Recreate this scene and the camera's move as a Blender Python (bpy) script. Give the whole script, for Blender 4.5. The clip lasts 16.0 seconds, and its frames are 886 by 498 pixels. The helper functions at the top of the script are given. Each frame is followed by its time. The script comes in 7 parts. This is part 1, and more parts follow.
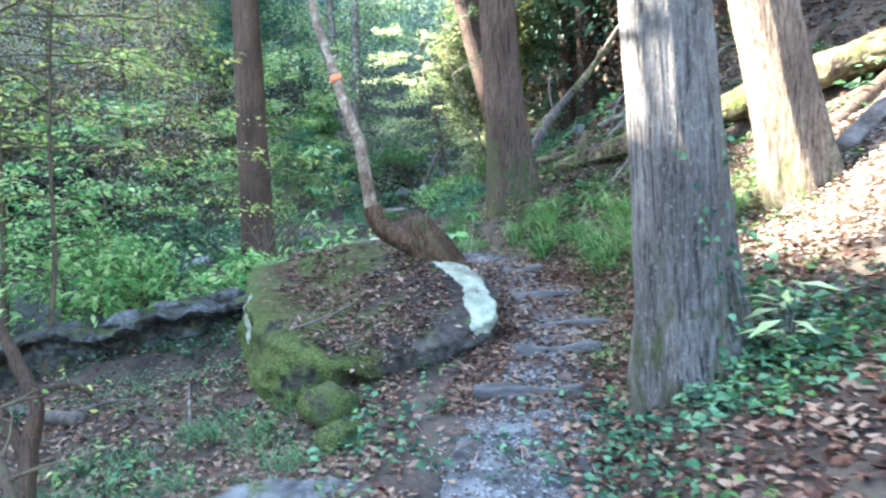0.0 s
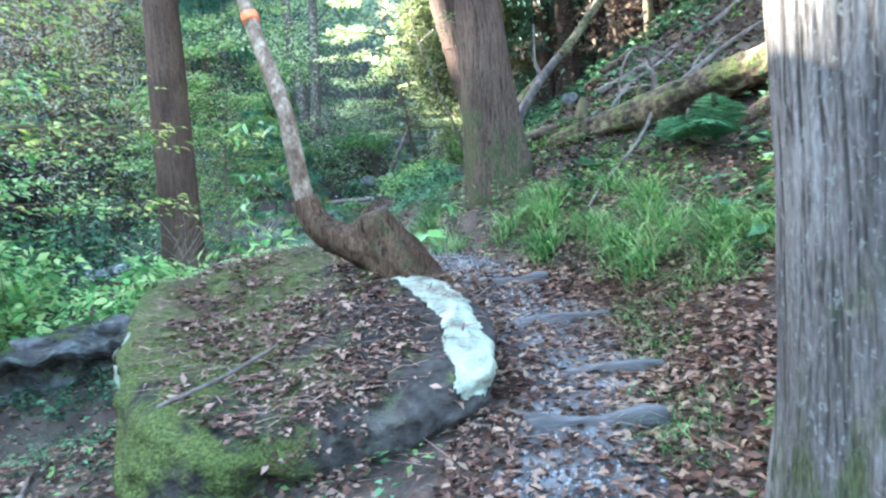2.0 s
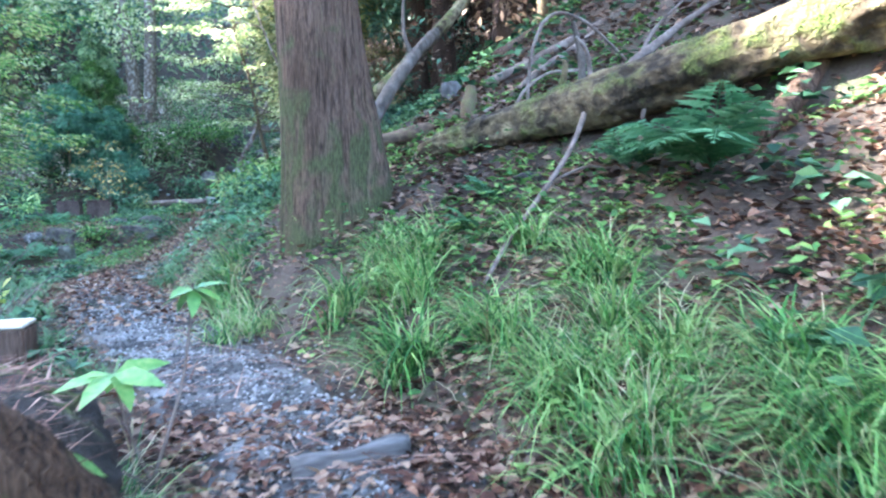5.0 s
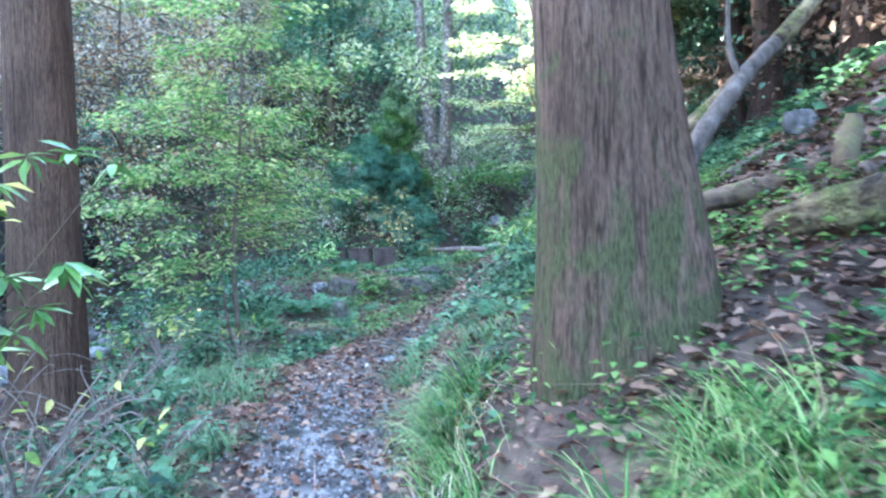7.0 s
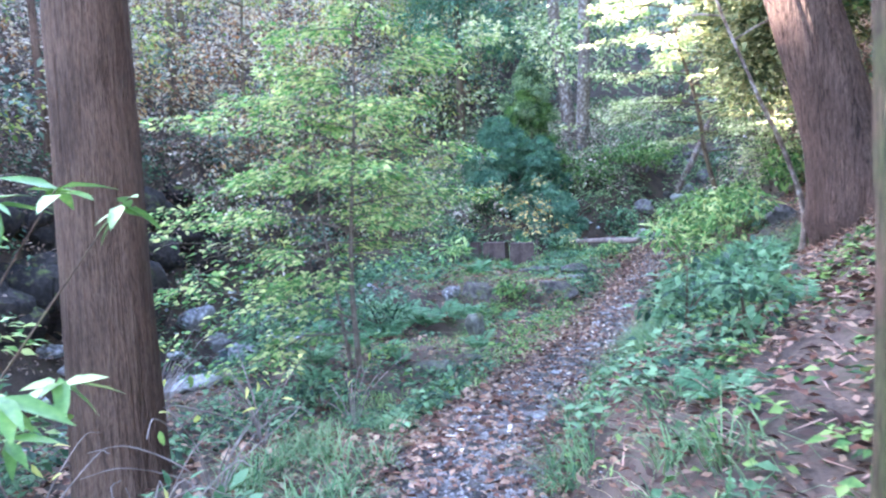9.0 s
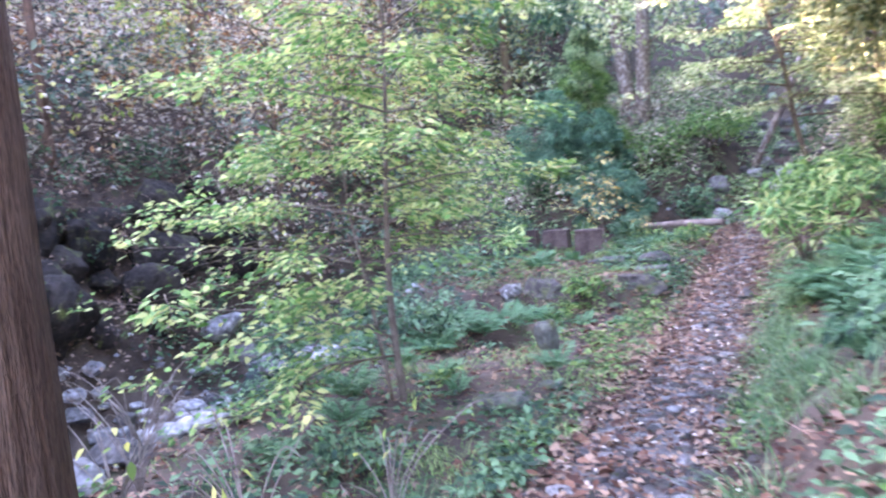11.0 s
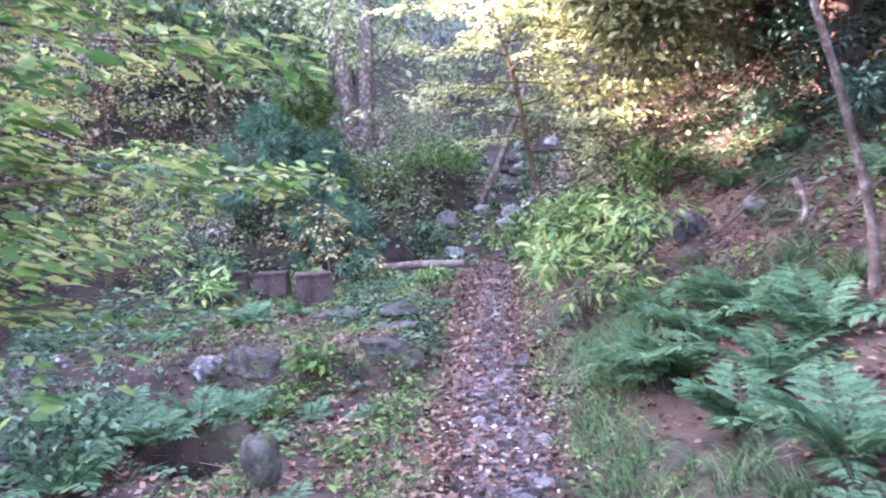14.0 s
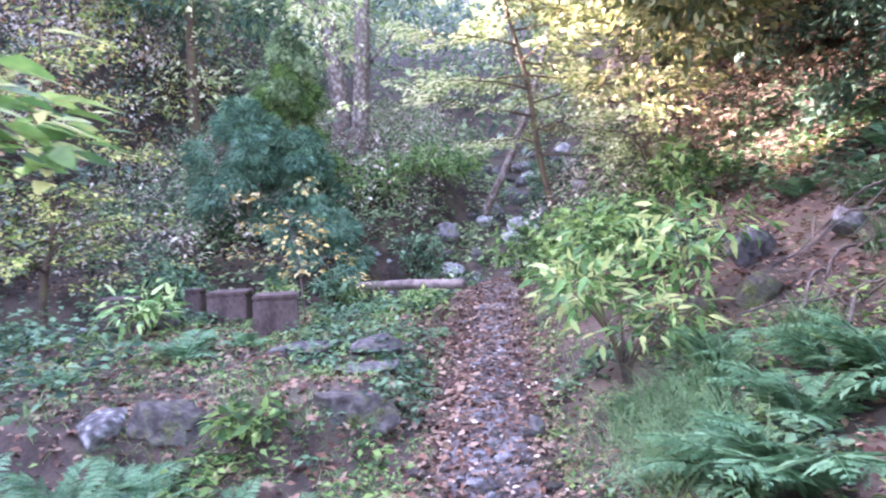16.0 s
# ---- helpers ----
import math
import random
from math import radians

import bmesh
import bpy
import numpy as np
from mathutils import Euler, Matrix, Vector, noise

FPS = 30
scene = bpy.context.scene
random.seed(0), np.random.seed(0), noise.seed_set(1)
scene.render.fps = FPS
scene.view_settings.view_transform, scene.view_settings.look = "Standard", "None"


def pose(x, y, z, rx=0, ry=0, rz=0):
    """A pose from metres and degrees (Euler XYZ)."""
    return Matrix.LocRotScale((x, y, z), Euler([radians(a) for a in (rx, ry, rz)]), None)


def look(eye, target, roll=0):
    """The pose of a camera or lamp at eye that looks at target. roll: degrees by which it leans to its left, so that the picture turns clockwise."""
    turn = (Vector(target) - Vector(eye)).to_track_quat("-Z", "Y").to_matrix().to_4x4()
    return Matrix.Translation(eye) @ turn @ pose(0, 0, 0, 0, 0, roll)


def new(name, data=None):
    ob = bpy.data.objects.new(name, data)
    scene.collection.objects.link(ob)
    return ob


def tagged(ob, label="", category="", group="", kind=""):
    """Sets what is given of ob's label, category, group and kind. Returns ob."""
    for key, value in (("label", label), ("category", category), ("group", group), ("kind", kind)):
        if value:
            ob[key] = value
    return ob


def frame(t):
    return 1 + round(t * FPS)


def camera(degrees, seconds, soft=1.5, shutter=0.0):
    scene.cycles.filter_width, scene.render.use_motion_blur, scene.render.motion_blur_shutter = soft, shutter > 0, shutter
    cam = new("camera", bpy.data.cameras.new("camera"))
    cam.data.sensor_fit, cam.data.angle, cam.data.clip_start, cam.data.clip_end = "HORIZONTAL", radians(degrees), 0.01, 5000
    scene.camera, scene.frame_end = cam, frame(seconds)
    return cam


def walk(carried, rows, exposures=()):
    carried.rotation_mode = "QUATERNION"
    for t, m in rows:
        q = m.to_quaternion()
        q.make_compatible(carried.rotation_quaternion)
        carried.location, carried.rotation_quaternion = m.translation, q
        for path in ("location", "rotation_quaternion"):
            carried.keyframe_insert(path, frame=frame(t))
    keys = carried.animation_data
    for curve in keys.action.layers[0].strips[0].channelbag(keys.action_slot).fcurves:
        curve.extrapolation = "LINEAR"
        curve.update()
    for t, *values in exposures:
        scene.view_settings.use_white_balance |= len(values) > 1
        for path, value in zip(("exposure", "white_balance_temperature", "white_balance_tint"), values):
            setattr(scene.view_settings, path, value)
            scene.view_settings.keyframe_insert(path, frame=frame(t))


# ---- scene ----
cam = camera(63.7, 16.0, 2.3, 0.4)
PATH = [
    (0, (-0.002, 0.019, 1.485), (0.008, 2.015, 1.357), -2.1),
    (0.5, (-0.028, 0.534, 1.497), (-0.075, 2.529, 1.366), -2.7),
    (1, (-0.035, 1.038, 1.484), (-0.065, 3.033, 1.346), -3.3),
    (1.5, (-0.043, 1.557, 1.488), (0.1, 3.547, 1.345), -2.8),
    (2, (0.047, 2.09, 1.483), (0.135, 4.081, 1.316), -3.6),
    (2.5, (0.093, 2.596, 1.476), (0.287, 4.575, 1.268), -2.6),
    (3, (0.137, 3.077, 1.501), (0.558, 5.018, 1.271), -1.3),
    (3.2, (0.199, 3.293, 1.513), (0.634, 5.232, 1.291), -1.6),
    (5.3, (0.723, 5.358, 1.728), (1.182, 7.296, 1.554), -0.8),
    (5.5, (0.773, 5.559, 1.736), (1.226, 7.502, 1.601), -0.3),
    (6, (0.837, 6.021, 1.827), (1.127, 7.995, 1.685), 0.1),
    (6.5, (0.873, 6.474, 1.915), (0.763, 8.467, 1.791), -0.8),
    (7, (0.828, 6.907, 1.98), (0.48, 8.875, 1.906), -1.0),
    (7.5, (0.735, 7.301, 2.091), (0.337, 9.26, 2.026), -0.3),
    (8, (0.675, 7.69, 2.165), (0.063, 9.59, 2.045), -2.4),
    (8.5, (0.554, 7.98, 2.231), (-0.191, 9.831, 2.094), -2.8),
    (8.7, (0.489, 8.113, 2.243), (-0.222, 9.979, 2.126), -2.8),
    (10.8, (-0.284, 9.756, 2.169), (-1.043, 11.601, 2.034), -4.9),
    (11, (-0.376, 9.94, 2.187), (-1.204, 11.755, 2.049), -5.1),
    (11.5, (-0.531, 10.376, 2.229), (-1.467, 12.138, 2.088), -5.7),
    (12, (-0.737, 10.816, 2.239), (-1.376, 12.71, 2.178), -4.8),
    (12.5, (-0.91, 11.257, 2.22), (-1.457, 13.181, 2.226), -5.1),
    (13, (-1.041, 11.673, 2.211), (-1.401, 13.64, 2.204), -4.5),
    (13.5, (-1.157, 12.119, 2.196), (-1.134, 14.118, 2.176), -3.6),
    (14, (-1.173, 12.604, 2.194), (-1.223, 14.601, 2.086), -3.3),
    (14.5, (-1.146, 13.095, 2.191), (-1.21, 15.091, 2.078), -2.7),
    (15, (-1.174, 13.558, 2.191), (-1.107, 15.554, 2.082), -1.5),
    (15.5, (-1.136, 14.017, 2.181), (-1.224, 16.013, 2.087), -2.1),
    (16, (-1.104, 14.441, 2.149), (-1.161, 16.439, 2.078), -2.2),
]
EXPOSURES = [(0, 4.33, 6080, 8), (1.5, 4.52, 5990, 4), (3.2, 4.7, 5990, 9), (5.5, 4.67, 5680, 13), (6.5, 4.81, 5640, 13), (7.5, 4.96, 5720, 17), (8.5, 5.06, 5880, 24), (11, 5.2, 6680, 44), (12.5, 5.18, 6640, 50), (13.5, 5.05, 6600, 53), (16, 5.18, 6620, 50)]
walk(cam, [(t, look(eye, target, roll)) for t, eye, target, roll in PATH], EXPOSURES)

# ---- light ----
SUN_AZ, SUN_EL = radians(-78.0), radians(31.0)
world = bpy.data.worlds.new("sky")
scene.world = world
world.use_nodes = True
wn = world.node_tree.nodes
sky = wn.new("ShaderNodeTexSky")
sky.sky_type, sky.sun_disc, sky.sun_elevation, sky.sun_rotation = "NISHITA", False, SUN_EL, SUN_AZ
wn["Background"].inputs["Strength"].default_value = 0.15
world.node_tree.links.new(sky.outputs[0], wn["Background"].inputs["Color"])
sun = new("sun", bpy.data.lights.new("sun", "SUN"))
sun.data.energy, sun.data.angle, sun.data.color = 5.0, radians(0.6), (1.0, 0.93, 0.82)
SUN_FROM = Vector((math.sin(SUN_AZ) * math.cos(SUN_EL), math.cos(SUN_AZ) * math.cos(SUN_EL), math.sin(SUN_EL)))
sun.matrix_basis = look(SUN_FROM * 60, (0, 0, 0))

# ---- tools ----
rng = np.random.default_rng(7)


def lattice(x, y, seed=0):
    """Smooth value noise, 0 to 1, for arrays."""
    xi, yi = np.floor(x).astype(np.int64), np.floor(y).astype(np.int64)
    u, v = x - xi, y - yi
    u, v = u * u * (3 - 2 * u), v * v * (3 - 2 * v)

    def h(a, b):
        n = (a * 374761393 + b * 668265263 + seed * 69069) & 0xFFFFFFFF
        n = ((n ^ (n >> 13)) * 1274126177) & 0xFFFFFFFF
        return ((n ^ (n >> 16)) & 0xFFFF) / 65535.0

    return (h(xi, yi) * (1 - u) + h(xi + 1, yi) * u) * (1 - v) + (h(xi, yi + 1) * (1 - u) + h(xi + 1, yi + 1) * u) * v


def fbm(x, y, seed=0, octaves=4):
    """Layered noise, about -1 to 1."""
    out, amp, f = 0.0, 0.5, 1.0
    for k in range(octaves):
        out = out + amp * (lattice(x * f, y * f, seed + 17 * k) * 2 - 1)
        amp, f = amp * 0.5, f * 2.03
    return out


def step01(v, a, b):
    t = np.clip((v - a) / (b - a), 0, 1)
    return t * t * (3 - 2 * t)


def arrays_mesh(name, verts, faces, smooth=True):
    """A mesh from an array of places and one or more (n, k) arrays of corners."""
    me = bpy.data.meshes.new(name)
    verts = np.asarray(verts, np.float32).reshape(-1, 3)
    groups = [np.asarray(f, np.int32) for f in (faces if isinstance(faces, (list, tuple)) else [faces]) if len(f)]
    me.vertices.add(len(verts))
    me.vertices.foreach_set("co", verts.ravel())
    me.loops.add(sum(g.size for g in groups))
    me.loops.foreach_set("vertex_index", np.concatenate([g.ravel() for g in groups]))
    sizes = np.concatenate([np.full(len(g), g.shape[1], np.int32) for g in groups])
    me.polygons.add(len(sizes))
    me.polygons.foreach_set("loop_start", np.concatenate([[0], np.cumsum(sizes)[:-1]]).astype(np.int32))
    me.polygons.foreach_set("use_smooth", np.full(len(sizes), smooth))
    me.update(calc_edges=True)
    return me


def thing(name, label, category, group="", kind="", at=(0, 0, 0)):
    ob = new(name)
    ob.location = at
    ob.empty_display_size = 0.1
    return tagged(ob, label, category, group, kind)


def part(name, data, mat, parent=None, label=""):
    """One mesh object, under a thing or a part; data: a mesh, or (verts, faces) in the parent's space."""
    me = data if isinstance(data, bpy.types.Mesh) else arrays_mesh(name, *data)
    me.materials.clear()
    me.materials.append(mat)
    ob = new(name, me)
    ob.parent = parent
    return tagged(ob, label)


def join(*pieces):
    """One (verts, faces) of several with faces of one corner count."""
    vs, fs, n = [], [], 0
    for v, f in pieces:
        vs.append(np.asarray(v, float))
        fs.append(np.asarray(f) + n)
        n += len(v)
    return np.concatenate(vs), np.concatenate(fs)


def curve(knots, n):
    """A smooth line of n rows through rows of knots."""
    k = np.asarray(knots, float)
    p = np.vstack([2 * k[0] - k[1], k, 2 * k[-1] - k[-2]])
    s = np.linspace(0, len(k) - 1 - 1e-6, n)
    i, t = s.astype(int), (s % 1)[:, None]
    a, b, c, d = p[i], p[i + 1], p[i + 2], p[i + 3]
    return 0.5 * (2 * b + (c - a) * t + (2 * a - 5 * b + 4 * c - d) * t**2 + (3 * b - a - 3 * c + d) * t**3)


def tube(line, radii, sides=10, rough=0.0, seed=0, grain=0.0, caps=True):
    """A bent, tapered tube of quads along a line. rough: lumps; grain: furrows that run along it."""
    line, radii = np.asarray(line, float), np.broadcast_to(np.asarray(radii, float), (len(line),))
    t = np.gradient(line, axis=0)
    t /= np.linalg.norm(t, axis=1)[:, None] + 1e-9
    up = np.array([0, 0, 1.0]) if abs(t[:, 2]).mean() < 0.8 else np.array([0, 1.0, 0])
    a = np.cross(up, t)
    a /= np.linalg.norm(a, axis=1)[:, None] + 1e-9
    b = np.cross(t, a)
    th = np.linspace(0, 2 * np.pi, sides, endpoint=False)
    run = np.r_[0, np.cumsum(np.linalg.norm(np.diff(line, axis=0), axis=1))][:, None]
    r = radii[:, None] * np.ones(sides)
    ring = np.minimum(th, 2 * np.pi - th)[None]
    if rough:
        r = r * (1 + rough * fbm(ring * 1.3 + seed, run * 2.5 / max(radii.mean() * 8, 0.05), seed))
    if grain:
        r = r + grain * fbm(ring * sides / 9 + seed * 3, run * 1.6, seed + 5, 3)
    v = line[:, None] + r[..., None] * (np.cos(th)[None, :, None] * a[:, None] + np.sin(th)[None, :, None] * b[:, None])
    n, m = len(line), sides
    i, j = np.meshgrid(np.arange(n - 1), np.arange(m), indexing="ij")
    f = np.stack([i * m + j, i * m + (j + 1) % m, (i + 1) * m + (j + 1) % m, (i + 1) * m + j], -1).reshape(-1, 4)
    v = v.reshape(-1, 3)
    if caps:
        v = np.vstack([v, line[0], line[-1]])
        k, j = n * m, np.arange(m)
        f = np.vstack([f, np.stack([np.full(m, k), (j + 1) % m, j, j], -1), np.stack([np.full(m, k + 1), (n - 1) * m + j, (n - 1) * m + (j + 1) % m, (n - 1) * m + (j + 1) % m], -1)])
        f[-2 * m : -m, 3] = f[-2 * m : -m, 0]
        f[-m:, 3] = f[-m:, 0]
    return v, f


def tri_quads(v, f):
    """Quads of which some are triangles (last corner the same as the first), split in two groups."""
    f = np.asarray(f)
    flat = f[:, 3] == f[:, 0]
    return v, [f[~flat], f[flat][:, :3]]


def leaves(at, along, size, wide=0.45, fold=0.25, normal=None, droop=0.15, r=rng, simple=False, fine=False):
    """A cloud of folded leaves, each of four triangles (simple: two; fine: eight, with an oval edge): places, directions, lengths."""
    at, along = np.asarray(at, float), np.asarray(along, float)
    n = len(at)
    size = np.broadcast_to(np.asarray(size, float), (n,))[:, None]
    along = along / (np.linalg.norm(along, axis=1)[:, None] + 1e-9)
    nor = r.normal(0, 0.35, (n, 3)) + np.array([0, 0, 1.0]) if normal is None else np.asarray(normal, float)
    side = np.cross(along, nor)
    side /= np.linalg.norm(side, axis=1)[:, None] + 1e-9
    nor = np.cross(side, along)
    w = size * wide * 0.5
    tip = at + along * size - nor * size * droop
    if fine:
        m1, m2 = at + along * size * 0.3 - nor * size * droop * 0.05, at + along * size * 0.66 - nor * size * droop * 0.4
        up = nor * w * fold
        p = np.stack([at, m1 + side * w * 0.95 + up, m1, m1 - side * w * 0.95 + up, m2 + side * w * 0.72 + up * 0.7, m2, m2 - side * w * 0.72 + up * 0.7, tip], 1)
        shape = [[0, 2, 1], [0, 3, 2], [1, 2, 5], [1, 5, 4], [2, 3, 6], [2, 6, 5], [4, 5, 7], [5, 6, 7]]
        return p.reshape(-1, 3), (np.array(shape)[None] + np.arange(n)[:, None, None] * 8).reshape(-1, 3)
    mid = at + along * size * 0.5
    p = np.stack([at, mid + side * w + nor * w * fold, tip, mid - side * w + nor * w * fold, mid], 1)
    if simple:
        f = (np.array([[0, 1, 2], [0, 2, 3]])[None] + np.arange(n)[:, None, None] * 4).reshape(-1, 3)
        return p[:, :4].reshape(-1, 3), f
    k = np.arange(n)[:, None, None] * 5
    f = (np.array([[0, 4, 1], [1, 4, 2], [2, 4, 3], [3, 4, 0]])[None] + k).reshape(-1, 3)
    return p.reshape(-1, 3), f


def blades(at, along, length, width, bend=0.6, segs=3, r=rng):
    """Grass blades: narrow strips that rise from at, lean along, and bend over."""
    at, along = np.asarray(at, float), np.asarray(along, float)
    n = len(at)
    length, width, bend = (np.broadcast_to(np.asarray(q, float), (n,))[:, None] for q in (length, width, bend))
    flat = along * [1, 1, 0]
    flat = flat / (np.linalg.norm(flat, axis=1)[:, None] + 1e-9)
    side = np.cross(flat, [0, 0, 1.0])
    rows = []
    for k in range(segs + 1):
        s = k / segs
        ang = 0.25 + bend * s * 1.5
        rows.append((s, ang))
    p = np.zeros((n, segs + 1, 2, 3))
    pos = at.copy()
    for k, (s, ang) in enumerate(rows):
        if k:
            mid = ang - bend * 0.75 / segs
            pos = pos + (flat * np.sin(mid) + np.array([0, 0, 1.0]) * np.cos(mid)) * length / segs
        w = width * (1 - s) * 0.5 + width * 0.04
        p[:, k, 0], p[:, k, 1] = pos - side * w, pos + side * w
    base = np.arange(n)[:, None, None] * (2 * (segs + 1))
    quad = np.array([[2 * k, 2 * k + 1, 2 * k + 3, 2 * k + 2] for k in range(segs)])[None]
    return p.reshape(-1, 3), (base + quad).reshape(-1, 4)


# ---- materials ----
def material(name, colours, scale=4.0, rough=0.8, bump=0.3, stretch=(1, 1, 1), island=0.0, fine=40.0, thin=0.0, metal=0.0, vary=0.0, spec=0.3):
    """A node material: colours mixed by noise at two scales, with relief. island: how far pieces of one mesh differ; thin: light that passes a leaf."""
    m = bpy.data.materials.new(name)
    m.use_nodes = True
    nt = m.node_tree
    nd, ln = nt.nodes, nt.links
    bsdf, out = nd["Principled BSDF"], nd["Material Output"]
    bsdf.inputs["Roughness"].default_value = rough
    bsdf.inputs["Metallic"].default_value = metal
    bsdf.inputs["Specular IOR Level"].default_value = spec
    co, mp = nd.new("ShaderNodeTexCoord"), nd.new("ShaderNodeMapping")
    mp.inputs["Scale"].default_value = stretch
    ln.new(co.outputs["Object"], mp.inputs[0])
    big, small = nd.new("ShaderNodeTexNoise"), nd.new("ShaderNodeTexNoise")
    for node, sc in ((big, scale), (small, fine)):
        node.inputs["Scale"].default_value, node.inputs["Detail"].default_value = sc, 6
        ln.new(mp.outputs[0], node.inputs["Vector"])
    add = nd.new("ShaderNodeMath")
    add.operation = "MULTIPLY_ADD"
    ln.new(small.outputs["Fac"], add.inputs[0])
    add.inputs[1].default_value = 0.45
    ln.new(big.outputs["Fac"], add.inputs[2])
    ramp = nd.new("ShaderNodeValToRGB")
    el = ramp.color_ramp.elements
    for k, c in enumerate(colours):
        pos = 0.5 + 0.45 * (k / max(len(colours) - 1, 1))
        e = el[k] if k < 2 else el.new(pos)
        e.position, e.color = pos, (*c, 1)
    fac = add.outputs[0]
    if island or vary:
        src = nd.new("ShaderNodeNewGeometry").outputs["Random Per Island"] if island else nd.new("ShaderNodeObjectInfo").outputs["Random"]
        mix = nd.new("ShaderNodeMath")
        mix.operation = "MULTIPLY_ADD"
        ln.new(src, mix.inputs[0])
        mix.inputs[1].default_value = island or vary
        off = nd.new("ShaderNodeMath")
        off.operation = "SUBTRACT"
        ln.new(fac, off.inputs[0])
        off.inputs[1].default_value = (island or vary) * 0.5
        ln.new(off.outputs[0], mix.inputs[2])
        fac = mix.outputs[0]
    ln.new(fac, ramp.inputs[0])
    ln.new(ramp.outputs[0], bsdf.inputs["Base Color"])
    if bump:
        bp = nd.new("ShaderNodeBump")
        bp.inputs["Strength"].default_value, bp.inputs["Distance"].default_value = bump, 0.02
        ln.new(add.outputs[0], bp.inputs["Height"])
        ln.new(bp.outputs[0], bsdf.inputs["Normal"])
    if thin:
        tr, sh = nd.new("ShaderNodeBsdfTranslucent"), nd.new("ShaderNodeMixShader")
        ln.new(ramp.outputs[0], tr.inputs["Color"])
        sh.inputs[0].default_value = thin
        ln.new(bsdf.outputs[0], sh.inputs[1])
        ln.new(tr.outputs[0], sh.inputs[2])
        ln.new(sh.outputs[0], out.inputs["Surface"])
    return m


SOIL = material("forest_soil", [(0.018, 0.014, 0.010), (0.042, 0.031, 0.022), (0.08, 0.058, 0.043), (0.036, 0.046, 0.018)], 2.6, 0.95, 1.0, fine=42)
GRAVEL = material("path_gravel", [(0.026, 0.025, 0.023), (0.082, 0.079, 0.074), (0.18, 0.176, 0.167)], 5, 0.95, 1.0, fine=70)
NEEDLE = material("dead_cedar_spray", [(0.06, 0.028, 0.018), (0.13, 0.062, 0.042), (0.21, 0.115, 0.08), (0.30, 0.19, 0.14)], 3, 0.85, 0, island=0.9)
LITTER = material("dead_leaves", [(0.06, 0.024, 0.014), (0.14, 0.062, 0.034), (0.20, 0.105, 0.062), (0.30, 0.20, 0.13)], 3, 0.75, 0, island=0.9, thin=0.15)
# Darker litter; on the upper slope its colour also carries the woods' shade.
LITTER_DARK = material("damp_and_shaded_dead_leaves", [(0.035, 0.018, 0.012), (0.08, 0.042, 0.027), (0.13, 0.075, 0.048), (0.20, 0.13, 0.09)], 3, 0.75, 0, island=0.9, thin=0.1)
# Pale litter; on the bank it puts sunlight into the leaf colour.
LITTER_PALE = material("sunlit_and_pale_dead_leaves", [(0.20, 0.13, 0.085), (0.36, 0.27, 0.19), (0.52, 0.43, 0.33), (0.64, 0.57, 0.46)], 3, 0.75, 0, island=0.9, thin=0.2)


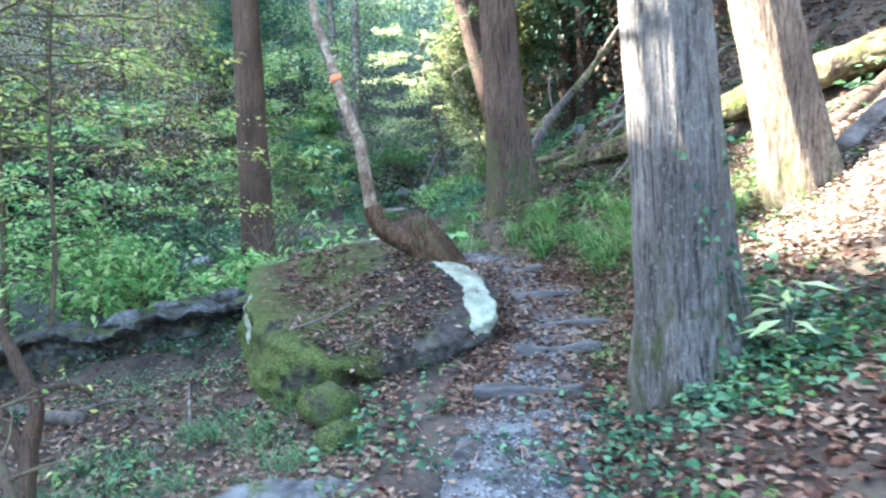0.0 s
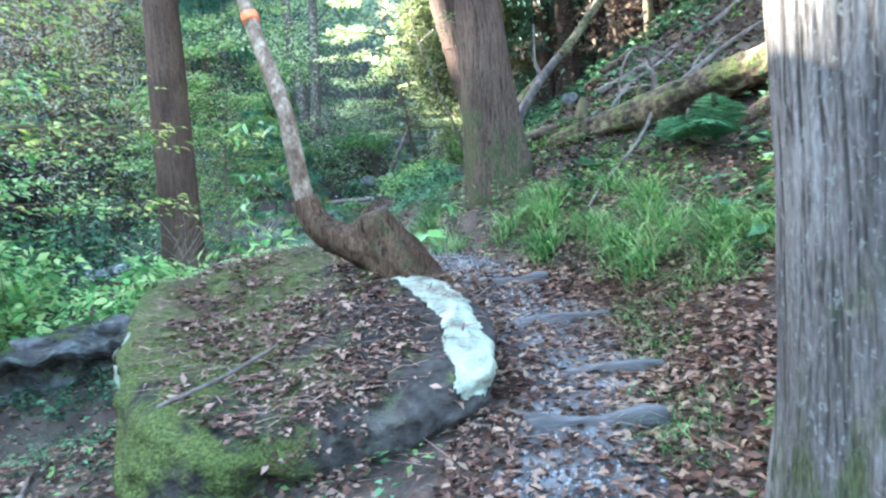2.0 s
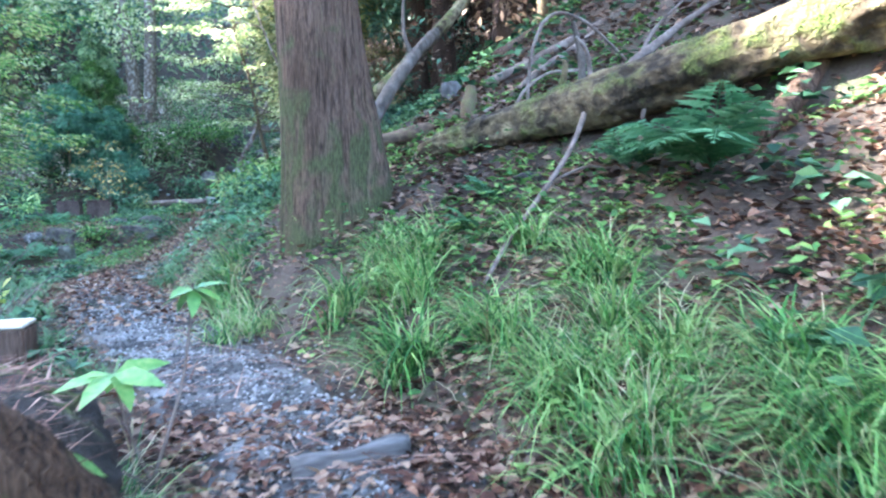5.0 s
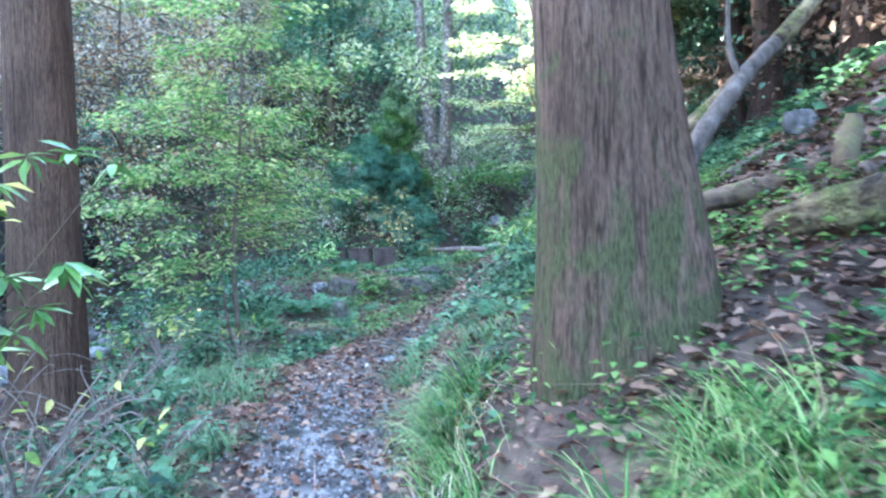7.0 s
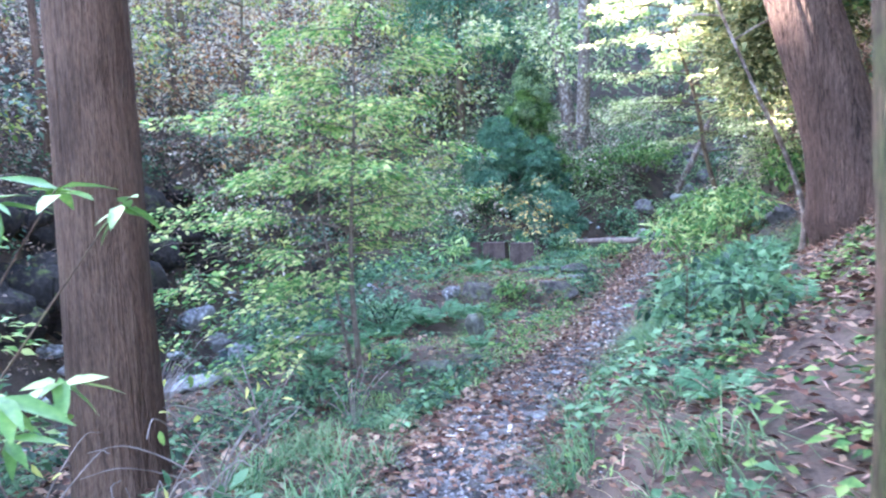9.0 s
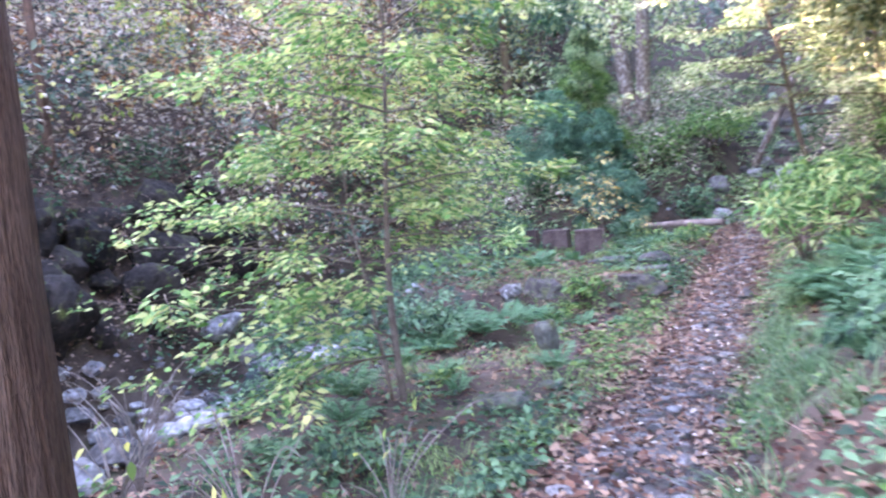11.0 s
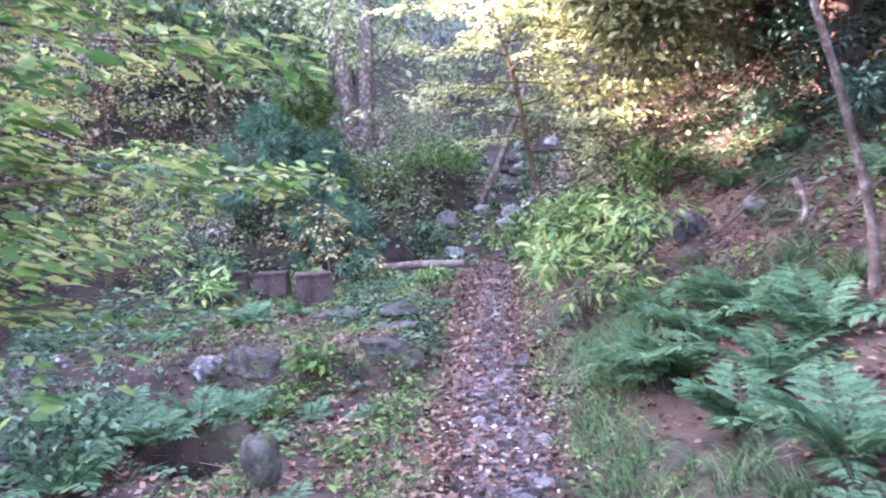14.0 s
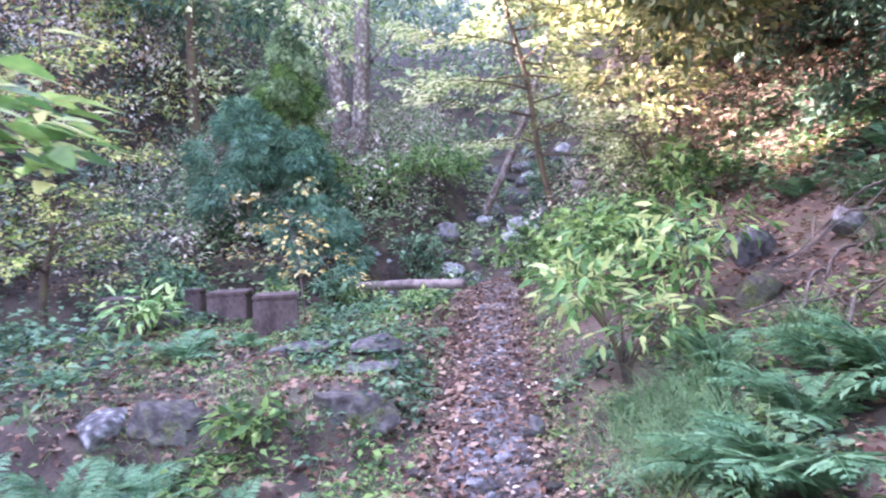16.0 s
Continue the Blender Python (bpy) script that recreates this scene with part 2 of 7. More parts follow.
def bark(name, dark, mid, light, moss=0.0, moss_top=1.0, fleck=0.0):
    """Fibrous bark: long fissures, short flakes and broad patches; moss: how much green creeps up from the foot."""
    m = bpy.data.materials.new(name)
    m.use_nodes = True
    nd, ln = m.node_tree.nodes, m.node_tree.links
    bsdf = nd["Principled BSDF"]
    bsdf.inputs["Roughness"].default_value = 0.9
    bsdf.inputs["Specular IOR Level"].default_value = 0.2
    co = nd.new("ShaderNodeTexCoord")

    def grain(stretch, detail, distort):
        mp, nz = nd.new("ShaderNodeMapping"), nd.new("ShaderNodeTexNoise")
        mp.inputs["Scale"].default_value = stretch
        nz.inputs["Scale"].default_value, nz.inputs["Detail"].default_value, nz.inputs["Distortion"].default_value = 1, detail, distort
        ln.new(co.outputs["Object"], mp.inputs[0])
        ln.new(mp.outputs[0], nz.inputs["Vector"])
        return nz.outputs["Fac"]

    def ramp(fac, stops):
        rp = nd.new("ShaderNodeValToRGB")
        for k, (pos, c) in enumerate(stops):
            e = rp.color_ramp.elements[k] if k < 2 else rp.color_ramp.elements.new(pos)
            e.position, e.color = pos, (*c, 1)
        ln.new(fac, rp.inputs[0])
        return rp.outputs[0]

    def mixed(fac, a, b, kind="MIX"):
        mx = nd.new("ShaderNodeMix")
        mx.data_type, mx.blend_type = "RGBA", kind
        for sock, val in ((mx.inputs[0], fac), (mx.inputs[6], a), (mx.inputs[7], b)):
            if isinstance(val, float):
                sock.default_value = val
            elif isinstance(val, tuple):
                sock.default_value = (*val, 1)
            else:
                ln.new(val, sock)
        return mx.outputs[2]

    def sums(a, b, op="ADD"):
        ma = nd.new("ShaderNodeMath")
        ma.operation = op
        for sock, val in ((ma.inputs[0], a), (ma.inputs[1], b)):
            if isinstance(val, float):
                sock.default_value = val
            else:
                ln.new(val, sock)
        return ma.outputs[0]

    fissure, flake, broad = grain((50, 50, 3.0), 9, 1.1), grain((130, 130, 22), 6, 0.5), grain((2.6, 2.6, 1.3), 5, 0.3)
    col = ramp(fissure, [(0.36, dark), (0.46, mid), (0.72, light)])
    col = mixed(0.55, col, ramp(flake, [(0.34, (0.35, 0.33, 0.32)), (0.64, (1.4, 1.38, 1.35))]), "MULTIPLY")
    col = mixed(0.7, col, ramp(broad, [(0.32, (0.45, 0.43, 0.41)), (0.66, (1.35, 1.33, 1.3))]), "MULTIPLY")
    if fleck:
        col = mixed(ramp(grain((62, 62, 36), 5, 0.6), [(0.62 - fleck, (0, 0, 0)), (0.70 - fleck, (0.6, 0.6, 0.6))]), col, (0.24, 0.26, 0.225))
    if moss:
        sep = nd.new("ShaderNodeSeparateXYZ")
        ln.new(co.outputs["Object"], sep.inputs[0])
        patch = sums(sums(grain((6.5, 6.5, 3.4), 10, 1.2), -0.5), 2.0, "MULTIPLY")
        climb = sums(sums(sep.outputs["Z"], -0.45 / moss_top, "MULTIPLY"), sums(patch, 0.5 + moss))
        col = mixed(ramp(climb, [(0.46, (0, 0, 0)), (0.86, (0.92, 0.92, 0.92))]), col, ramp(flake, [(0.34, (0.025, 0.029, 0.012)), (0.64, (0.083, 0.097, 0.038))]))
    ln.new(col, bsdf.inputs["Base Color"])
    bp = nd.new("ShaderNodeBump")
    bp.inputs["Strength"].default_value, bp.inputs["Distance"].default_value = 1.0, 0.03
    ln.new(sums(fissure, sums(flake, 0.5, "MULTIPLY")), bp.inputs["Height"])
    ln.new(bp.outputs[0], bsdf.inputs["Normal"])
    return m


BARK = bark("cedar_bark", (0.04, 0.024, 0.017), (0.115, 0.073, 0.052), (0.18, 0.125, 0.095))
# Darker copy: the forest canopy's shade is put into the bark colour.
BARK_DEEP = bark("shade_darkened_cedar_bark", (0.028, 0.017, 0.012), (0.07, 0.043, 0.031), (0.105, 0.072, 0.054))
# Sunlit copy of the cedar bark: direct sun is put into its colour.
BARK_SUN = bark("sunlit_cedar_bark", (0.05, 0.035, 0.024), (0.15, 0.11, 0.079), (0.245, 0.195, 0.148), 0.06, 0.9)
BARK_WARM = bark("red_brown_cedar_bark", (0.066, 0.041, 0.027), (0.096, 0.061, 0.041), (0.128, 0.086, 0.06))
BARK_MOSS = bark("mossy_cedar_bark", (0.034, 0.022, 0.015), (0.094, 0.062, 0.043), (0.145, 0.104, 0.078), 0.27, 1.5)
BARK_GREY = bark("weathered_bark", (0.036, 0.031, 0.027), (0.12, 0.108, 0.098), (0.20, 0.19, 0.175), 0.10, 0.9, 0.03)
BARK_ROT = bark("rotten_rusty_bark", (0.022, 0.014, 0.009), (0.085, 0.050, 0.028), (0.16, 0.10, 0.06), -0.06, 9.0)
BARK_PALE = material("smooth_pale_bark", [(0.05, 0.036, 0.025), (0.125, 0.096, 0.072), (0.32, 0.295, 0.26)], 5, 0.85, 0.6, (2, 2, 1.6), fine=22)
BARK_LEAN = material("blotched_tan_bark", [(0.07, 0.043, 0.025), (0.17, 0.12, 0.078), (0.33, 0.275, 0.20)], 6, 0.85, 0.6, (2, 2, 1.3), fine=24)
BARK_DARK = material("dark_wet_bark", [(0.03, 0.022, 0.016), (0.10, 0.07, 0.045), (0.10, 0.10, 0.04)], 6, 0.9, 0.9, fine=24)
DEADWOOD = material("weathered_dead_wood", [(0.032, 0.025, 0.019), (0.08, 0.066, 0.052), (0.14, 0.12, 0.10)], 6, 0.88, 0.6, (2, 2, 1), fine=26)
TWIG = material("dry_twig", [(0.05, 0.036, 0.028), (0.13, 0.102, 0.083), (0.23, 0.19, 0.16)], 6, 0.85, 0.4)


def rock(name, dark, mid, light, moss=0.0, vary=0.2, towards=None):
    """Weathered stone: broad stains, grain, pits and cracks; moss: how much of the upper side is green; towards: where it thickens."""
    m = bpy.data.materials.new(name)
    m.use_nodes = True
    nd, ln = m.node_tree.nodes, m.node_tree.links
    bsdf = nd["Principled BSDF"]
    bsdf.inputs["Roughness"].default_value = 0.92
    bsdf.inputs["Specular IOR Level"].default_value = 0.25
    co = nd.new("ShaderNodeTexCoord")

    def noise(scale, detail, distort=0.0):
        nz = nd.new("ShaderNodeTexNoise")
        nz.inputs["Scale"].default_value, nz.inputs["Detail"].default_value, nz.inputs["Distortion"].default_value = scale, detail, distort
        ln.new(co.outputs["Object"], nz.inputs["Vector"])
        return nz.outputs["Fac"]

    def maths(op, a, b, c=0.0):
        ma = nd.new("ShaderNodeMath")
        ma.operation = op
        for sock, val in zip(ma.inputs, (a, b, c)):
            if isinstance(val, float):
                sock.default_value = val
            else:
                ln.new(val, sock)
        return ma.outputs[0]

    def ramp(fac, stops):
        rp = nd.new("ShaderNodeValToRGB")
        for k, (pos, c) in enumerate(stops):
            e = rp.color_ramp.elements[k] if k < 2 else rp.color_ramp.elements.new(pos)
            e.position, e.color = pos, (*c, 1)
        ln.new(fac, rp.inputs[0])
        return rp.outputs[0]

    def mixed(fac, a, b):
        mx = nd.new("ShaderNodeMix")
        mx.data_type = "RGBA"
        for sock, val in ((mx.inputs[0], fac), (mx.inputs[6], a), (mx.inputs[7], b)):
            ln.new(val, sock)
        return mx.outputs[2]

    broad, grain, speck = noise(2.3, 5.0, 0.6), noise(14.0, 6.0, 0.3), noise(60.0, 4.0)
    tone = maths("MULTIPLY_ADD", grain, 0.55, maths("MULTIPLY", broad, 0.5))
    tone = maths("MULTIPLY_ADD", nd.new("ShaderNodeObjectInfo").outputs["Random"], vary * 0.3, maths("ADD", tone, -vary * 0.15))
    col = ramp(tone, [(0.40, dark), (0.52, mid), (0.66, light)])
    relief = maths("MULTIPLY_ADD", speck, 0.25, maths("MULTIPLY_ADD", grain, 0.7, broad))
    if moss:
        geo = nd.new("ShaderNodeNewGeometry")
        sep = nd.new("ShaderNodeSeparateXYZ")
        ln.new(geo.outputs["Normal"], sep.inputs[0])
        cover = maths("ADD", maths("MULTIPLY_ADD", sep.outputs["Z"], 0.05, moss), maths("MULTIPLY_ADD", grain, 0.35, maths("MULTIPLY", noise(3.4, 6.0, 0.5), 0.75)))
        if towards:
            place = nd.new("ShaderNodeVectorMath")
            place.operation = "DOT_PRODUCT"
            ln.new(co.outputs["Object"], place.inputs[0])
            place.inputs[1].default_value = towards[:3]
            cover = maths("ADD", cover, maths("ADD", place.outputs["Value"], towards[3]))
        mask = ramp(cover, [(0.60, (0, 0, 0)), (0.74, (1, 1, 1))])
        col = mixed(mask, col, ramp(speck, [(0.32, (0.028, 0.038, 0.010)), (0.5, (0.075, 0.098, 0.022)), (0.7, (0.15, 0.175, 0.045))]))
        relief = maths("MULTIPLY_ADD", maths("MULTIPLY", mask, speck), 0.6, relief)
    ln.new(col, bsdf.inputs["Base Color"])
    bp = nd.new("ShaderNodeBump")
    bp.inputs["Strength"].default_value, bp.inputs["Distance"].default_value = 1.0, 0.05
    ln.new(relief, bp.inputs["Height"])
    ln.new(bp.outputs[0], bsdf.inputs["Normal"])
    return m


MOSSROCK = rock("mossy_rock", (0.028, 0.024, 0.018), (0.07, 0.060, 0.048), (0.14, 0.125, 0.105), 0.085)
BOULDERSTONE = rock("moss_backed_boulder", (0.016, 0.014, 0.011), (0.04, 0.034, 0.028), (0.08, 0.07, 0.058), 0.11, towards=(-0.17, 0.02, -0.03, -0.23))
ROCK = rock("grey_rock", (0.032, 0.030, 0.027), (0.085, 0.082, 0.076), (0.175, 0.17, 0.16), -0.03, 0.5)
LICHEN = material("white_lichen", [(0.17, 0.18, 0.13), (0.26, 0.275, 0.20), (0.35, 0.365, 0.275)], 9, 0.9, 0.6, fine=60)
MOSSLOG = rock("mossy_log_bark", (0.022, 0.016, 0.010), (0.10, 0.075, 0.042), (0.25, 0.205, 0.115), 0.035)
STEPWOOD = material("weathered_step_timber", [(0.03, 0.026, 0.022), (0.072, 0.066, 0.06), (0.125, 0.122, 0.115)], 5, 0.9, 0.8, (0.6, 5, 5), fine=14)
LEAF_MID = material("green_leaf", [(0.025, 0.075, 0.022), (0.06, 0.16, 0.04), (0.12, 0.24, 0.06), (0.20, 0.32, 0.09)], 2, 0.7, 0, island=0.7, thin=0.35)
LEAF_BLUE = material("cool_green_leaf", [(0.015, 0.05, 0.028), (0.04, 0.11, 0.05), (0.08, 0.18, 0.08), (0.14, 0.26, 0.13)], 2, 0.7, 0, island=0.7, thin=0.3)
LEAF_YEL = material("yellowing_leaf", [(0.12, 0.22, 0.05), (0.24, 0.36, 0.08), (0.42, 0.48, 0.12), (0.60, 0.55, 0.18)], 2, 0.7, 0, island=0.7, thin=0.45)
LEAF_PALE = material("pale_lime_leaf", [(0.16, 0.25, 0.08), (0.32, 0.42, 0.16), (0.52, 0.58, 0.28), (0.66, 0.66, 0.38)], 2, 0.7, 0, island=0.7, thin=0.45)
# Autumn and withered leaf colours, lightened to put distance haze into them.
LEAF_RUST = material("autumn_leaf", [(0.192, 0.084, 0.036), (0.432, 0.216, 0.084), (0.600, 0.408, 0.192), (0.624, 0.552, 0.360)], 2, 0.6, 0, island=0.9, thin=0.4)
LEAF_BROWN = material("withered_foliage", [(0.144, 0.106, 0.084), (0.288, 0.222, 0.174), (0.456, 0.372, 0.294), (0.624, 0.552, 0.432)], 2, 0.7, 0, island=0.9, thin=0.3)
# Near-black rock: the far bank's shade is put into the colour.
CLIFF = rock("shade_dark_rock", (0.005, 0.004, 0.003), (0.017, 0.014, 0.011), (0.036, 0.030, 0.025), -0.02, 0.4)
LEAF_DARK = material("dark_conifer_needle", [(0.022, 0.065, 0.046), (0.05, 0.125, 0.085), (0.095, 0.185, 0.12)], 2, 0.6, 0, island=0.7, thin=0.15)
# Lightened copies for far foliage: distance haze and brightness put into the colour.
FAR_GREEN = material("hazed_pale_leaf", [(0.06, 0.12, 0.06), (0.13, 0.23, 0.10), (0.22, 0.34, 0.15), (0.34, 0.44, 0.22)], 2, 0.7, 0, island=0.7, thin=0.4)
FAR_BLUE = material("hazed_grey_green_leaf", [(0.05, 0.095, 0.075), (0.10, 0.17, 0.125), (0.17, 0.26, 0.18), (0.27, 0.36, 0.26)], 2, 0.7, 0, island=0.7, thin=0.4)
DRYGRASS = material("dry_sedge_blade", [(0.20, 0.17, 0.08), (0.36, 0.31, 0.17), (0.52, 0.46, 0.30)], 2, 0.6, 0, island=0.8, thin=0.3)
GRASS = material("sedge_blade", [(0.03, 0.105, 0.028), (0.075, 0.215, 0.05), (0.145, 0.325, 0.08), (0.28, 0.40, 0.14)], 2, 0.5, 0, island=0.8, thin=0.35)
# Darker copy of GRASS; part of the darkness is shade put into the colour.
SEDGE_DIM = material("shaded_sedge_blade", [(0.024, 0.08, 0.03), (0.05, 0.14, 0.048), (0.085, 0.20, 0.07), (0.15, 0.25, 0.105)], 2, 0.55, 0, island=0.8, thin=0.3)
FERN = material("fern_green", [(0.05, 0.15, 0.066), (0.10, 0.245, 0.115), (0.19, 0.37, 0.19)], 2, 0.6, 0, island=0.5, thin=0.45)
STOOL = material("stool_concrete_brown", [(0.03, 0.02, 0.016), (0.068, 0.046, 0.037), (0.11, 0.08, 0.067)], 3, 0.9, 0.6, (2, 2, 1), fine=24)
CUTWOOD = material("pale_cut_wood", [(0.30, 0.26, 0.20), (0.46, 0.41, 0.32), (0.60, 0.54, 0.43)], 4, 0.8, 0.3, (1, 6, 6), fine=20)

# ---- ground ----
PY = np.array([-8, 0, 3.5, 4.7, 6, 7.4, 8.2, 9.7, 10.8, 12.4, 14.5, 17.4, 19.4, 23.1, 27, 33, 45, 60])
PX = np.array([0, 0.05, 0.35, 0.6, 0.95, 0.85, 0.5, -0.2, -0.6, -1.0, -1.05, -0.95, -0.95, -0.75, -0.4, 0.4, 0, 0])
PZ = np.array([-0.3, 0, 0.1, 0.22, 0.45, 0.72, 0.8, 0.88, 0.85, 0.77, 0.64, 0.52, 0.6, 0.88, 1.6, 4.0, 7.5, 13])
fine_y = np.linspace(-12, 64, 1521)
win = np.hanning(25) / np.hanning(25).sum()
SX = np.convolve(np.interp(fine_y, PY, PX), win, "same")
SZ = np.convolve(np.interp(fine_y, PY, PZ), win, "same")
CREEK = curve([(-6.5, -10), (-6.8, 4), (-7.2, 11), (-7.0, 16), (-7.6, 20), (-7.0, 23.5), (-4.5, 25.8), (-2.2, 26.6), (-0.6, 29), (0.2, 34), (-1, 45)], 200)


SHADE_RIDGE = 24.3


def mid_x(y):
    return np.interp(y, fine_y[30:-30], SX[30:-30])


def mid_z(y):
    return np.interp(y, fine_y[30:-30], SZ[30:-30]) + np.maximum(y - 60, 0) * 0.35


def creek_off(x, y):
    """Distance from the creek's line."""
    near = np.full(np.shape(x), 99.0)
    for a, b in CREEK[::3]:
        near = np.minimum(near, np.hypot(x - a, y - b))
    return near


def height(x, y, rough=True):
    """The ground's height: the path, the bank on its right, the terrace, creek and hillside on its left."""
    x, y = np.asarray(x, float), np.asarray(y, float)
    d = x - mid_x(y)
    z = mid_z(y)
    s = np.maximum(d - 0.5, 0)
    gentle = 1 - 0.10 * step01(y, 6.3, 7.6) * (1 - step01(y, 10.8, 12))
    z = z + 0.13 * step01(s, 0, 0.4) + gentle * (0.48 * s + 0.17 * np.maximum(s - 1.5, 0)) - 0.25 * np.maximum(s - 26, 0)
    s = np.maximum(-d - 0.5, 0)
    fall = np.interp(y, [0, 5, 9, 12, 15, 18, 30], [0.12, 0.2, 0.22, 0.12, 0.04, 0.03, 0.0])
    z = z - fall * np.minimum(s, 5)
    terrace = step01(y, 18.9, 19.35) * step01(-d, 0.45, 1.0) * (1 - step01(y, 24.2, 25.5))
    z = z * (1 - terrace) + (0.85 + 0.042 * np.clip(y - 19.4, 0, 5)) * terrace
    near = creek_off(x, y)
    z = z - 1.15 * np.exp(-((near / 1.5) ** 4)) * (1 - terrace * step01(x, -6.4, -5.7))
    up = np.maximum(np.interp(y, [-10, 16, 20, 24, 30, 40, 60], [-7.8, -8.3, -8.9, -9, -9, -8, -6]) - x, 0)
    # Unseen ridge top, shaped to set which ground and trunks the sun reaches.
    ridge = SHADE_RIDGE + 2.9 * step01(y, 13, 18) - 1.6 * step01(y, 20, 25) - 6.4 * step01(y, 30.7, 31.9)
    shade_crest = np.interp(y, [8, 10, 12.4, 13.2, 14.3, 15.5, 16.2, 16.9, 17.7, 18.4, 19.3, 19.9, 23, 24.3, 26, 27.5, 30.6, 31.8, 40, 45], [-0.2, -0.4, -0.4, -0.8, -0.8, -0.5, -0.7, 0.2, 0.3, -0.8, -1.5, 5.5, 5.5, 0.9, 0.9, 6, 6, -3.2, -2.6, -2])
    z = z + step01(up, 26, 30) * shade_crest + 1.9 * step01(up, 0, 1.6) + np.minimum(0.85 * np.maximum(up - 1.0, 0), ridge)
    # washed-out soil under the fallen log
    run, off_ = (x - 2.0) * 0.722 - (y - 10.1) * 0.692, -(x - 2.0) * 0.692 - (y - 10.1) * 0.722
    z = z - 0.20 * np.exp(-(((off_ - 0.16) / 0.22) ** 2)) * step01(run, 0.3, 0.9) * (1 - step01(run, 3.0, 3.6))
    z = z - 0.26 * np.exp(-(((x + 2.55) / 0.75) ** 2) - ((y - 7.05) / 0.5) ** 2)
    # washed-out hollows below the terrace
    for hx, hy, hr, hd in ((-3.2, 17.85, 0.44, 0.55), (-3.35, 15.75, 0.28, 0.3)):
        q = np.hypot((x - hx) / hr, (y - hy) / (hr * 0.85)) + 0.55 * fbm(x * 3.2, y * 3.2, 99)
        z = z - hd * (1 - step01(q, 0.55, 1.0)) + 0.15 * hd * np.exp(-((q - 1.25) / 0.3) ** 2) * step01(y - hy, 0.1, 0.5)
    if rough:
        off = step01(np.abs(d), 0.35, 1.1)
        z = z + off * (0.07 * fbm(x * 1.6, y * 1.6, 3) + 0.16 * fbm(x * 0.45, y * 0.45, 9)) + 0.012 * fbm(x * 5, y * 5, 21)
        far = step01(np.abs(d), 5, 20)
        z = z + far * 1.3 * fbm(x * 0.11, y * 0.11, 31)
    return z


def spread(fine_lo, fine_hi, step, lo, hi, grow=1.16):
    mid = list(np.arange(fine_lo, fine_hi + 1e-6, step))
    a, s = [], step
    p = fine_lo
    while p > lo:
        s *= grow
        p -= s
        a.append(p)
    b, s, q = [], step, fine_hi
    while q < hi:
        s *= grow
        q += s
        b.append(q)
    return np.array(a[::-1] + mid + b)


gx, gy = spread(-9, 6, 0.09, -400, 400), spread(-1, 26, 0.09, -400, 400)
X, Y = np.meshgrid(gx, gy, indexing="ij")
Z = height(X, Y)
n, m = X.shape
i, j = np.meshgrid(np.arange(n - 1), np.arange(m - 1), indexing="ij")
quads = np.stack([i * m + j, (i + 1) * m + j, (i + 1) * m + j + 1, i * m + j + 1], -1).reshape(-1, 4)
ground = part("ground", (np.stack([X, Y, Z], -1), quads), SOIL)
tagged(ground, "brown leaf-strewn forest floor on a steep valley side", "ground", kind="structure")


def half_width(y, side):
    return 0.42 + 0.16 * fbm(y * 0.9, y * 0 + side * 7.0, 41) + np.interp(y, [0, 4, 7, 9, 13, 25], [0.15, 0.0, -0.02, 0.0, -0.04, -0.12])


py = np.arange(-3, 25.5, 0.06)
cols = np.linspace(-1, 1, 19)
wl, wr = half_width(py, 1), half_width(py, 2)
off = np.where(cols[None] < 0, cols[None] * wl[:, None], cols[None] * wr[:, None])
xx = mid_x(py)[:, None] + off
yy = py[:, None] + 0 * off
zz = height(xx, yy) + 0.02 * (1 - np.abs(cols[None]) ** 4) - 0.008 + 0.008 * fbm(xx * 9, yy * 9, 8)
n, m = xx.shape
i, j = np.meshgrid(np.arange(n - 1), np.arange(m - 1), indexing="ij")
pf = np.stack([i * m + j, i * m + j + 1, (i + 1) * m + j + 1, (i + 1) * m + j], -1).reshape(-1, 4)
trail = part("footpath", (np.stack([xx, yy, zz], -1), pf), GRAVEL)
tagged(trail, "narrow grey gravel footpath with fallen leaves", "path", kind="structure")

# ---- cedars ----

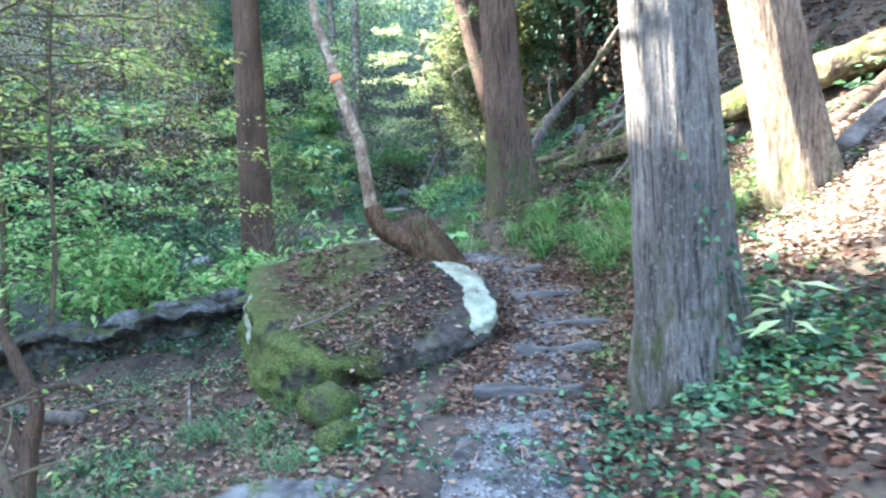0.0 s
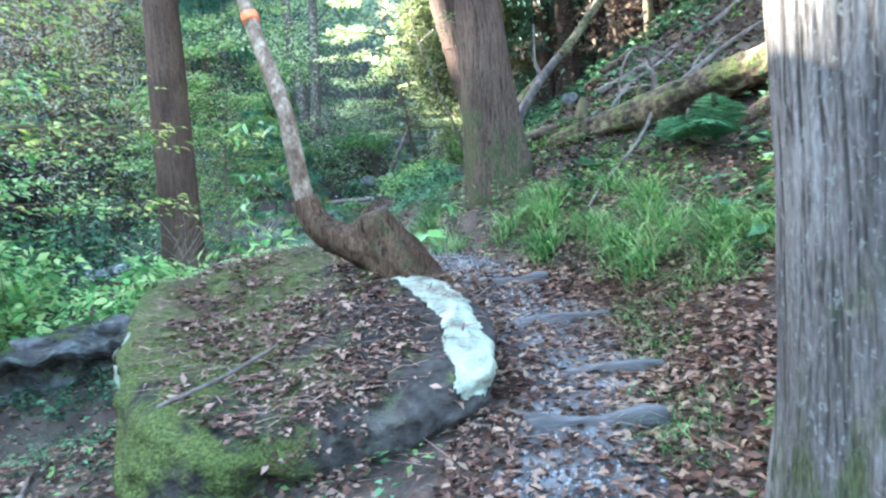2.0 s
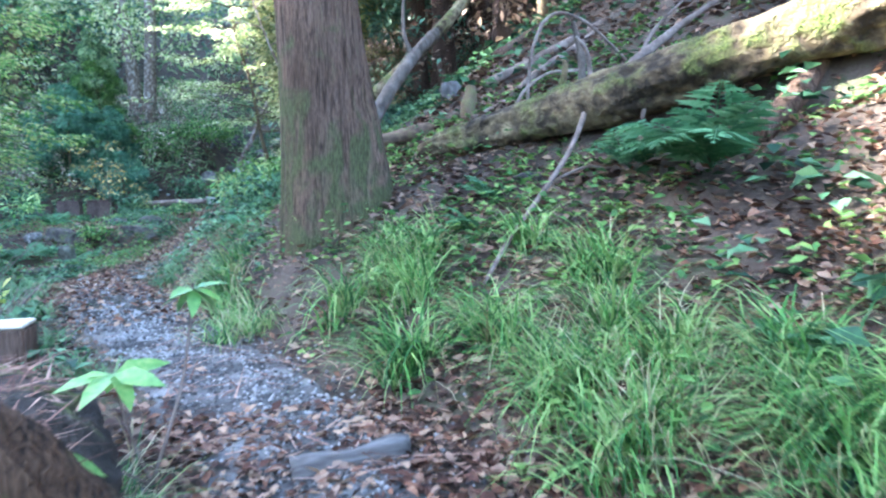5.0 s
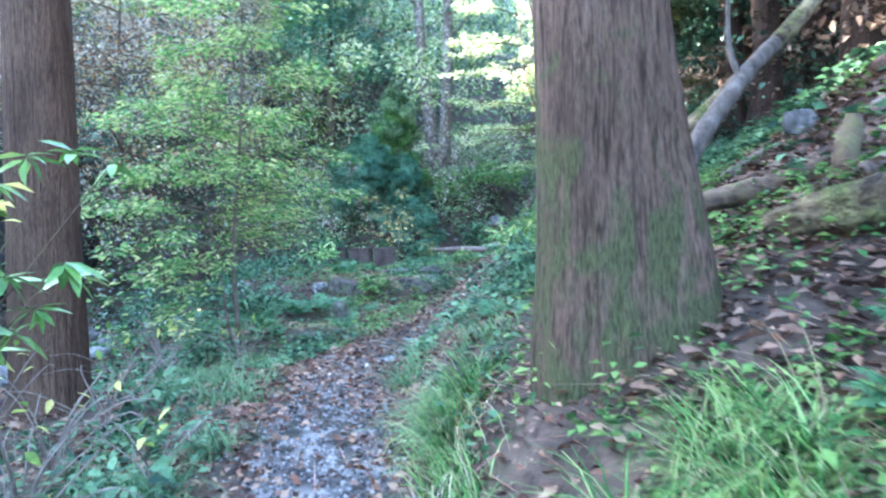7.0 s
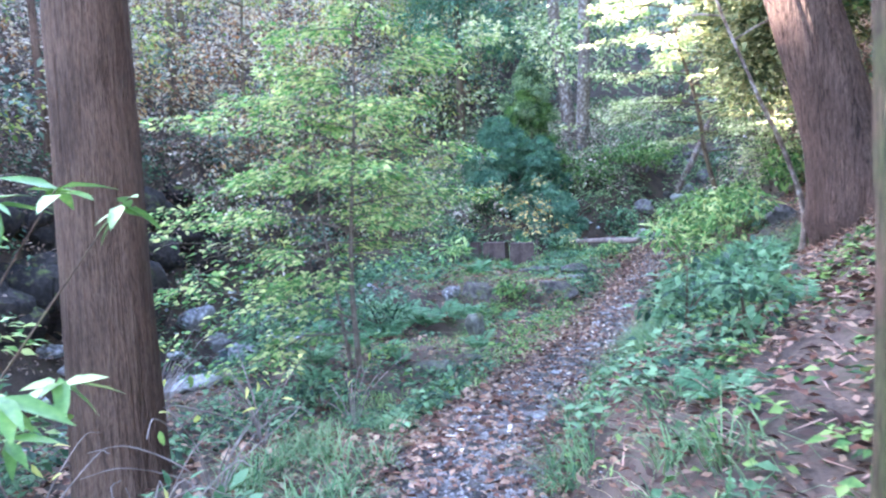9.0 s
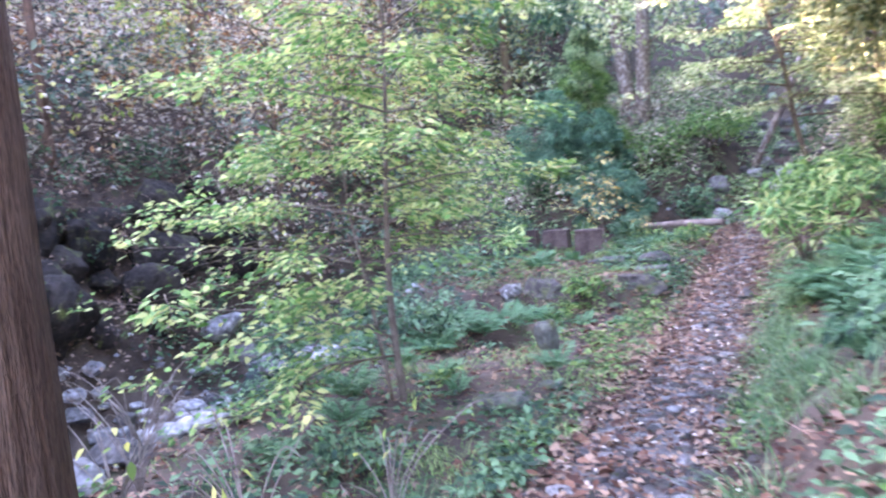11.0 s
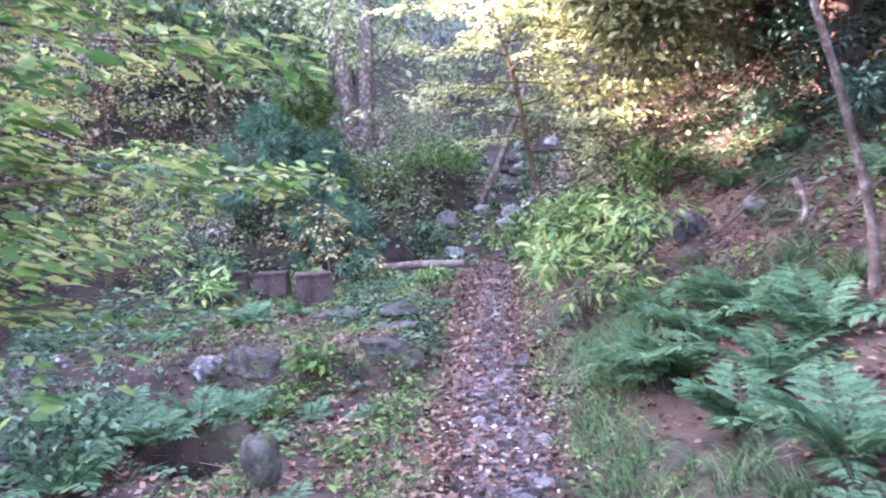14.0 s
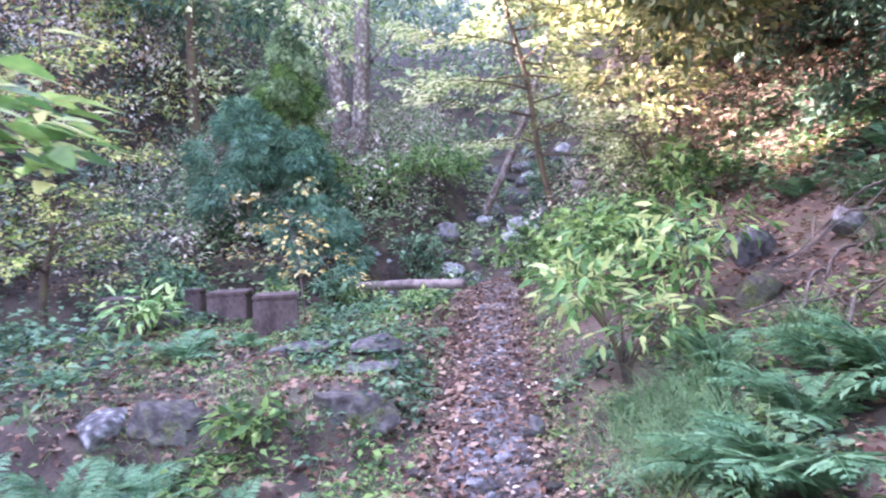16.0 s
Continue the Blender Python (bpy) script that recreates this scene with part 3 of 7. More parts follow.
def cedar(x, y, radius, lean, label, mat, seed, tall=16.0, flare=0.45, lobe=0.0, crown=True, sides=110, rows=100, sink=0.35):
    """A tall cedar: flared, furrowed trunk; crown of drooping sprays high up. lean: sideways metres per metre of height."""
    z0 = float(height(x, y))
    tree = thing("cedar_tree", label, "tree", "tall cedars", at=(x, y, z0))
    hz = np.r_[np.linspace(-sink, 4.5, rows), np.linspace(4.7, tall, 14)]
    taper = radius * (1 - 0.75 * np.maximum(hz, 0) / (tall * 1.15))
    line = np.stack([lean[0] * hz, lean[1] * hz, hz], -1)
    th = np.linspace(0, 2 * np.pi, sides, endpoint=False)
    hh, tt = hz[:, None], th[None]
    fl = np.exp(-np.maximum(hh, 0) / 0.42)
    lobes = 0.5 + 0.5 * np.cos(tt * 5 + seed) * np.cos(tt * 2 + 1.7 * seed)
    r = taper[:, None] * (1 + flare * fl * (0.45 + lobes) + lobe * np.exp(-(((tt - 0.1 + np.pi) % (2 * np.pi) - np.pi) / 0.75) ** 2) * np.exp(-((np.maximum(hh, 0) / 1.1) ** 2)))
    ring = np.abs(tt - np.pi) * 9.5
    r = r + 0.011 * fbm(ring * 2.4 + 0.7 * fbm(hh * 2 + tt * 0, tt * 2, seed), hh * 0.55, seed, 3) + 0.007 * fbm(ring * 5, hh * 2.2, seed + 3, 2) + 0.02 * fbm(tt * 0 + np.cos(tt) * 1.2 + 5, hh * 0.7, seed + 8)
    v = line[:, None] + np.stack([r * np.cos(tt), r * np.sin(tt), 0 * r], -1)
    n, m = r.shape
    i, j = np.meshgrid(np.arange(n - 1), np.arange(m), indexing="ij")
    f = np.stack([i * m + j, i * m + (j + 1) % m, (i + 1) * m + (j + 1) % m, (i + 1) * m + j], -1).reshape(-1, 4)
    part("trunk", (v.reshape(-1, 3), f), mat, tree)
    if crown:
        r8 = np.random.default_rng(seed)
        at, al = [], []
        for k in range(46):
            h = tall * (0.58 + 0.5 * k / 46)
            az = r8.uniform(0, 2 * np.pi)
            reach = 2.6 * (1.1 - k / 46) + 0.3
            c = 70
            s = r8.uniform(0.1, 1, c)
            at.append(np.stack([lean[0] * h + np.cos(az) * reach * s, lean[1] * h + np.sin(az) * reach * s, h + 0.25 * s - 0.6 * s**2 * reach / 2.6], -1) + r8.normal(0, 0.14, (c, 3)))
            al.append(np.stack([np.cos(az) + r8.normal(0, 0.5, c), np.sin(az) + r8.normal(0, 0.5, c), r8.normal(-0.4, 0.3, c)], -1))
        part("crown", leaves(np.concatenate(at), np.concatenate(al), r8.uniform(0.2, 0.45, 46 * 70), 0.5, r=r8, simple=True), LEAF_DARK, tree)
    return tree


# ---- broadleaf trees and shrubs ----
def limb(start, way, length, r0, seed, sag=0.0, n=7):
    """A bent limb: its line and radii."""
    r8 = np.random.default_rng(seed)
    way = np.asarray(way, float) / np.linalg.norm(way)
    s = np.linspace(0, 1, n)[:, None]
    wob = np.cumsum(r8.normal(0, 0.05 * length, (n, 3)) * s, 0) * 0.5
    line = np.asarray(start, float) + way * s * length + wob + np.array([0, 0, 1]) * (-sag * length * s**2)
    return line, r0 * (1 - 0.85 * s[:, 0])


def leafy_tree(name, label, at, trunk, r0, limbs, leaf_mat, bark_mat, leaf=0.08, per=60, seed=1, lop=(0.0, 0.0), flat=0.25, twigs=6, twig_len=0.5, category="tree", group="", wide=0.45, sag=0.12, rise=0.35, low=0.25, leader=True, spread_to=(0.5, 1.0), shy=0.0, split=False, gap=None):
    """A tree: trunk along local knots, limbs (count, longest, shortest) from low up, flat sprays of leaves on twigs."""
    r8 = np.random.default_rng(seed)
    tree = thing(name, label, category, group, at=at)
    line = curve(trunk, 26)
    part("trunk", tri_quads(*tube(line, np.linspace(r0, r0 * 0.22, 26), 12, 0.12, seed)), bark_mat, tree)
    count, longest, shortest = limbs
    pos, way = [], []
    for k in range(count):
        u = low + (1 - low) * (k + r8.uniform(0, 0.6)) / count
        start = line[min(int(u * 25), 25)]
        az = k * 2.4 + r8.uniform(-0.5, 0.5)
        length = (longest + (shortest - longest) * (u - low) / (1 - low)) * r8.uniform(0.75, 1.15) * (1 + (lop[0] * np.cos(az) + lop[1] * np.sin(az)) * (1.6 - 1.2 * (u - low) / (1 - low)))
        if start[2] < shy and (np.cos(az) > 0.3 or np.sin(az) > 0.45):
            if start[2] < 0.8 * shy:
                continue
            length *= 0.6
        ln_, rd = limb(start, (np.cos(az), np.sin(az), rise + r8.uniform(-0.15, 0.15)), length, r0 * 0.34, seed * 100 + k, sag)
        wood, fine_wood = [tube(ln_, rd, 6)], []
        for q in range(twigs):
            s = r8.uniform(*spread_to) if q else 1.0
            a = ln_[int(s * 6)]
            taz = az + r8.choice([-1, 1]) * r8.uniform(0.2, 1.1)
            tl = twig_len * r8.uniform(0.6, 1.2)
            tw, tr = limb(a, (np.cos(taz), np.sin(taz), r8.uniform(-0.1, 0.25)), tl, r0 * 0.07 + 0.002, seed * 7 + k * 31 + q, sag, 5)
            (fine_wood if split else wood).append(tube(tw, tr, 4, caps=False))
            c = per
            ss = r8.uniform(0.05, 1.05, c)
            base = np.stack([np.interp(ss * 4, np.arange(5), tw[:, w]) for w in range(3)], -1)
            side = r8.choice([-1, 1], c) * r8.uniform(0.4, 1.2, c)
            pos.append(base + np.stack([np.cos(taz + side) * r8.uniform(0, 0.13, c), np.sin(taz + side) * r8.uniform(0, 0.13, c), r8.normal(0, 0.03 + 0.1 * flat, c)], -1))
            way.append(np.stack([np.cos(taz + side), np.sin(taz + side), r8.normal(-0.15, flat, c)], -1))
        bough = part("limb", tri_quads(*join(*wood)), bark_mat, tree)
        for tw in fine_wood:
            part("twig", tri_quads(*tw), bark_mat, bough)
    pos, way = np.concatenate(pos), np.concatenate(way)
    if gap:
        ok = (pos[:, 2] < gap[0]) | (pos[:, 2] > gap[1]) | (pos[:, 0] > -0.45) | (r8.uniform(0, 1, len(pos)) < 0.12)
        ok &= (pos[:, 0] < 0.2) | (pos[:, 2] > 1.5) | (r8.uniform(0, 1, len(pos)) < 0.1)
        pos, way = pos[ok], way[ok]
    part("crown", leaves(pos, way, r8.uniform(0.7, 1.2, len(pos)) * leaf, wide, r=r8, fine=leaf < 0.08), leaf_mat, tree)
    return tree


def bush_mass(points, radius, count, leaf, r8, squash=0.7, wide=0.5, simple=False, fine=False):
    """Leaves in lumps round points: places and directions for a cloud of foliage with gaps."""
    points = np.asarray(points, float)
    c = r8.integers(0, len(points), count)
    dirs = r8.normal(0, 1, (count, 3))
    dirs /= np.linalg.norm(dirs, axis=1)[:, None]
    rad = np.broadcast_to(np.asarray(radius, float), (len(points),))[c] * r8.uniform(0.35, 1.0, count) ** 0.5
    at = points[c] + dirs * rad[:, None] * [1, 1, squash]
    way = dirs * [1, 1, 0.4] + r8.normal(0, 0.4, (count, 3)) + [0, 0, -0.1]
    return leaves(at, way, leaf * r8.uniform(0.6, 1.3, count), wide, r=r8, simple=simple, fine=fine)


# front cedar beside the steps, the sunlit one up the bank, the mossy one at the bend, the dark one by the creek
cedar(1.415, 4.02, 0.27, (-0.062, 0.0), "tall grey cedar with peeling bark and ivy beside steps", BARK_GREY, 3, flare=0.28, lobe=0.22)
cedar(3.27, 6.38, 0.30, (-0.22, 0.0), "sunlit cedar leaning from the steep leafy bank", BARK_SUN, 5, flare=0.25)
cedar(0.97, 9.95, 0.27, (-0.02, 0.0), "brown cedar with mossy buttressed foot beside the path bend", BARK_MOSS, 8, flare=0.16, lobe=0.72)
cedar(-2.92, 11.5, 0.25, (0.0, 0.0), "straight brown cedar below the path near the creek", BARK_WARM, 11, flare=0.12)
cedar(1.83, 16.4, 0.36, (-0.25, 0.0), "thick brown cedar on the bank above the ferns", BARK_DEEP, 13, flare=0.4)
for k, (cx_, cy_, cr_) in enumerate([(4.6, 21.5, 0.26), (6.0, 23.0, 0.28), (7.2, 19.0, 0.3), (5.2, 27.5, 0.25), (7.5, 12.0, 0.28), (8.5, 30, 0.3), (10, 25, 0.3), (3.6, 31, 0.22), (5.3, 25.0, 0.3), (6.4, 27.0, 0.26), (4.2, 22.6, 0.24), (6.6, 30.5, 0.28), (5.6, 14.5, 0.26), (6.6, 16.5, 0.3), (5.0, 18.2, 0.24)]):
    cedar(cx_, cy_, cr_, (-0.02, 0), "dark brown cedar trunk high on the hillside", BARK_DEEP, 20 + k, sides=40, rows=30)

# ---- boulder with the leaning tree ----
BC, BR = np.array([-0.80, 6.85]), np.array([1.04, 1.50])


def boulder_top(x, y):
    """The slab's upper face: a tilted plane that flattens towards the back."""
    p = 0.576 + 0.30 * (x + 0.82) + 0.33 * (y - 6.07)
    inside = 0.907 * (x + 1.2) + 0.421 * (y - 5.2)
    return p - 0.5 * np.maximum(p - 0.95, 0) + 0.34 * (1 - step01(inside, 0.0, 0.75))


def boulder_at(u, th):
    """A place on the boulder: u from 0 (middle of its top) to 1 (rim) to 2 (foot)."""
    u, th = np.broadcast_arrays(np.asarray(u, float), np.asarray(th, float))
    rim = np.minimum(u, 1)
    c, s = np.cos(th), np.sin(th)
    k = (np.abs(c) ** 3.4 + np.abs(s) ** 3.4) ** (-1 / 3.4)
    k = k * (1 + 0.05 * fbm(np.cos(th) * 2 + 4, np.sin(th) * 2, 61) + 0.025 * fbm(np.cos(th) * 7, np.sin(th) * 7, 60))
    down = np.maximum(u - 1, 0)
    front = np.clip(-s * 1.5, 0, 1) * step01(c, -0.36, -0.14)
    left = np.clip(-c * 1.3, 0, 1)
    rr = rim + 0.05 * np.sin(np.minimum(down * 2.6, 3.1)) * (1 - front) - 0.30 * front * step01(down, 0.08, 0.5) + 0.06 * left * down
    turn_ = np.mod(th, 2 * np.pi)
    rr = rr + rim**4 * (0.12 * np.exp(-(((turn_ - 4.1) / 0.42) ** 2)) - 0.13 * np.exp(-(((turn_ - 4.43) / 0.09) ** 2)) * step01(down, 0.03, 0.2))
    x = BC[0] + BR[0] * k * c * rr - 0.28 * BR[1] * k * s * rr
    y = BC[1] + BR[1] * k * s * rr
    z = boulder_top(x, y) - 0.16 * rim**7 - 0.05 * rim**3 * np.clip(c, 0, 1) - down * 0.95
    z = z + 0.05 * fbm(x * 2.2, y * 2.2 + down * 2, 63) + 0.03 * fbm(x * 7, y * 7 + down * 5, 65) + 0.03 * np.abs(fbm(x * 4, y * 4 + down * 3, 66))
    rug = step01(u, 0.85, 1.15)
    z = z + rug * 0.06 * fbm(th * 4.5, u * 5, 73)
    x = x + 0.06 * fbm(y * 3, z * 3, 67) + (0.03 + 0.05 * rug) * fbm(y * 8, z * 8, 68)
    y = y + 0.06 * fbm(x * 3, z * 3, 69) + (0.03 + 0.06 * rug) * fbm(x * 8, z * 8, 70)
    return np.stack([x, y, z], -1)


boulder = thing("boulder", "huge mossy boulder strewn with dead leaves beside the steps", "rock", at=(0, 0, 0))
uu, tt = np.linspace(0.0, 2.0, 120), np.linspace(0, 2 * np.pi, 240, endpoint=False)
bv = boulder_at(uu[:, None], tt[None])
n, m = bv.shape[:2]
i, j = np.meshgrid(np.arange(n - 1), np.arange(m), indexing="ij")
part("stone", (bv.reshape(-1, 3), np.stack([i * m + j, (i + 1) * m + j, (i + 1) * m + (j + 1) % m, i * m + (j + 1) % m], -1).reshape(-1, 4)), BOULDERSTONE, boulder)


def crust(spots, th0, th1, u0, u1, seed, label):
    """A ragged lichen crust on the boulder, where it lies within rounded spots of its plan (x, y, radius)."""
    n = 190
    a, b = np.linspace(u0, u1, n), np.linspace(th0, th1, n)
    g = boulder_at(a[:, None], b[None])
    nrm = np.cross(np.gradient(g, axis=0), np.gradient(g, axis=1))
    nrm /= np.linalg.norm(nrm, axis=-1)[..., None] + 1e-9
    near = np.min([np.linalg.norm(g - np.array(q[:3]), axis=-1) / q[3] for q in spots], 0)
    mask = near + 0.28 * fbm(g[..., 0] * 11 + seed, g[..., 1] * 11 + g[..., 2] * 9, seed, 4) < 1
    mask &= fbm(g[..., 0] * 13, g[..., 1] * 13 + g[..., 2] * 9, seed + 4) > -0.6
    g = g + nrm * 0.010
    keep = mask[:-1, :-1] & mask[1:, 1:]
    i, j = np.meshgrid(np.arange(n - 1), np.arange(n - 1), indexing="ij")
    f = np.stack([i * n + j, (i + 1) * n + j, (i + 1) * n + j + 1, i * n + j + 1], -1)[keep]
    part("lichen", (g.reshape(-1, 3), f), LICHEN, boulder, label)


crust([(0.01, 6.60, 0.94, 0.11), (0.07, 6.50, 0.93, 0.12), (0.14, 6.40, 0.90, 0.13), (0.19, 6.28, 0.88, 0.14), (0.23, 6.15, 0.86, 0.13), (0.26, 6.0, 0.83, 0.12), (0.28, 5.88, 0.77, 0.12), (0.29, 5.76, 0.71, 0.12), (0.32, 5.66, 0.65, 0.15), (0.33, 5.56, 0.58, 0.12), (0.27, 5.49, 0.52, 0.06)], -1.1, 0.7, 0.4, 1.5, 2, "chalky white lichen crust")
crust([(-1.84, 6.62, 0.66, 0.10), (-1.80, 6.45, 0.56, 0.10), (-1.77, 6.3, 0.46, 0.12), (-1.74, 6.2, 0.36, 0.09), (-1.37, 5.4, 0.36, 0.06)], 2.8, 4.3, 0.8, 1.6, 6, "chalky white lichen streak")
leaner = thing("leaning_tree", "crooked pale-barked tree rooted on top of the boulder", "tree", at=(0, 0, 0))
ll = curve([(0.12, 6.86, 0.80), (-0.05, 6.83, 1.06), (-0.32, 6.82, 1.16), (-0.53, 6.84, 1.27), (-0.64, 6.86, 1.50), (-0.73, 6.89, 2.06), (-0.97, 7.25, 2.75), (-1.22, 7.45, 3.6), (-1.45, 7.7, 5.0), (-1.5, 7.9, 6.4)], 90)
part("trunk", tri_quads(*tube(ll, np.interp(np.linspace(0, 1, 90), [0, 0.12, 0.25, 0.38, 0.5, 1], [0.15, 0.15, 0.10, 0.074, 0.058, 0.03]), 20, 0.16, 4)), BARK_LEAN, leaner)
part("root_bend", tri_quads(*tube(ll[:40], np.interp(np.linspace(0, 1, 90), [0, 0.12, 0.25, 0.38, 0.5, 1], [0.16, 0.155, 0.10, 0.078, 0.066, 0.03])[:40] + 0.010, 36, 0.35, 14, 0.02)), BARK_ROT, leaner, "dark mossy lower bend of the trunk")
stump_line = curve([(0.16, 6.72, 0.78), (0.02, 6.76, 1.0), (-0.12, 6.79, 1.16), (-0.17, 6.79, 1.27), (-0.19, 6.78, 1.36)], 34)
part("stump", tri_quads(*tube(stump_line, np.interp(np.linspace(0, 1, 34), [0, 0.3, 0.6, 0.85, 1], [0.2, 0.2, 0.175, 0.15, 0.09]), 44, 1.0, 9, 0.045)), BARK_ROT, leaner, "broken dark mossy stump")

k = int(np.argmin(np.abs(ll[:, 2] - 2.76)))
ring = np.stack([ll[k] + (ll[k + 1] - ll[k]) * q for q in (0.0, 0.25, 0.5, 0.75)])
MARK = material("orange_paint", [(0.45, 0.10, 0.04), (0.62, 0.16, 0.06), (0.70, 0.24, 0.10)], 12, 0.7, 0.2)
part("paint_mark", tri_quads(*tube(ring, 0.062, 20, 0.1, 4)), MARK, leaner, "faded orange paint ring")

# ---- steps ----
STEPS = [(0.54, 4.60, 0.28, 0.70, -4), (0.86, 5.34, 0.39, 0.66, -3), (1.10, 5.90, 0.475, 0.66, -2), (1.01, 6.66, 0.63, 0.60, 2), (0.87, 7.52, 0.785, 0.42, 6)]
for k, (sx, sy, sz, sl, sa) in enumerate(STEPS):
    st = thing("trail_step", "weathered grey timber step edge half covered by leaves", "step", "trail steps", at=(sx, sy, sz))
    st.rotation_euler = (0, 0, radians(sa))
    line = np.stack([np.linspace(-sl / 2, sl / 2, 16), 0.012 * np.sin(np.linspace(0, 4, 16) + k), 0.008 * np.cos(np.linspace(0, 5, 16) + k)], -1)
    v, f = tube(line, 0.058 + 0.012 * np.sin(np.linspace(0, 7, 16) + 2 * k), 18, 0.5, k + 2, 0.006)
    v = v - [0, 0, 0.062]
    part("timber", tri_quads(v, f), STEPWOOD, st)

# ---- fallen wood ----
def stick(name, label, knots, radii, mat, sides=10, seed=1, rough=0.15, category="branch", group="", rows=40, forks=()):
    """A log or branch along knots, with forks (lines of knots and a radius) as parts."""
    lg = thing(name, label, category, group)
    line = curve(knots, rows)
    part("stem", tri_quads(*tube(line, np.interp(np.linspace(0, 1, rows), np.linspace(0, 1, len(radii)), radii), sides, rough, seed, 0.01 if sides > 20 else 0)), mat, lg)
    for k, (fk, fr) in enumerate(forks):
        fl = curve(fk, 20)
        part("fork", tri_quads(*tube(fl, np.linspace(fr, fr * 0.4, 20), 8, 0.2, seed + k)), mat, lg)
    return lg


stick("fallen_log", "thick mossy fallen log lying up the bank", [(1.75, 10.42, 1.93), (2.05, 10.08, 2.02), (2.8, 9.25, 2.24), (3.6, 8.53, 2.52), (4.4, 7.8, 2.82), (5.3, 6.95, 3.15)], [0.07, 0.11, 0.155, 0.19, 0.2, 0.2], MOSSLOG, 56, 3, 0.4, "log", rows=130, forks=[([(2.5, 9.55, 2.25), (2.52, 9.5, 2.42), (2.5, 9.48, 2.48)], 0.03)])
stick("dead_tree", "thin grey-brown dead trunk leaning against the slope", [(1.55, 11.95, 2.2), (1.75, 12.2, 2.55), (2.19, 12.65, 3.1), (2.66, 13.45, 3.55), (3.3, 14.4, 4.25), (4.0, 15.4, 5.1)], [0.07, 0.066, 0.062, 0.058, 0.05], DEADWOOD, 16, 5, 0.2, "log", forks=[([(2.1, 12.55, 2.98), (2.02, 12.6, 3.3), (2.05, 12.7, 3.8)], 0.032)])
stick("dead_tree", "leaning dead trunk with yellow-green moss", [(1.75, 13.0, 2.65), (2.19, 13.1, 3.07), (2.55, 13.2, 3.43), (3.3, 13.5, 4.3)], [0.08, 0.075, 0.07, 0.06], MOSSLOG, 16, 55, 0.2, "log")
stick("fallen_branch", "dark rotten log lying behind the mossy cedar", [(1.35, 11.25, 2.02), (1.89, 11.2, 2.14), (2.26, 11.2, 2.27), (2.7, 11.2, 2.42)], [0.075, 0.07, 0.06, 0.05], BARK_DARK, 18, 56, 0.4, "log")
stick("dead_branch", "bare crooked dead branch stuck in the bank", [(1.60, 8.30, 1.22), (1.78, 8.48, 1.40), (2.1, 8.82, 1.64), (2.36, 9.08, 1.86), (2.56, 9.3, 2.10), (2.66, 9.42, 2.35), (2.65, 9.46, 2.54), (2.58, 9.47, 2.63)], [0.010, 0.012, 0.014, 0.016, 0.018, 0.018, 0.017, 0.010], TWIG, 12, 6, 0.3, forks=[([(2.28, 9.0, 1.72), (2.42, 8.95, 1.78), (2.52, 8.92, 1.77)], 0.011)])
stick("dead_branch", "grey dead bough lying over the fallen log", [(2.78, 9.28, 2.36), (2.92, 9.42, 2.42), (3.06, 9.48, 2.52), (3.30, 9.5, 2.69), (3.56, 9.5, 2.86), (3.85, 9.5, 3.02)], [0.034, 0.035, 0.032, 0.026, 0.02, 0.012], TWIG, 12, 7, 0.3, forks=[([(2.80, 9.22, 2.37), (2.88, 9.16, 2.29), (2.87, 9.1, 2.16), (2.83, 9.06, 2.04)], 0.028), ([(3.06, 9.5, 2.52), (3.22, 9.6, 2.72), (3.47, 9.65, 2.94)], 0.018), ([(2.95, 9.42, 2.44), (3.08, 9.3, 2.43)], 0.024)])
stick("dead_branch", "thin arched dead vine over the bank", [(2.44, 10.0, 2.2), (2.45, 10.0, 2.39), (2.48, 10.0, 2.63), (2.57, 10.0, 2.83), (2.69, 10.0, 2.9), (2.88, 10.0, 2.85), (3.08, 10.0, 2.7), (3.3, 10.0, 2.5)], [0.013, 0.013, 0.013, 0.012, 0.012, 0.011], TWIG, 8, 8, 0.2)
stick("dead_branch", "thin curved dead vine beside the log", [(2.27, 9.88, 2.05), (2.31, 9.9, 2.21), (2.4, 9.9, 2.35), (2.57, 9.9, 2.46), (2.8, 9.9, 2.49), (2.83, 9.9, 2.6)], [0.012, 0.012, 0.012, 0.011, 0.01], TWIG, 8, 9, 0.2)
stick("broken_stub", "upright broken grey stub behind the log", [(2.82, 9.9, 2.2), (2.81, 9.9, 2.57), (2.75, 9.9, 2.82)], [0.03, 0.028, 0.018], DEADWOOD, 10, 57, 0.3, "stump")
stick("broken_stump", "short rotten upright stump on the bank", [(2.25, 10.9, 2.1), (2.25, 10.9, 2.35), (2.27, 10.9, 2.5)], [0.07, 0.065, 0.04], BARK_DARK, 16, 10, 0.5, "stump")
stick("dead_branch", "thin pale stick lying in the litter below the boulder", [(-2.26, 6.25, float(height(-2.26, 6.25)) + 0.02), (-2.1, 5.8, float(height(-2.1, 5.8)) + 0.05), (-1.93, 5.3, float(height(-1.93, 5.3)) + 0.02)], [0.010, 0.013, 0.012], BARK_PALE, 8, 71, 0.2)
stick("dead_branch", "thin brown stick lying on the boulder's moss", [(-1.15, 5.33, 0.58), (-0.95, 5.72, 0.60), (-0.75, 6.12, 0.66)], [0.010, 0.012, 0.008], TWIG, 8, 72, 0.2)
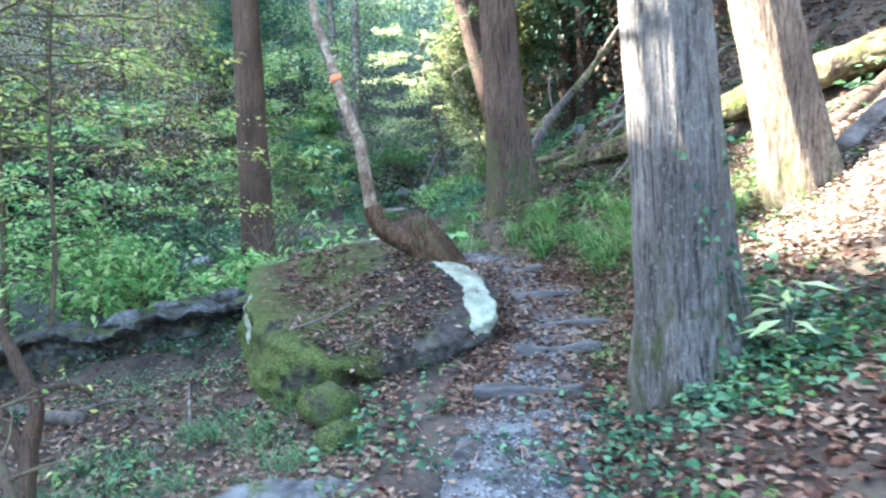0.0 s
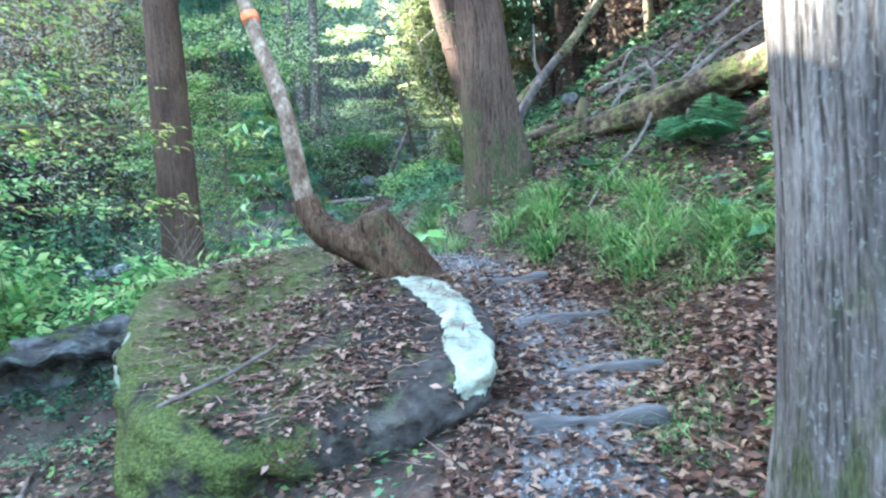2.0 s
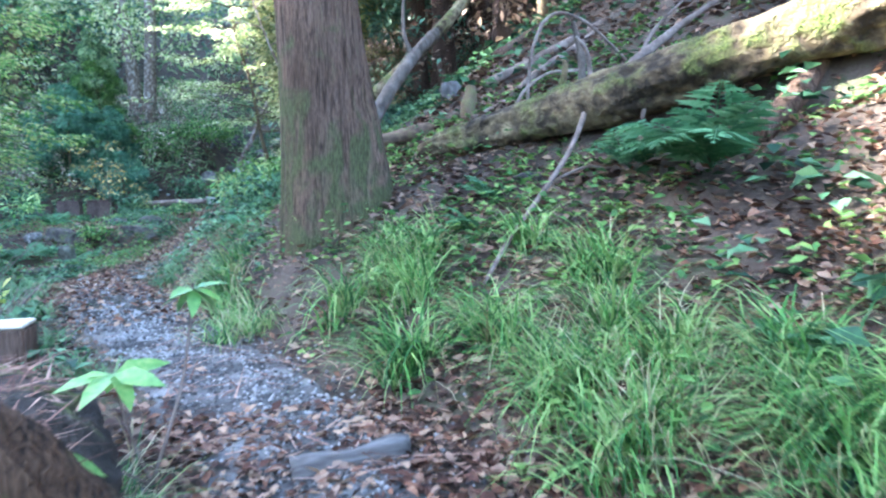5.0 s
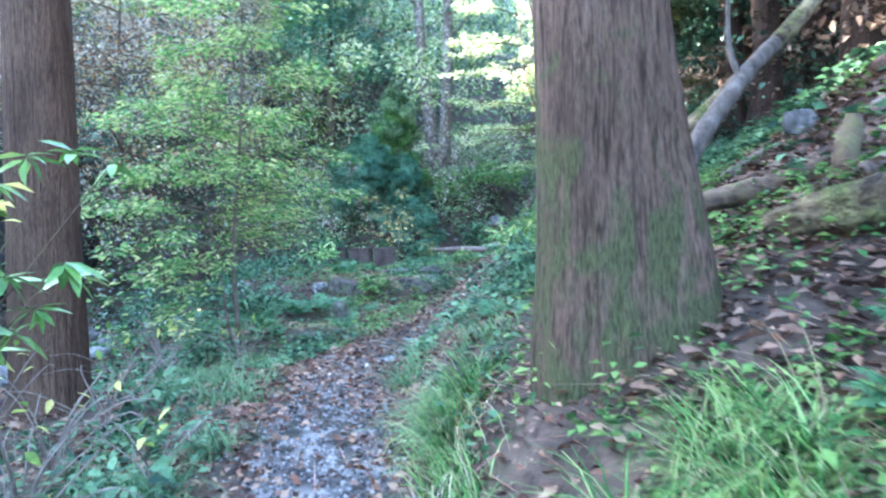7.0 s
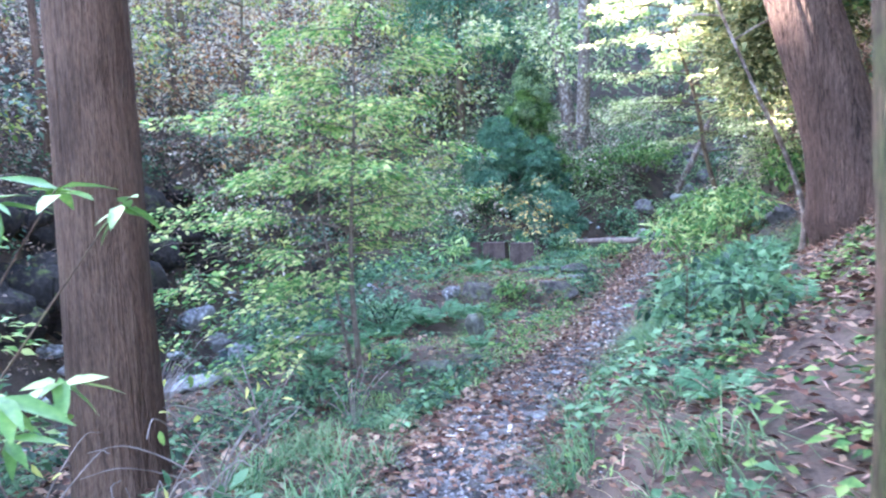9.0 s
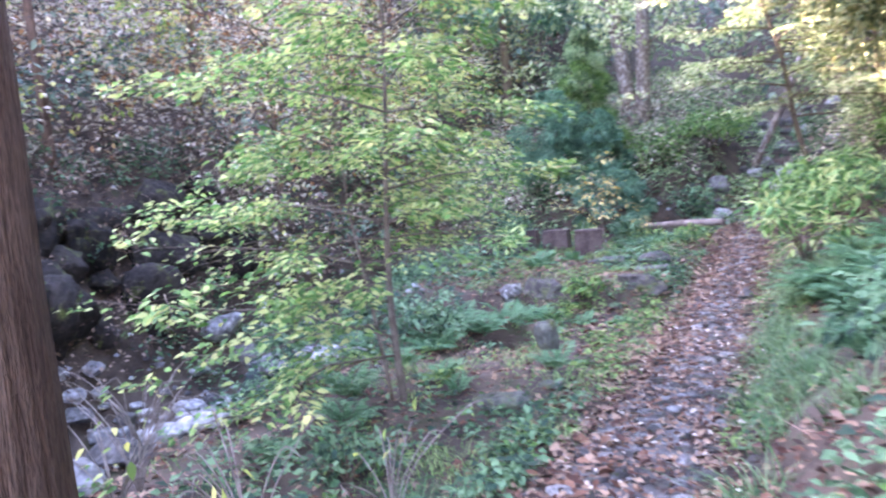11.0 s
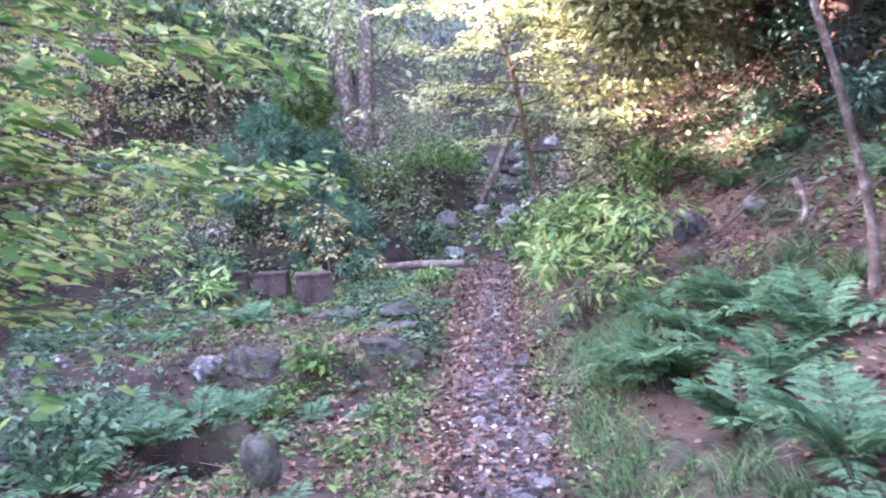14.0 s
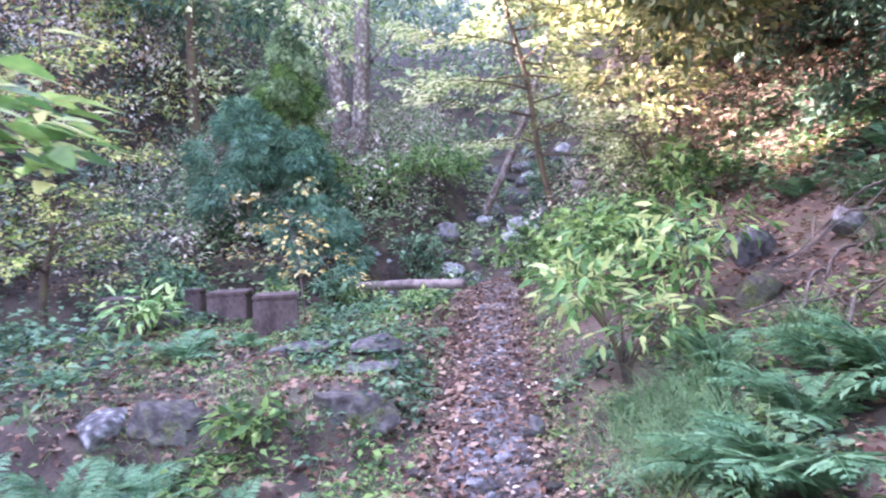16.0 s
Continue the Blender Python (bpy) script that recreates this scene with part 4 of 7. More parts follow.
stick("fallen_branch", "pale broken log lying in the hollow by the boulder", [(-4.0, 6.5, float(height(-4.0, 6.5)) + 0.05), (-3.5, 6.15, float(height(-3.5, 6.15)) + 0.06), (-3.0, 5.8, float(height(-3.0, 5.8)) + 0.06)], [0.05, 0.055, 0.06], DEADWOOD, 18, 73, 0.3, forks=[([(-3.3, 6.05, float(height(-3.3, 6.05)) + 0.06), (-2.8, 6.0, float(height(-2.8, 6.0)) + 0.1), (-2.35, 5.85, float(height(-2.35, 5.85)) + 0.04)], 0.018)])
stick("creek_log", "pale barkless log lying across the creek", [(-2.85, 25.0, 1.26), (-1.9, 24.6, 1.30), (-1.1, 24.2, 1.31)], [0.06, 0.07, 0.065], TWIG, 16, 8, 0.08, "log")
for k, (a, b, c) in enumerate([((3.0, 8.2), (5.2, 9.5), 0.07), ((2.6, 11.5), (5.5, 11.0), 0.05), ((3.0, 12.5), (6.0, 14.5), 0.06), ((2.2, 10.6), (3.6, 11.3), 0.04), ((3.4, 6.9), (6.5, 7.6), 0.09), ((3.6, 6.4), (6.5, 6.9), 0.10), ((4.5, 9), (6.5, 13), 0.05), ((2.0, 12.6), (3.5, 15), 0.045)]):
    xs, ys = np.linspace(a[0], b[0], 5), np.linspace(a[1], b[1], 5)
    kn = np.stack([xs, ys, height(xs, ys) + c * 0.8 + 0.05 * np.sin(np.arange(5) * 2 + k)], -1)
    stick("fallen_branch", "dead fallen branch lying on the slope", kn, [c, c * 0.9, c * 0.6], TWIG if k % 2 else BARK, 12, k + 40, 0.2, group="fallen branches")

# brushwood heap on the bank at the trail's far right
for k in range(30):
    r8 = np.random.default_rng(300 + k)
    x0, y0 = 1.6 + r8.uniform(-0.6, 0.8), 19.2 + r8.uniform(-1.5, 1.2)
    az, tl = r8.uniform(0, 2 * np.pi), r8.uniform(0.4, 0.9)
    xs = x0 + np.cos(az) * np.linspace(-0.5, 0.5, 4) * tl
    ys = y0 + np.sin(az) * np.linspace(-0.5, 0.5, 4) * tl
    stick("dead_branch", "thin dry broken branch in a brushwood heap", np.stack([xs, ys, height(xs, ys) + 0.06 + r8.uniform(0, 0.22, 4)], -1), [0.011, 0.010, 0.005], DEADWOOD, 7, k, 0.2, group="brushwood heap", rows=14)
stick("dead_branch", "pale upright dead branch above the ferns", [(1.62, 18.75, 1.35), (1.75, 18.85, 1.75), (1.85, 18.9, 2.05), (1.80, 19.0, 2.3)], [0.025, 0.028, 0.026, 0.03], BARK_PALE, 10, 33, 0.3)


# ---- stones ----
def stone_mesh(seed, size=(1, 1, 1), cuts=17, rough=0.16, nu=18, nv=26):
    """An angular stone: a lumpy ball with flats cut off."""
    r8 = np.random.default_rng(seed)
    ph, th = np.linspace(0, np.pi, nu), np.linspace(0, 2 * np.pi, nv, endpoint=False)
    p = np.stack([np.sin(ph)[:, None] * np.cos(th), np.sin(ph)[:, None] * np.sin(th), np.cos(ph)[:, None] + 0 * th], -1)
    p = p / (np.sum(np.abs(p) ** 3.4, -1, keepdims=True) ** (1 / 3.4)) * 0.93
    for _ in range(cuts):
        d = r8.normal(0, 1, 3)
        d /= np.linalg.norm(d)
        over = np.maximum(p @ d - r8.uniform(0.48, 0.78), 0)
        p = p - over[..., None] * d * 0.97
    p = p * (1 + rough * fbm(p[..., 0] * 3 + seed, p[..., 1] * 3 + p[..., 2] * 2, seed, 5)[..., None])
    p = p * np.asarray(size)
    i, j = np.meshgrid(np.arange(nu - 1), np.arange(nv), indexing="ij")
    f = np.stack([i * nv + j, (i + 1) * nv + j, (i + 1) * nv + (j + 1) % nv, i * nv + (j + 1) % nv], -1).reshape(-1, 4)
    return p.reshape(-1, 3), f


def stone(name, label, x, y, size, seed, mat, turn=0.0, sink=0.3, group="", z=None):
    size = tuple(1.3 * v for v in size)
    at = (x, y, (float(height(x, y)) if z is None else z) + size[2] * (1 - 2 * sink))
    st = thing(name, label, "stone", group, at=at)
    st.rotation_euler = (0, 0, radians(turn))
    far = max(size) < 0.28 or name in ("cliff_rock", "creek_stone")
    part("stone_body", stone_mesh(seed, size, nu=10 if far else 26, nv=14 if far else 36), mat, st)
    return st


PALEROCK = rock("lichened_rock", (0.09, 0.09, 0.085), (0.22, 0.22, 0.215), (0.46, 0.47, 0.45), -0.12, 0.5)
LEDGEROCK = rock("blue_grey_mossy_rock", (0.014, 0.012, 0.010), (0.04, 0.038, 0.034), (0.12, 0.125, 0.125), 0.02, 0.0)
FOOTROCK = rock("thickly_mossed_rock", (0.02, 0.017, 0.013), (0.05, 0.044, 0.036), (0.10, 0.09, 0.075), 0.17, 0.0)
LICHENROCK = rock("half_lichened_rock", (0.03, 0.028, 0.025), (0.09, 0.088, 0.08), (0.42, 0.44, 0.42), -0.12, 0.0)
PATHROCK = rock("pale_green_grey_rock", (0.04, 0.04, 0.033), (0.10, 0.105, 0.085), (0.20, 0.21, 0.17), 0.03, 0.4)
EDGEROCK = rock("brown_grey_rock", (0.026, 0.023, 0.019), (0.068, 0.062, 0.053), (0.135, 0.125, 0.11), 0.02, 0.3)
# edging stones of the terrace
stone("edging_stone", "squarish grey-brown stone edging the terrace beside path", -1.95, 19.45, (0.31, 0.24, 0.20), 1, EDGEROCK, 4, 0.12, "terrace edging", 0.60)
stone("edging_stone", "low mossy stone edging the terrace", -2.62, 19.38, (0.28, 0.22, 0.17), 2, MOSSROCK, 8, 0.12, "terrace edging", 0.62)
stone("edging_stone", "rounded dark stone with mossy flank in terrace edge", -3.18, 19.3, (0.28, 0.2, 0.155), 3, EDGEROCK, -6, 0.12, "terrace edging", 0.69)
stone("edging_stone", "stone crusted with white lichen in terrace edge", -3.65, 19.25, (0.19, 0.17, 0.14), 4, LICHENROCK, 20, 0.12, "terrace edging", 0.68)
stone("edging_stone", "small grey stone at the terrace corner", -4.1, 19.45, (0.18, 0.16, 0.12), 5, MOSSROCK, -12, 0.12, "terrace edging", 0.62)
stone("flat_stone", "flat grey stone lying on the terrace", -2.65, 21.3, (0.34, 0.24, 0.08), 6, ROCK, 10)
stone("flat_stone", "flat grey stone beside the path on the terrace", -2.05, 21.2, (0.26, 0.22, 0.10), 7, ROCK, -20)
stone("flat_stone", "flat stone in the leaf litter", -1.95, 20.6, (0.3, 0.16, 0.06), 8, ROCK, 40)
stone("pointed_stone", "upright pointed pale grey stone beside the path", -2.5, 17.0, (0.11, 0.09, 0.19), 9, PATHROCK, 30, 0.2)
stone("flat_stone", "flat pale stone below the path edge", -2.2, 14.72, (0.2, 0.15, 0.07), 10, PATHROCK, 15)
stone("flat_stone", "pale grey stone below the path edge", -2.0, 15.3, (0.11, 0.09, 0.05), 11, PATHROCK, -15)
stone("small_stone", "small whitish stone at the path edge", -0.62, 19.5, (0.06, 0.05, 0.08), 12, ROCK, 0, 0.2)
stone("bank_rock", "pale grey rock bedded in the bank", 1.45, 20.8, (0.25, 0.22, 0.2), 13, ROCK, 20, 0.3)
stone("bank_rock", "grey-brown rock on the bank above brushwood", 1.95, 20.2, (0.15, 0.13, 0.13), 14, ROCK, 50, 0.25)
stone("bank_rock", "mossy green rock under the shrub", 0.75, 20.2, (0.2, 0.18, 0.16), 15, MOSSROCK, 0, 0.35)
stone("bank_rock", "mossy dark rock under the shrub", 1.15, 20.0, (0.18, 0.16, 0.17), 16, MOSSROCK, 70, 0.25)
stone("bank_rock", "grey-pink rock on the slope", 2.55, 12.6, (0.16, 0.13, 0.1), 17, ROCK, 10, 0.3)
lx = np.linspace(-4.9, -1.8, 90)
lz = np.interp(lx, [-4.9, -4.2, -3.4, -2.6, -2.0], [0.10, 0.26, 0.36, 0.54, 0.56]) + 0.11 * fbm(lx * 2.5, lx * 0, 171) + 0.03 * fbm(lx * 9, lx * 0, 172)
steps = np.linspace(0, 1, 60)
depth = np.interp(steps, [0, 0.3, 0.42, 0.5, 0.6, 0.85, 1], [1.0, 0.12, 0.0, 0.05, 0.26, 0.34, 0.3])
drop = np.interp(steps, [0, 0.3, 0.42, 0.5, 0.6, 0.85, 1], [-0.05, 0.0, 0.05, 0.11, 0.14, 0.45, 0.8])
front = 7.38 + 0.14 * fbm(lx * 1.8, lx * 0 + 3, 173) + 0.10 * (lx + 3.4)
vx = lx[:, None] + 0.05 * fbm(lx[:, None] * 4 + 9, steps[None] * 7, 174)
vy = front[:, None] + depth[None] + 0.10 * fbm(lx[:, None] * 3.5, steps[None] * 8, 175) + 0.03 * fbm(lx[:, None] * 12, steps[None] * 20, 176)
vz = lz[:, None] - drop[None] + 0.05 * fbm(lx[:, None] * 5, steps[None] * 9, 177)
n, m = vx.shape
i, j = np.meshgrid(np.arange(n - 1), np.arange(m - 1), indexing="ij")
ledge = thing("rock_ledge", "mossy grey rock ledge overhanging a dark hollow", "rock")
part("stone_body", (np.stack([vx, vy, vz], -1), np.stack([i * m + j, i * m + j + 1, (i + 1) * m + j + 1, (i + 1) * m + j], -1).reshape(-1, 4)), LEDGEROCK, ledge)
for k, (x, y, z, sz) in enumerate([(-2.95, 7.75, 0.42, 0.17), (-3.45, 7.65, 0.30, 0.2), (-2.35, 7.95, 0.52, 0.18), (-4.0, 7.6, 0.2, 0.22)]):
    stone("ledge_stone", "blue-grey angular stone lying on the rock ledge", x, y, (sz, sz * 0.75, sz * 0.5), 140 + k, ROCK, 50 * k, 0.3, "ledge stones", z)
stone("boulder", "blue-grey stone in the creek behind plants", -4.4, 8.9, (0.6, 0.5, 0.3), 24, ROCK, 60, 0.3)
stone("boulder", "blue-grey boulder by the creek among plants", -5.2, 9.4, (0.9, 0.7, 0.5), 19, ROCK, 30, 0.3)
stone("foot_stone", "mossy stone at the boulder's foot", -0.70, 4.45, (0.17, 0.15, 0.11), 20, FOOTROCK, 30, 0.35)
stone("foot_stone", "mossy stone leaning on the boulder", -0.82, 5.02, (0.2, 0.18, 0.15), 25, FOOTROCK, 60, 0.3)
stone("flat_stone", "flat grey stone at the path's edge", -0.72, 3.55, (0.42, 0.16, 0.06), 22, ROCK, 14, 0.4)
stone("bank_rock", "small pale rock on the bank", 2.2, 9.3, (0.10, 0.07, 0.04), 23, ROCK, 14, 0.3)
r8 = np.random.default_rng(77)
for k in range(110):
    u = r8.uniform(0.3, 1)
    cxk = np.interp(u * 199, np.arange(200), CREEK[:, 0])
    cyk = np.interp(u * 199, np.arange(200), CREEK[:, 1])
    if 8 < cyk < 36:
        sz = r8.uniform(0.12, 0.42) if cyk < 21 else r8.uniform(0.08, 0.24)
        stone("creek_stone", "grey stone in the creek bed", cxk + r8.normal(0, 0.7), cyk + r8.normal(0, 0.4), (sz, sz * 0.8, sz * 0.55), 100 + k % 6, PALEROCK if k % 2 and cyk < 21 else ROCK, r8.uniform(0, 360), 0.25, "creek bed stones")
for k in range(70):
    yk = r8.uniform(25.5, 35.5)
    xk = np.interp(yk, CREEK[150:, 1], CREEK[150:, 0]) + r8.normal(0, 0.75)
    sz = r8.uniform(0.1, 0.34)
    stone("creek_stone", "grey stone in the rocky stream bed at the valley head", xk, yk, (sz, sz * 0.8, sz * 0.6), 100 + k % 6, PALEROCK if k % 3 == 0 else ROCK, r8.uniform(0, 360), 0.25, "creek bed stones")
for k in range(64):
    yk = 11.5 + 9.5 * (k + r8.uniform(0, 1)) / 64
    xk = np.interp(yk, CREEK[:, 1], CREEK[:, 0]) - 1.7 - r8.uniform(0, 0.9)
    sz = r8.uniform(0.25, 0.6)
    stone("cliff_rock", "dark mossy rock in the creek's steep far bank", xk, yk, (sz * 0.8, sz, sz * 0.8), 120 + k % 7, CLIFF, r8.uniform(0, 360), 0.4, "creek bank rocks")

for k in range(150):
    x, y, sz = r8.uniform(-8.8, -4.6), r8.uniform(12.6, 18.5), r8.uniform(0.08, 0.26)
    stone("creek_stone", "pale grey stone in the creek bed", x, y, (sz, sz * 0.75, sz * 0.45), 100 + k % 6, PALEROCK if k % 3 else ROCK, r8.uniform(0, 360), 0.2, "creek bed stones")

# stones bedded in the path
path_stones = [arrays_mesh("path_stone", *stone_mesh(200 + k, (1, 0.8, 0.35), 7, 0.05, 6, 9)) for k in range(6)]
for me in path_stones:
    me.materials.append(ROCK)
path_pale = [me.copy() for me in path_stones[:3]]
for me in path_pale:
    me.materials.clear()
    me.materials.append(PALEROCK)
for k in range(296):
    y = 10.0 + 13.5 * r8.uniform(0, 1) ** 1.15
    x = mid_x(y) + r8.normal(0, 0.2)
    sz = r8.uniform(0.025, 0.08) * (1.25 if y > 13 else 0.8)
    ob = new("stone", path_pale[k % 3] if k % 5 in (0, 3) and y > 12.5 else path_stones[k % 6])
    ob.parent = trail
    ob.matrix_basis = pose(x, y, float(height(x, y)) + 0.012 + sz * 0.08, r8.uniform(-8, 8), r8.uniform(-8, 8), r8.uniform(0, 360)) @ Matrix.Scale(sz, 4)

# gravel
base_v, base_f = stone_mesh(260, (1, 0.8, 0.6), 5, 0.0, 3, 5)
c = 12500
gy_ = np.r_[r8.uniform(2.2, 5.0, 3000), r8.uniform(5.0, 23.5, 4000), r8.uniform(6.6, 12.5, c - 7000)]
gx_ = mid_x(gy_) + r8.normal(0, 0.24, c)
gs = r8.uniform(0.006, 0.02, c)
rot = r8.uniform(0, 2 * np.pi, c)
cr, sr = np.cos(rot)[:, None], np.sin(rot)[:, None]
pv = np.stack([(base_v[None, :, 0] * cr - base_v[None, :, 1] * sr) * gs[:, None], (base_v[None, :, 0] * sr + base_v[None, :, 1] * cr) * gs[:, None], base_v[None, :, 2] * gs[:, None]], -1)
pv += np.stack([gx_, gy_, height(gx_, gy_) + 0.014], -1)[:, None]
pf = (base_f[None] + np.arange(c)[:, None, None] * len(base_v)).reshape(-1, 4)
GRAVELS = material("gravel_stone", [(0.048, 0.046, 0.044), (0.125, 0.121, 0.115), (0.26, 0.255, 0.245)], 5, 0.9, 0, island=0.9)
tagged(part("gravel", (pv.reshape(-1, 3), pf), GRAVELS), "loose blue-grey gravel on the footpath", "gravel", kind="stuff")

# small stones of the creek bed
c = 1700
k_ = r8.integers(60, 150, c)
sx_, sy_ = CREEK[k_, 0] + r8.normal(0, 1.1, c), CREEK[k_, 1] + r8.normal(0, 0.5, c)
gs = r8.uniform(0.03, 0.11, c)
rot = r8.uniform(0, 2 * np.pi, c)
cr, sr = np.cos(rot)[:, None], np.sin(rot)[:, None]
pv = np.stack([(base_v[None, :, 0] * cr - base_v[None, :, 1] * sr) * gs[:, None], (base_v[None, :, 0] * sr + base_v[None, :, 1] * cr) * gs[:, None], base_v[None, :, 2] * gs[:, None] * 0.8], -1)
pv += np.stack([sx_, sy_, height(sx_, sy_) + gs * 0.3], -1)[:, None]
BEDSTONE = material("creek_pebble", [(0.08, 0.08, 0.08), (0.20, 0.20, 0.205), (0.40, 0.41, 0.42)], 5, 0.85, 0, island=0.9)
tagged(part("creek_pebbles", (pv.reshape(-1, 3), (base_f[None] + np.arange(c)[:, None, None] * len(base_v)).reshape(-1, 4)), BEDSTONE), "pale grey stones covering the creek bed", "stones", kind="stuff")

# ---- seats on the terrace ----
for k, (x, y, w, h, a) in enumerate([(-3.22, 22.35, 0.48, 0.46, 12), (-4.05, 23.3, 0.48, 0.45, 5), (-4.65, 23.7, 0.22, 0.45, 0), (-5.22, 22.9, 0.46, 0.46, 8)]):
    st = thing("block_seat", "low brown square seat block on the terrace" if k != 2 else "narrow brown post standing between seat blocks", "stool" if k != 2 else "post", "terrace seats", at=(x, y, float(height(x, y)) - 0.03))
    st.rotation_euler = (0, 0, radians(a))
    for nm, z0, z1, grow in (("body", 0.0, h - 0.05, 0.0), ("top", h - 0.048, h, 0.012)):
        bm = bmesh.new()
        bmesh.ops.create_cube(bm, size=1)
        bmesh.ops.scale(bm, vec=(w + grow, w + grow, z1 - z0), verts=bm.verts)
        bmesh.ops.translate(bm, vec=(0, 0, (z0 + z1) / 2), verts=bm.verts)
        bmesh.ops.bevel(bm, geom=bm.edges[:], offset=0.018, segments=2, affect="EDGES")
        me = bpy.data.meshes.new(nm)
        bm.to_mesh(me)
        bm.free()
        part(nm, me, STOOL, st)

# pale cut post beside the bend
post = thing("cut_post", "short post with a pale freshly cut top", "post", at=(-0.68, 8.76, 0.49))
bm = bmesh.new()
bmesh.ops.create_cube(bm, size=1)
bmesh.ops.scale(bm, vec=(0.34, 0.2, 0.60), verts=bm.verts)
bmesh.ops.translate(bm, vec=(0, 0, 0.28), verts=bm.verts)
bmesh.ops.bevel(bm, geom=bm.edges[:], offset=0.012, segments=2, affect="EDGES")
me = bpy.data.meshes.new("shaft")
bm.to_mesh(me)
bm.free()
part("shaft", me, BARK, post)
bm = bmesh.new()
bmesh.ops.create_cube(bm, size=1)
bmesh.ops.scale(bm, vec=(0.335, 0.195, 0.02), verts=bm.verts)
bmesh.ops.translate(bm, vec=(0, 0, 0.588), verts=bm.verts)
bmesh.ops.bevel(bm, geom=bm.edges[:], offset=0.006, segments=1, affect="EDGES")
me = bpy.data.meshes.new("cut_top")
bm.to_mesh(me)
bm.free()
part("cut_top", me, CUTWOOD, post, "cream cut wood top")

# water in the creek
wl = CREEK[(CREEK[:, 1] > 2) & (CREEK[:, 1] < 25.9)]
nrm = np.gradient(wl, axis=0)[:, ::-1] * [1, -1]
nrm /= np.linalg.norm(nrm, axis=1)[:, None]
wz = np.minimum.accumulate(height(wl[:, 0], wl[:, 1])[::-1])[::-1] + 0.10
cols = np.linspace(-0.75, 0.75, 7)
wv = np.concatenate([wl[:, None] + nrm[:, None] * cols[None, :, None], np.repeat(wz[:, None, None], 7, 1)], -1)
i, j = np.meshgrid(np.arange(len(wl) - 1), np.arange(6), indexing="ij")
WATER = material("creek_water", [(0.02, 0.025, 0.025), (0.04, 0.05, 0.05), (0.06, 0.07, 0.07)], 3, 0.2, 0.6, fine=18, spec=0.4)
tagged(part("creek_water", (wv.reshape(-1, 3), np.stack([i * 7 + j, (i + 1) * 7 + j, (i + 1) * 7 + j + 1, i * 7 + j + 1], -1).reshape(-1, 4)), WATER), "shallow clear creek over stones", "water", kind="structure")

# ---- trees and shrubs ----
LEAF_LIME = material("light_green_leaf", [(0.05, 0.15, 0.04), (0.105, 0.25, 0.065), (0.19, 0.35, 0.11), (0.36, 0.43, 0.16)], 2, 0.6, 0, island=0.8, thin=0.4)
# Darker copy of LEAF_BROWN, with the wooded bank's shade in its colour.
LEAF_RUSSET = material("russet_withered_foliage", [(0.05, 0.032, 0.025), (0.11, 0.07, 0.05), (0.19, 0.13, 0.09), (0.28, 0.2, 0.14)], 2, 0.75, 0, island=0.9, thin=0.25)
LEAF_LUSH = material("fresh_green_leaf", [(0.08, 0.20, 0.055), (0.15, 0.34, 0.09), (0.27, 0.47, 0.15), (0.44, 0.56, 0.22)], 2, 0.6, 0, island=0.8, thin=0.45)
LEAF_MAPLE = material("yellow_green_leaf", [(0.06, 0.165, 0.045), (0.135, 0.29, 0.075), (0.25, 0.41, 0.115), (0.47, 0.51, 0.19)], 2, 0.6, 0, island=0.8, thin=0.5)
STALK = material("pale_dry_stalk", [(0.09, 0.07, 0.055), (0.18, 0.15, 0.125), (0.30, 0.265, 0.23)], 6, 0.85, 0.3)

def foot(x, y, sink=0.05):
    return (x, y, float(height(x, y)) - sink)


LEAF_OLIVE = material("olive_leaf", [(0.05, 0.072, 0.026), (0.10, 0.13, 0.045), (0.165, 0.19, 0.07), (0.26, 0.255, 0.105)], 2, 0.7, 0, island=0.8, thin=0.28)
YOUNGBARK = material("thin_brown_bark", [(0.06, 0.045, 0.032), (0.12, 0.095, 0.07), (0.20, 0.17, 0.13)], 5, 0.85, 0.5, (2, 2, 1.2), fine=26)
leafy_tree("maple_tree", "young green-yellow tree with layered flat leaf sprays", foot(-3.1, 14.9), [(0, 0, 0), (-0.05, 0.02, 0.9), (-0.02, 0.05, 1.7), (0.10, 0, 2.7), (0.12, 0.1, 4.4)], 0.034, (44, 2.1, 0.9), LEAF_MAPLE, YOUNGBARK, 0.079, 46, 3, (-0.2, 0.0), 0.15, 7, 0.55, low=0.10, spread_to=(0.2, 1.0), rise=0.22, shy=1.5, split=True, gap=(1.01, 1.53), wide=0.46, sag=0.16)
leafy_tree("maple_tree", "slim leaning stem with green leaf sprays", foot(-3.22, 14.95), [(0, 0, 0), (-0.15, 0.05, 0.8), (-0.32, 0.1, 1.7), (-0.42, 0.15, 3.2)], 0.02, (13, 1.4, 0.6), LEAF_MAPLE, YOUNGBARK, 0.079, 30, 4, (-0.2, -0.2), 0.16, 6, 0.5, low=0.12, spread_to=(0.2, 1.0), rise=0.15, shy=1.2, gap=(1.01, 1.53), wide=0.46, sag=0.2)
leafy_tree("maple_tree", "sunlit pale lime maple at the valley head", foot(0.6, 27.0), [(0, 0, 0), (-0.3, -0.1, 1.2), (-0.5, -0.2, 2.6), (-0.9, -0.3, 4.2), (-1.1, -0.3, 6.0)], 0.07, (26, 3.0, 1.4), LEAF_PALE, BARK_DARK, 0.12, 34, 5, (0, 0), 0.1, 9, 0.8, low=0.3, spread_to=(0.25, 1.0), rise=0.15)
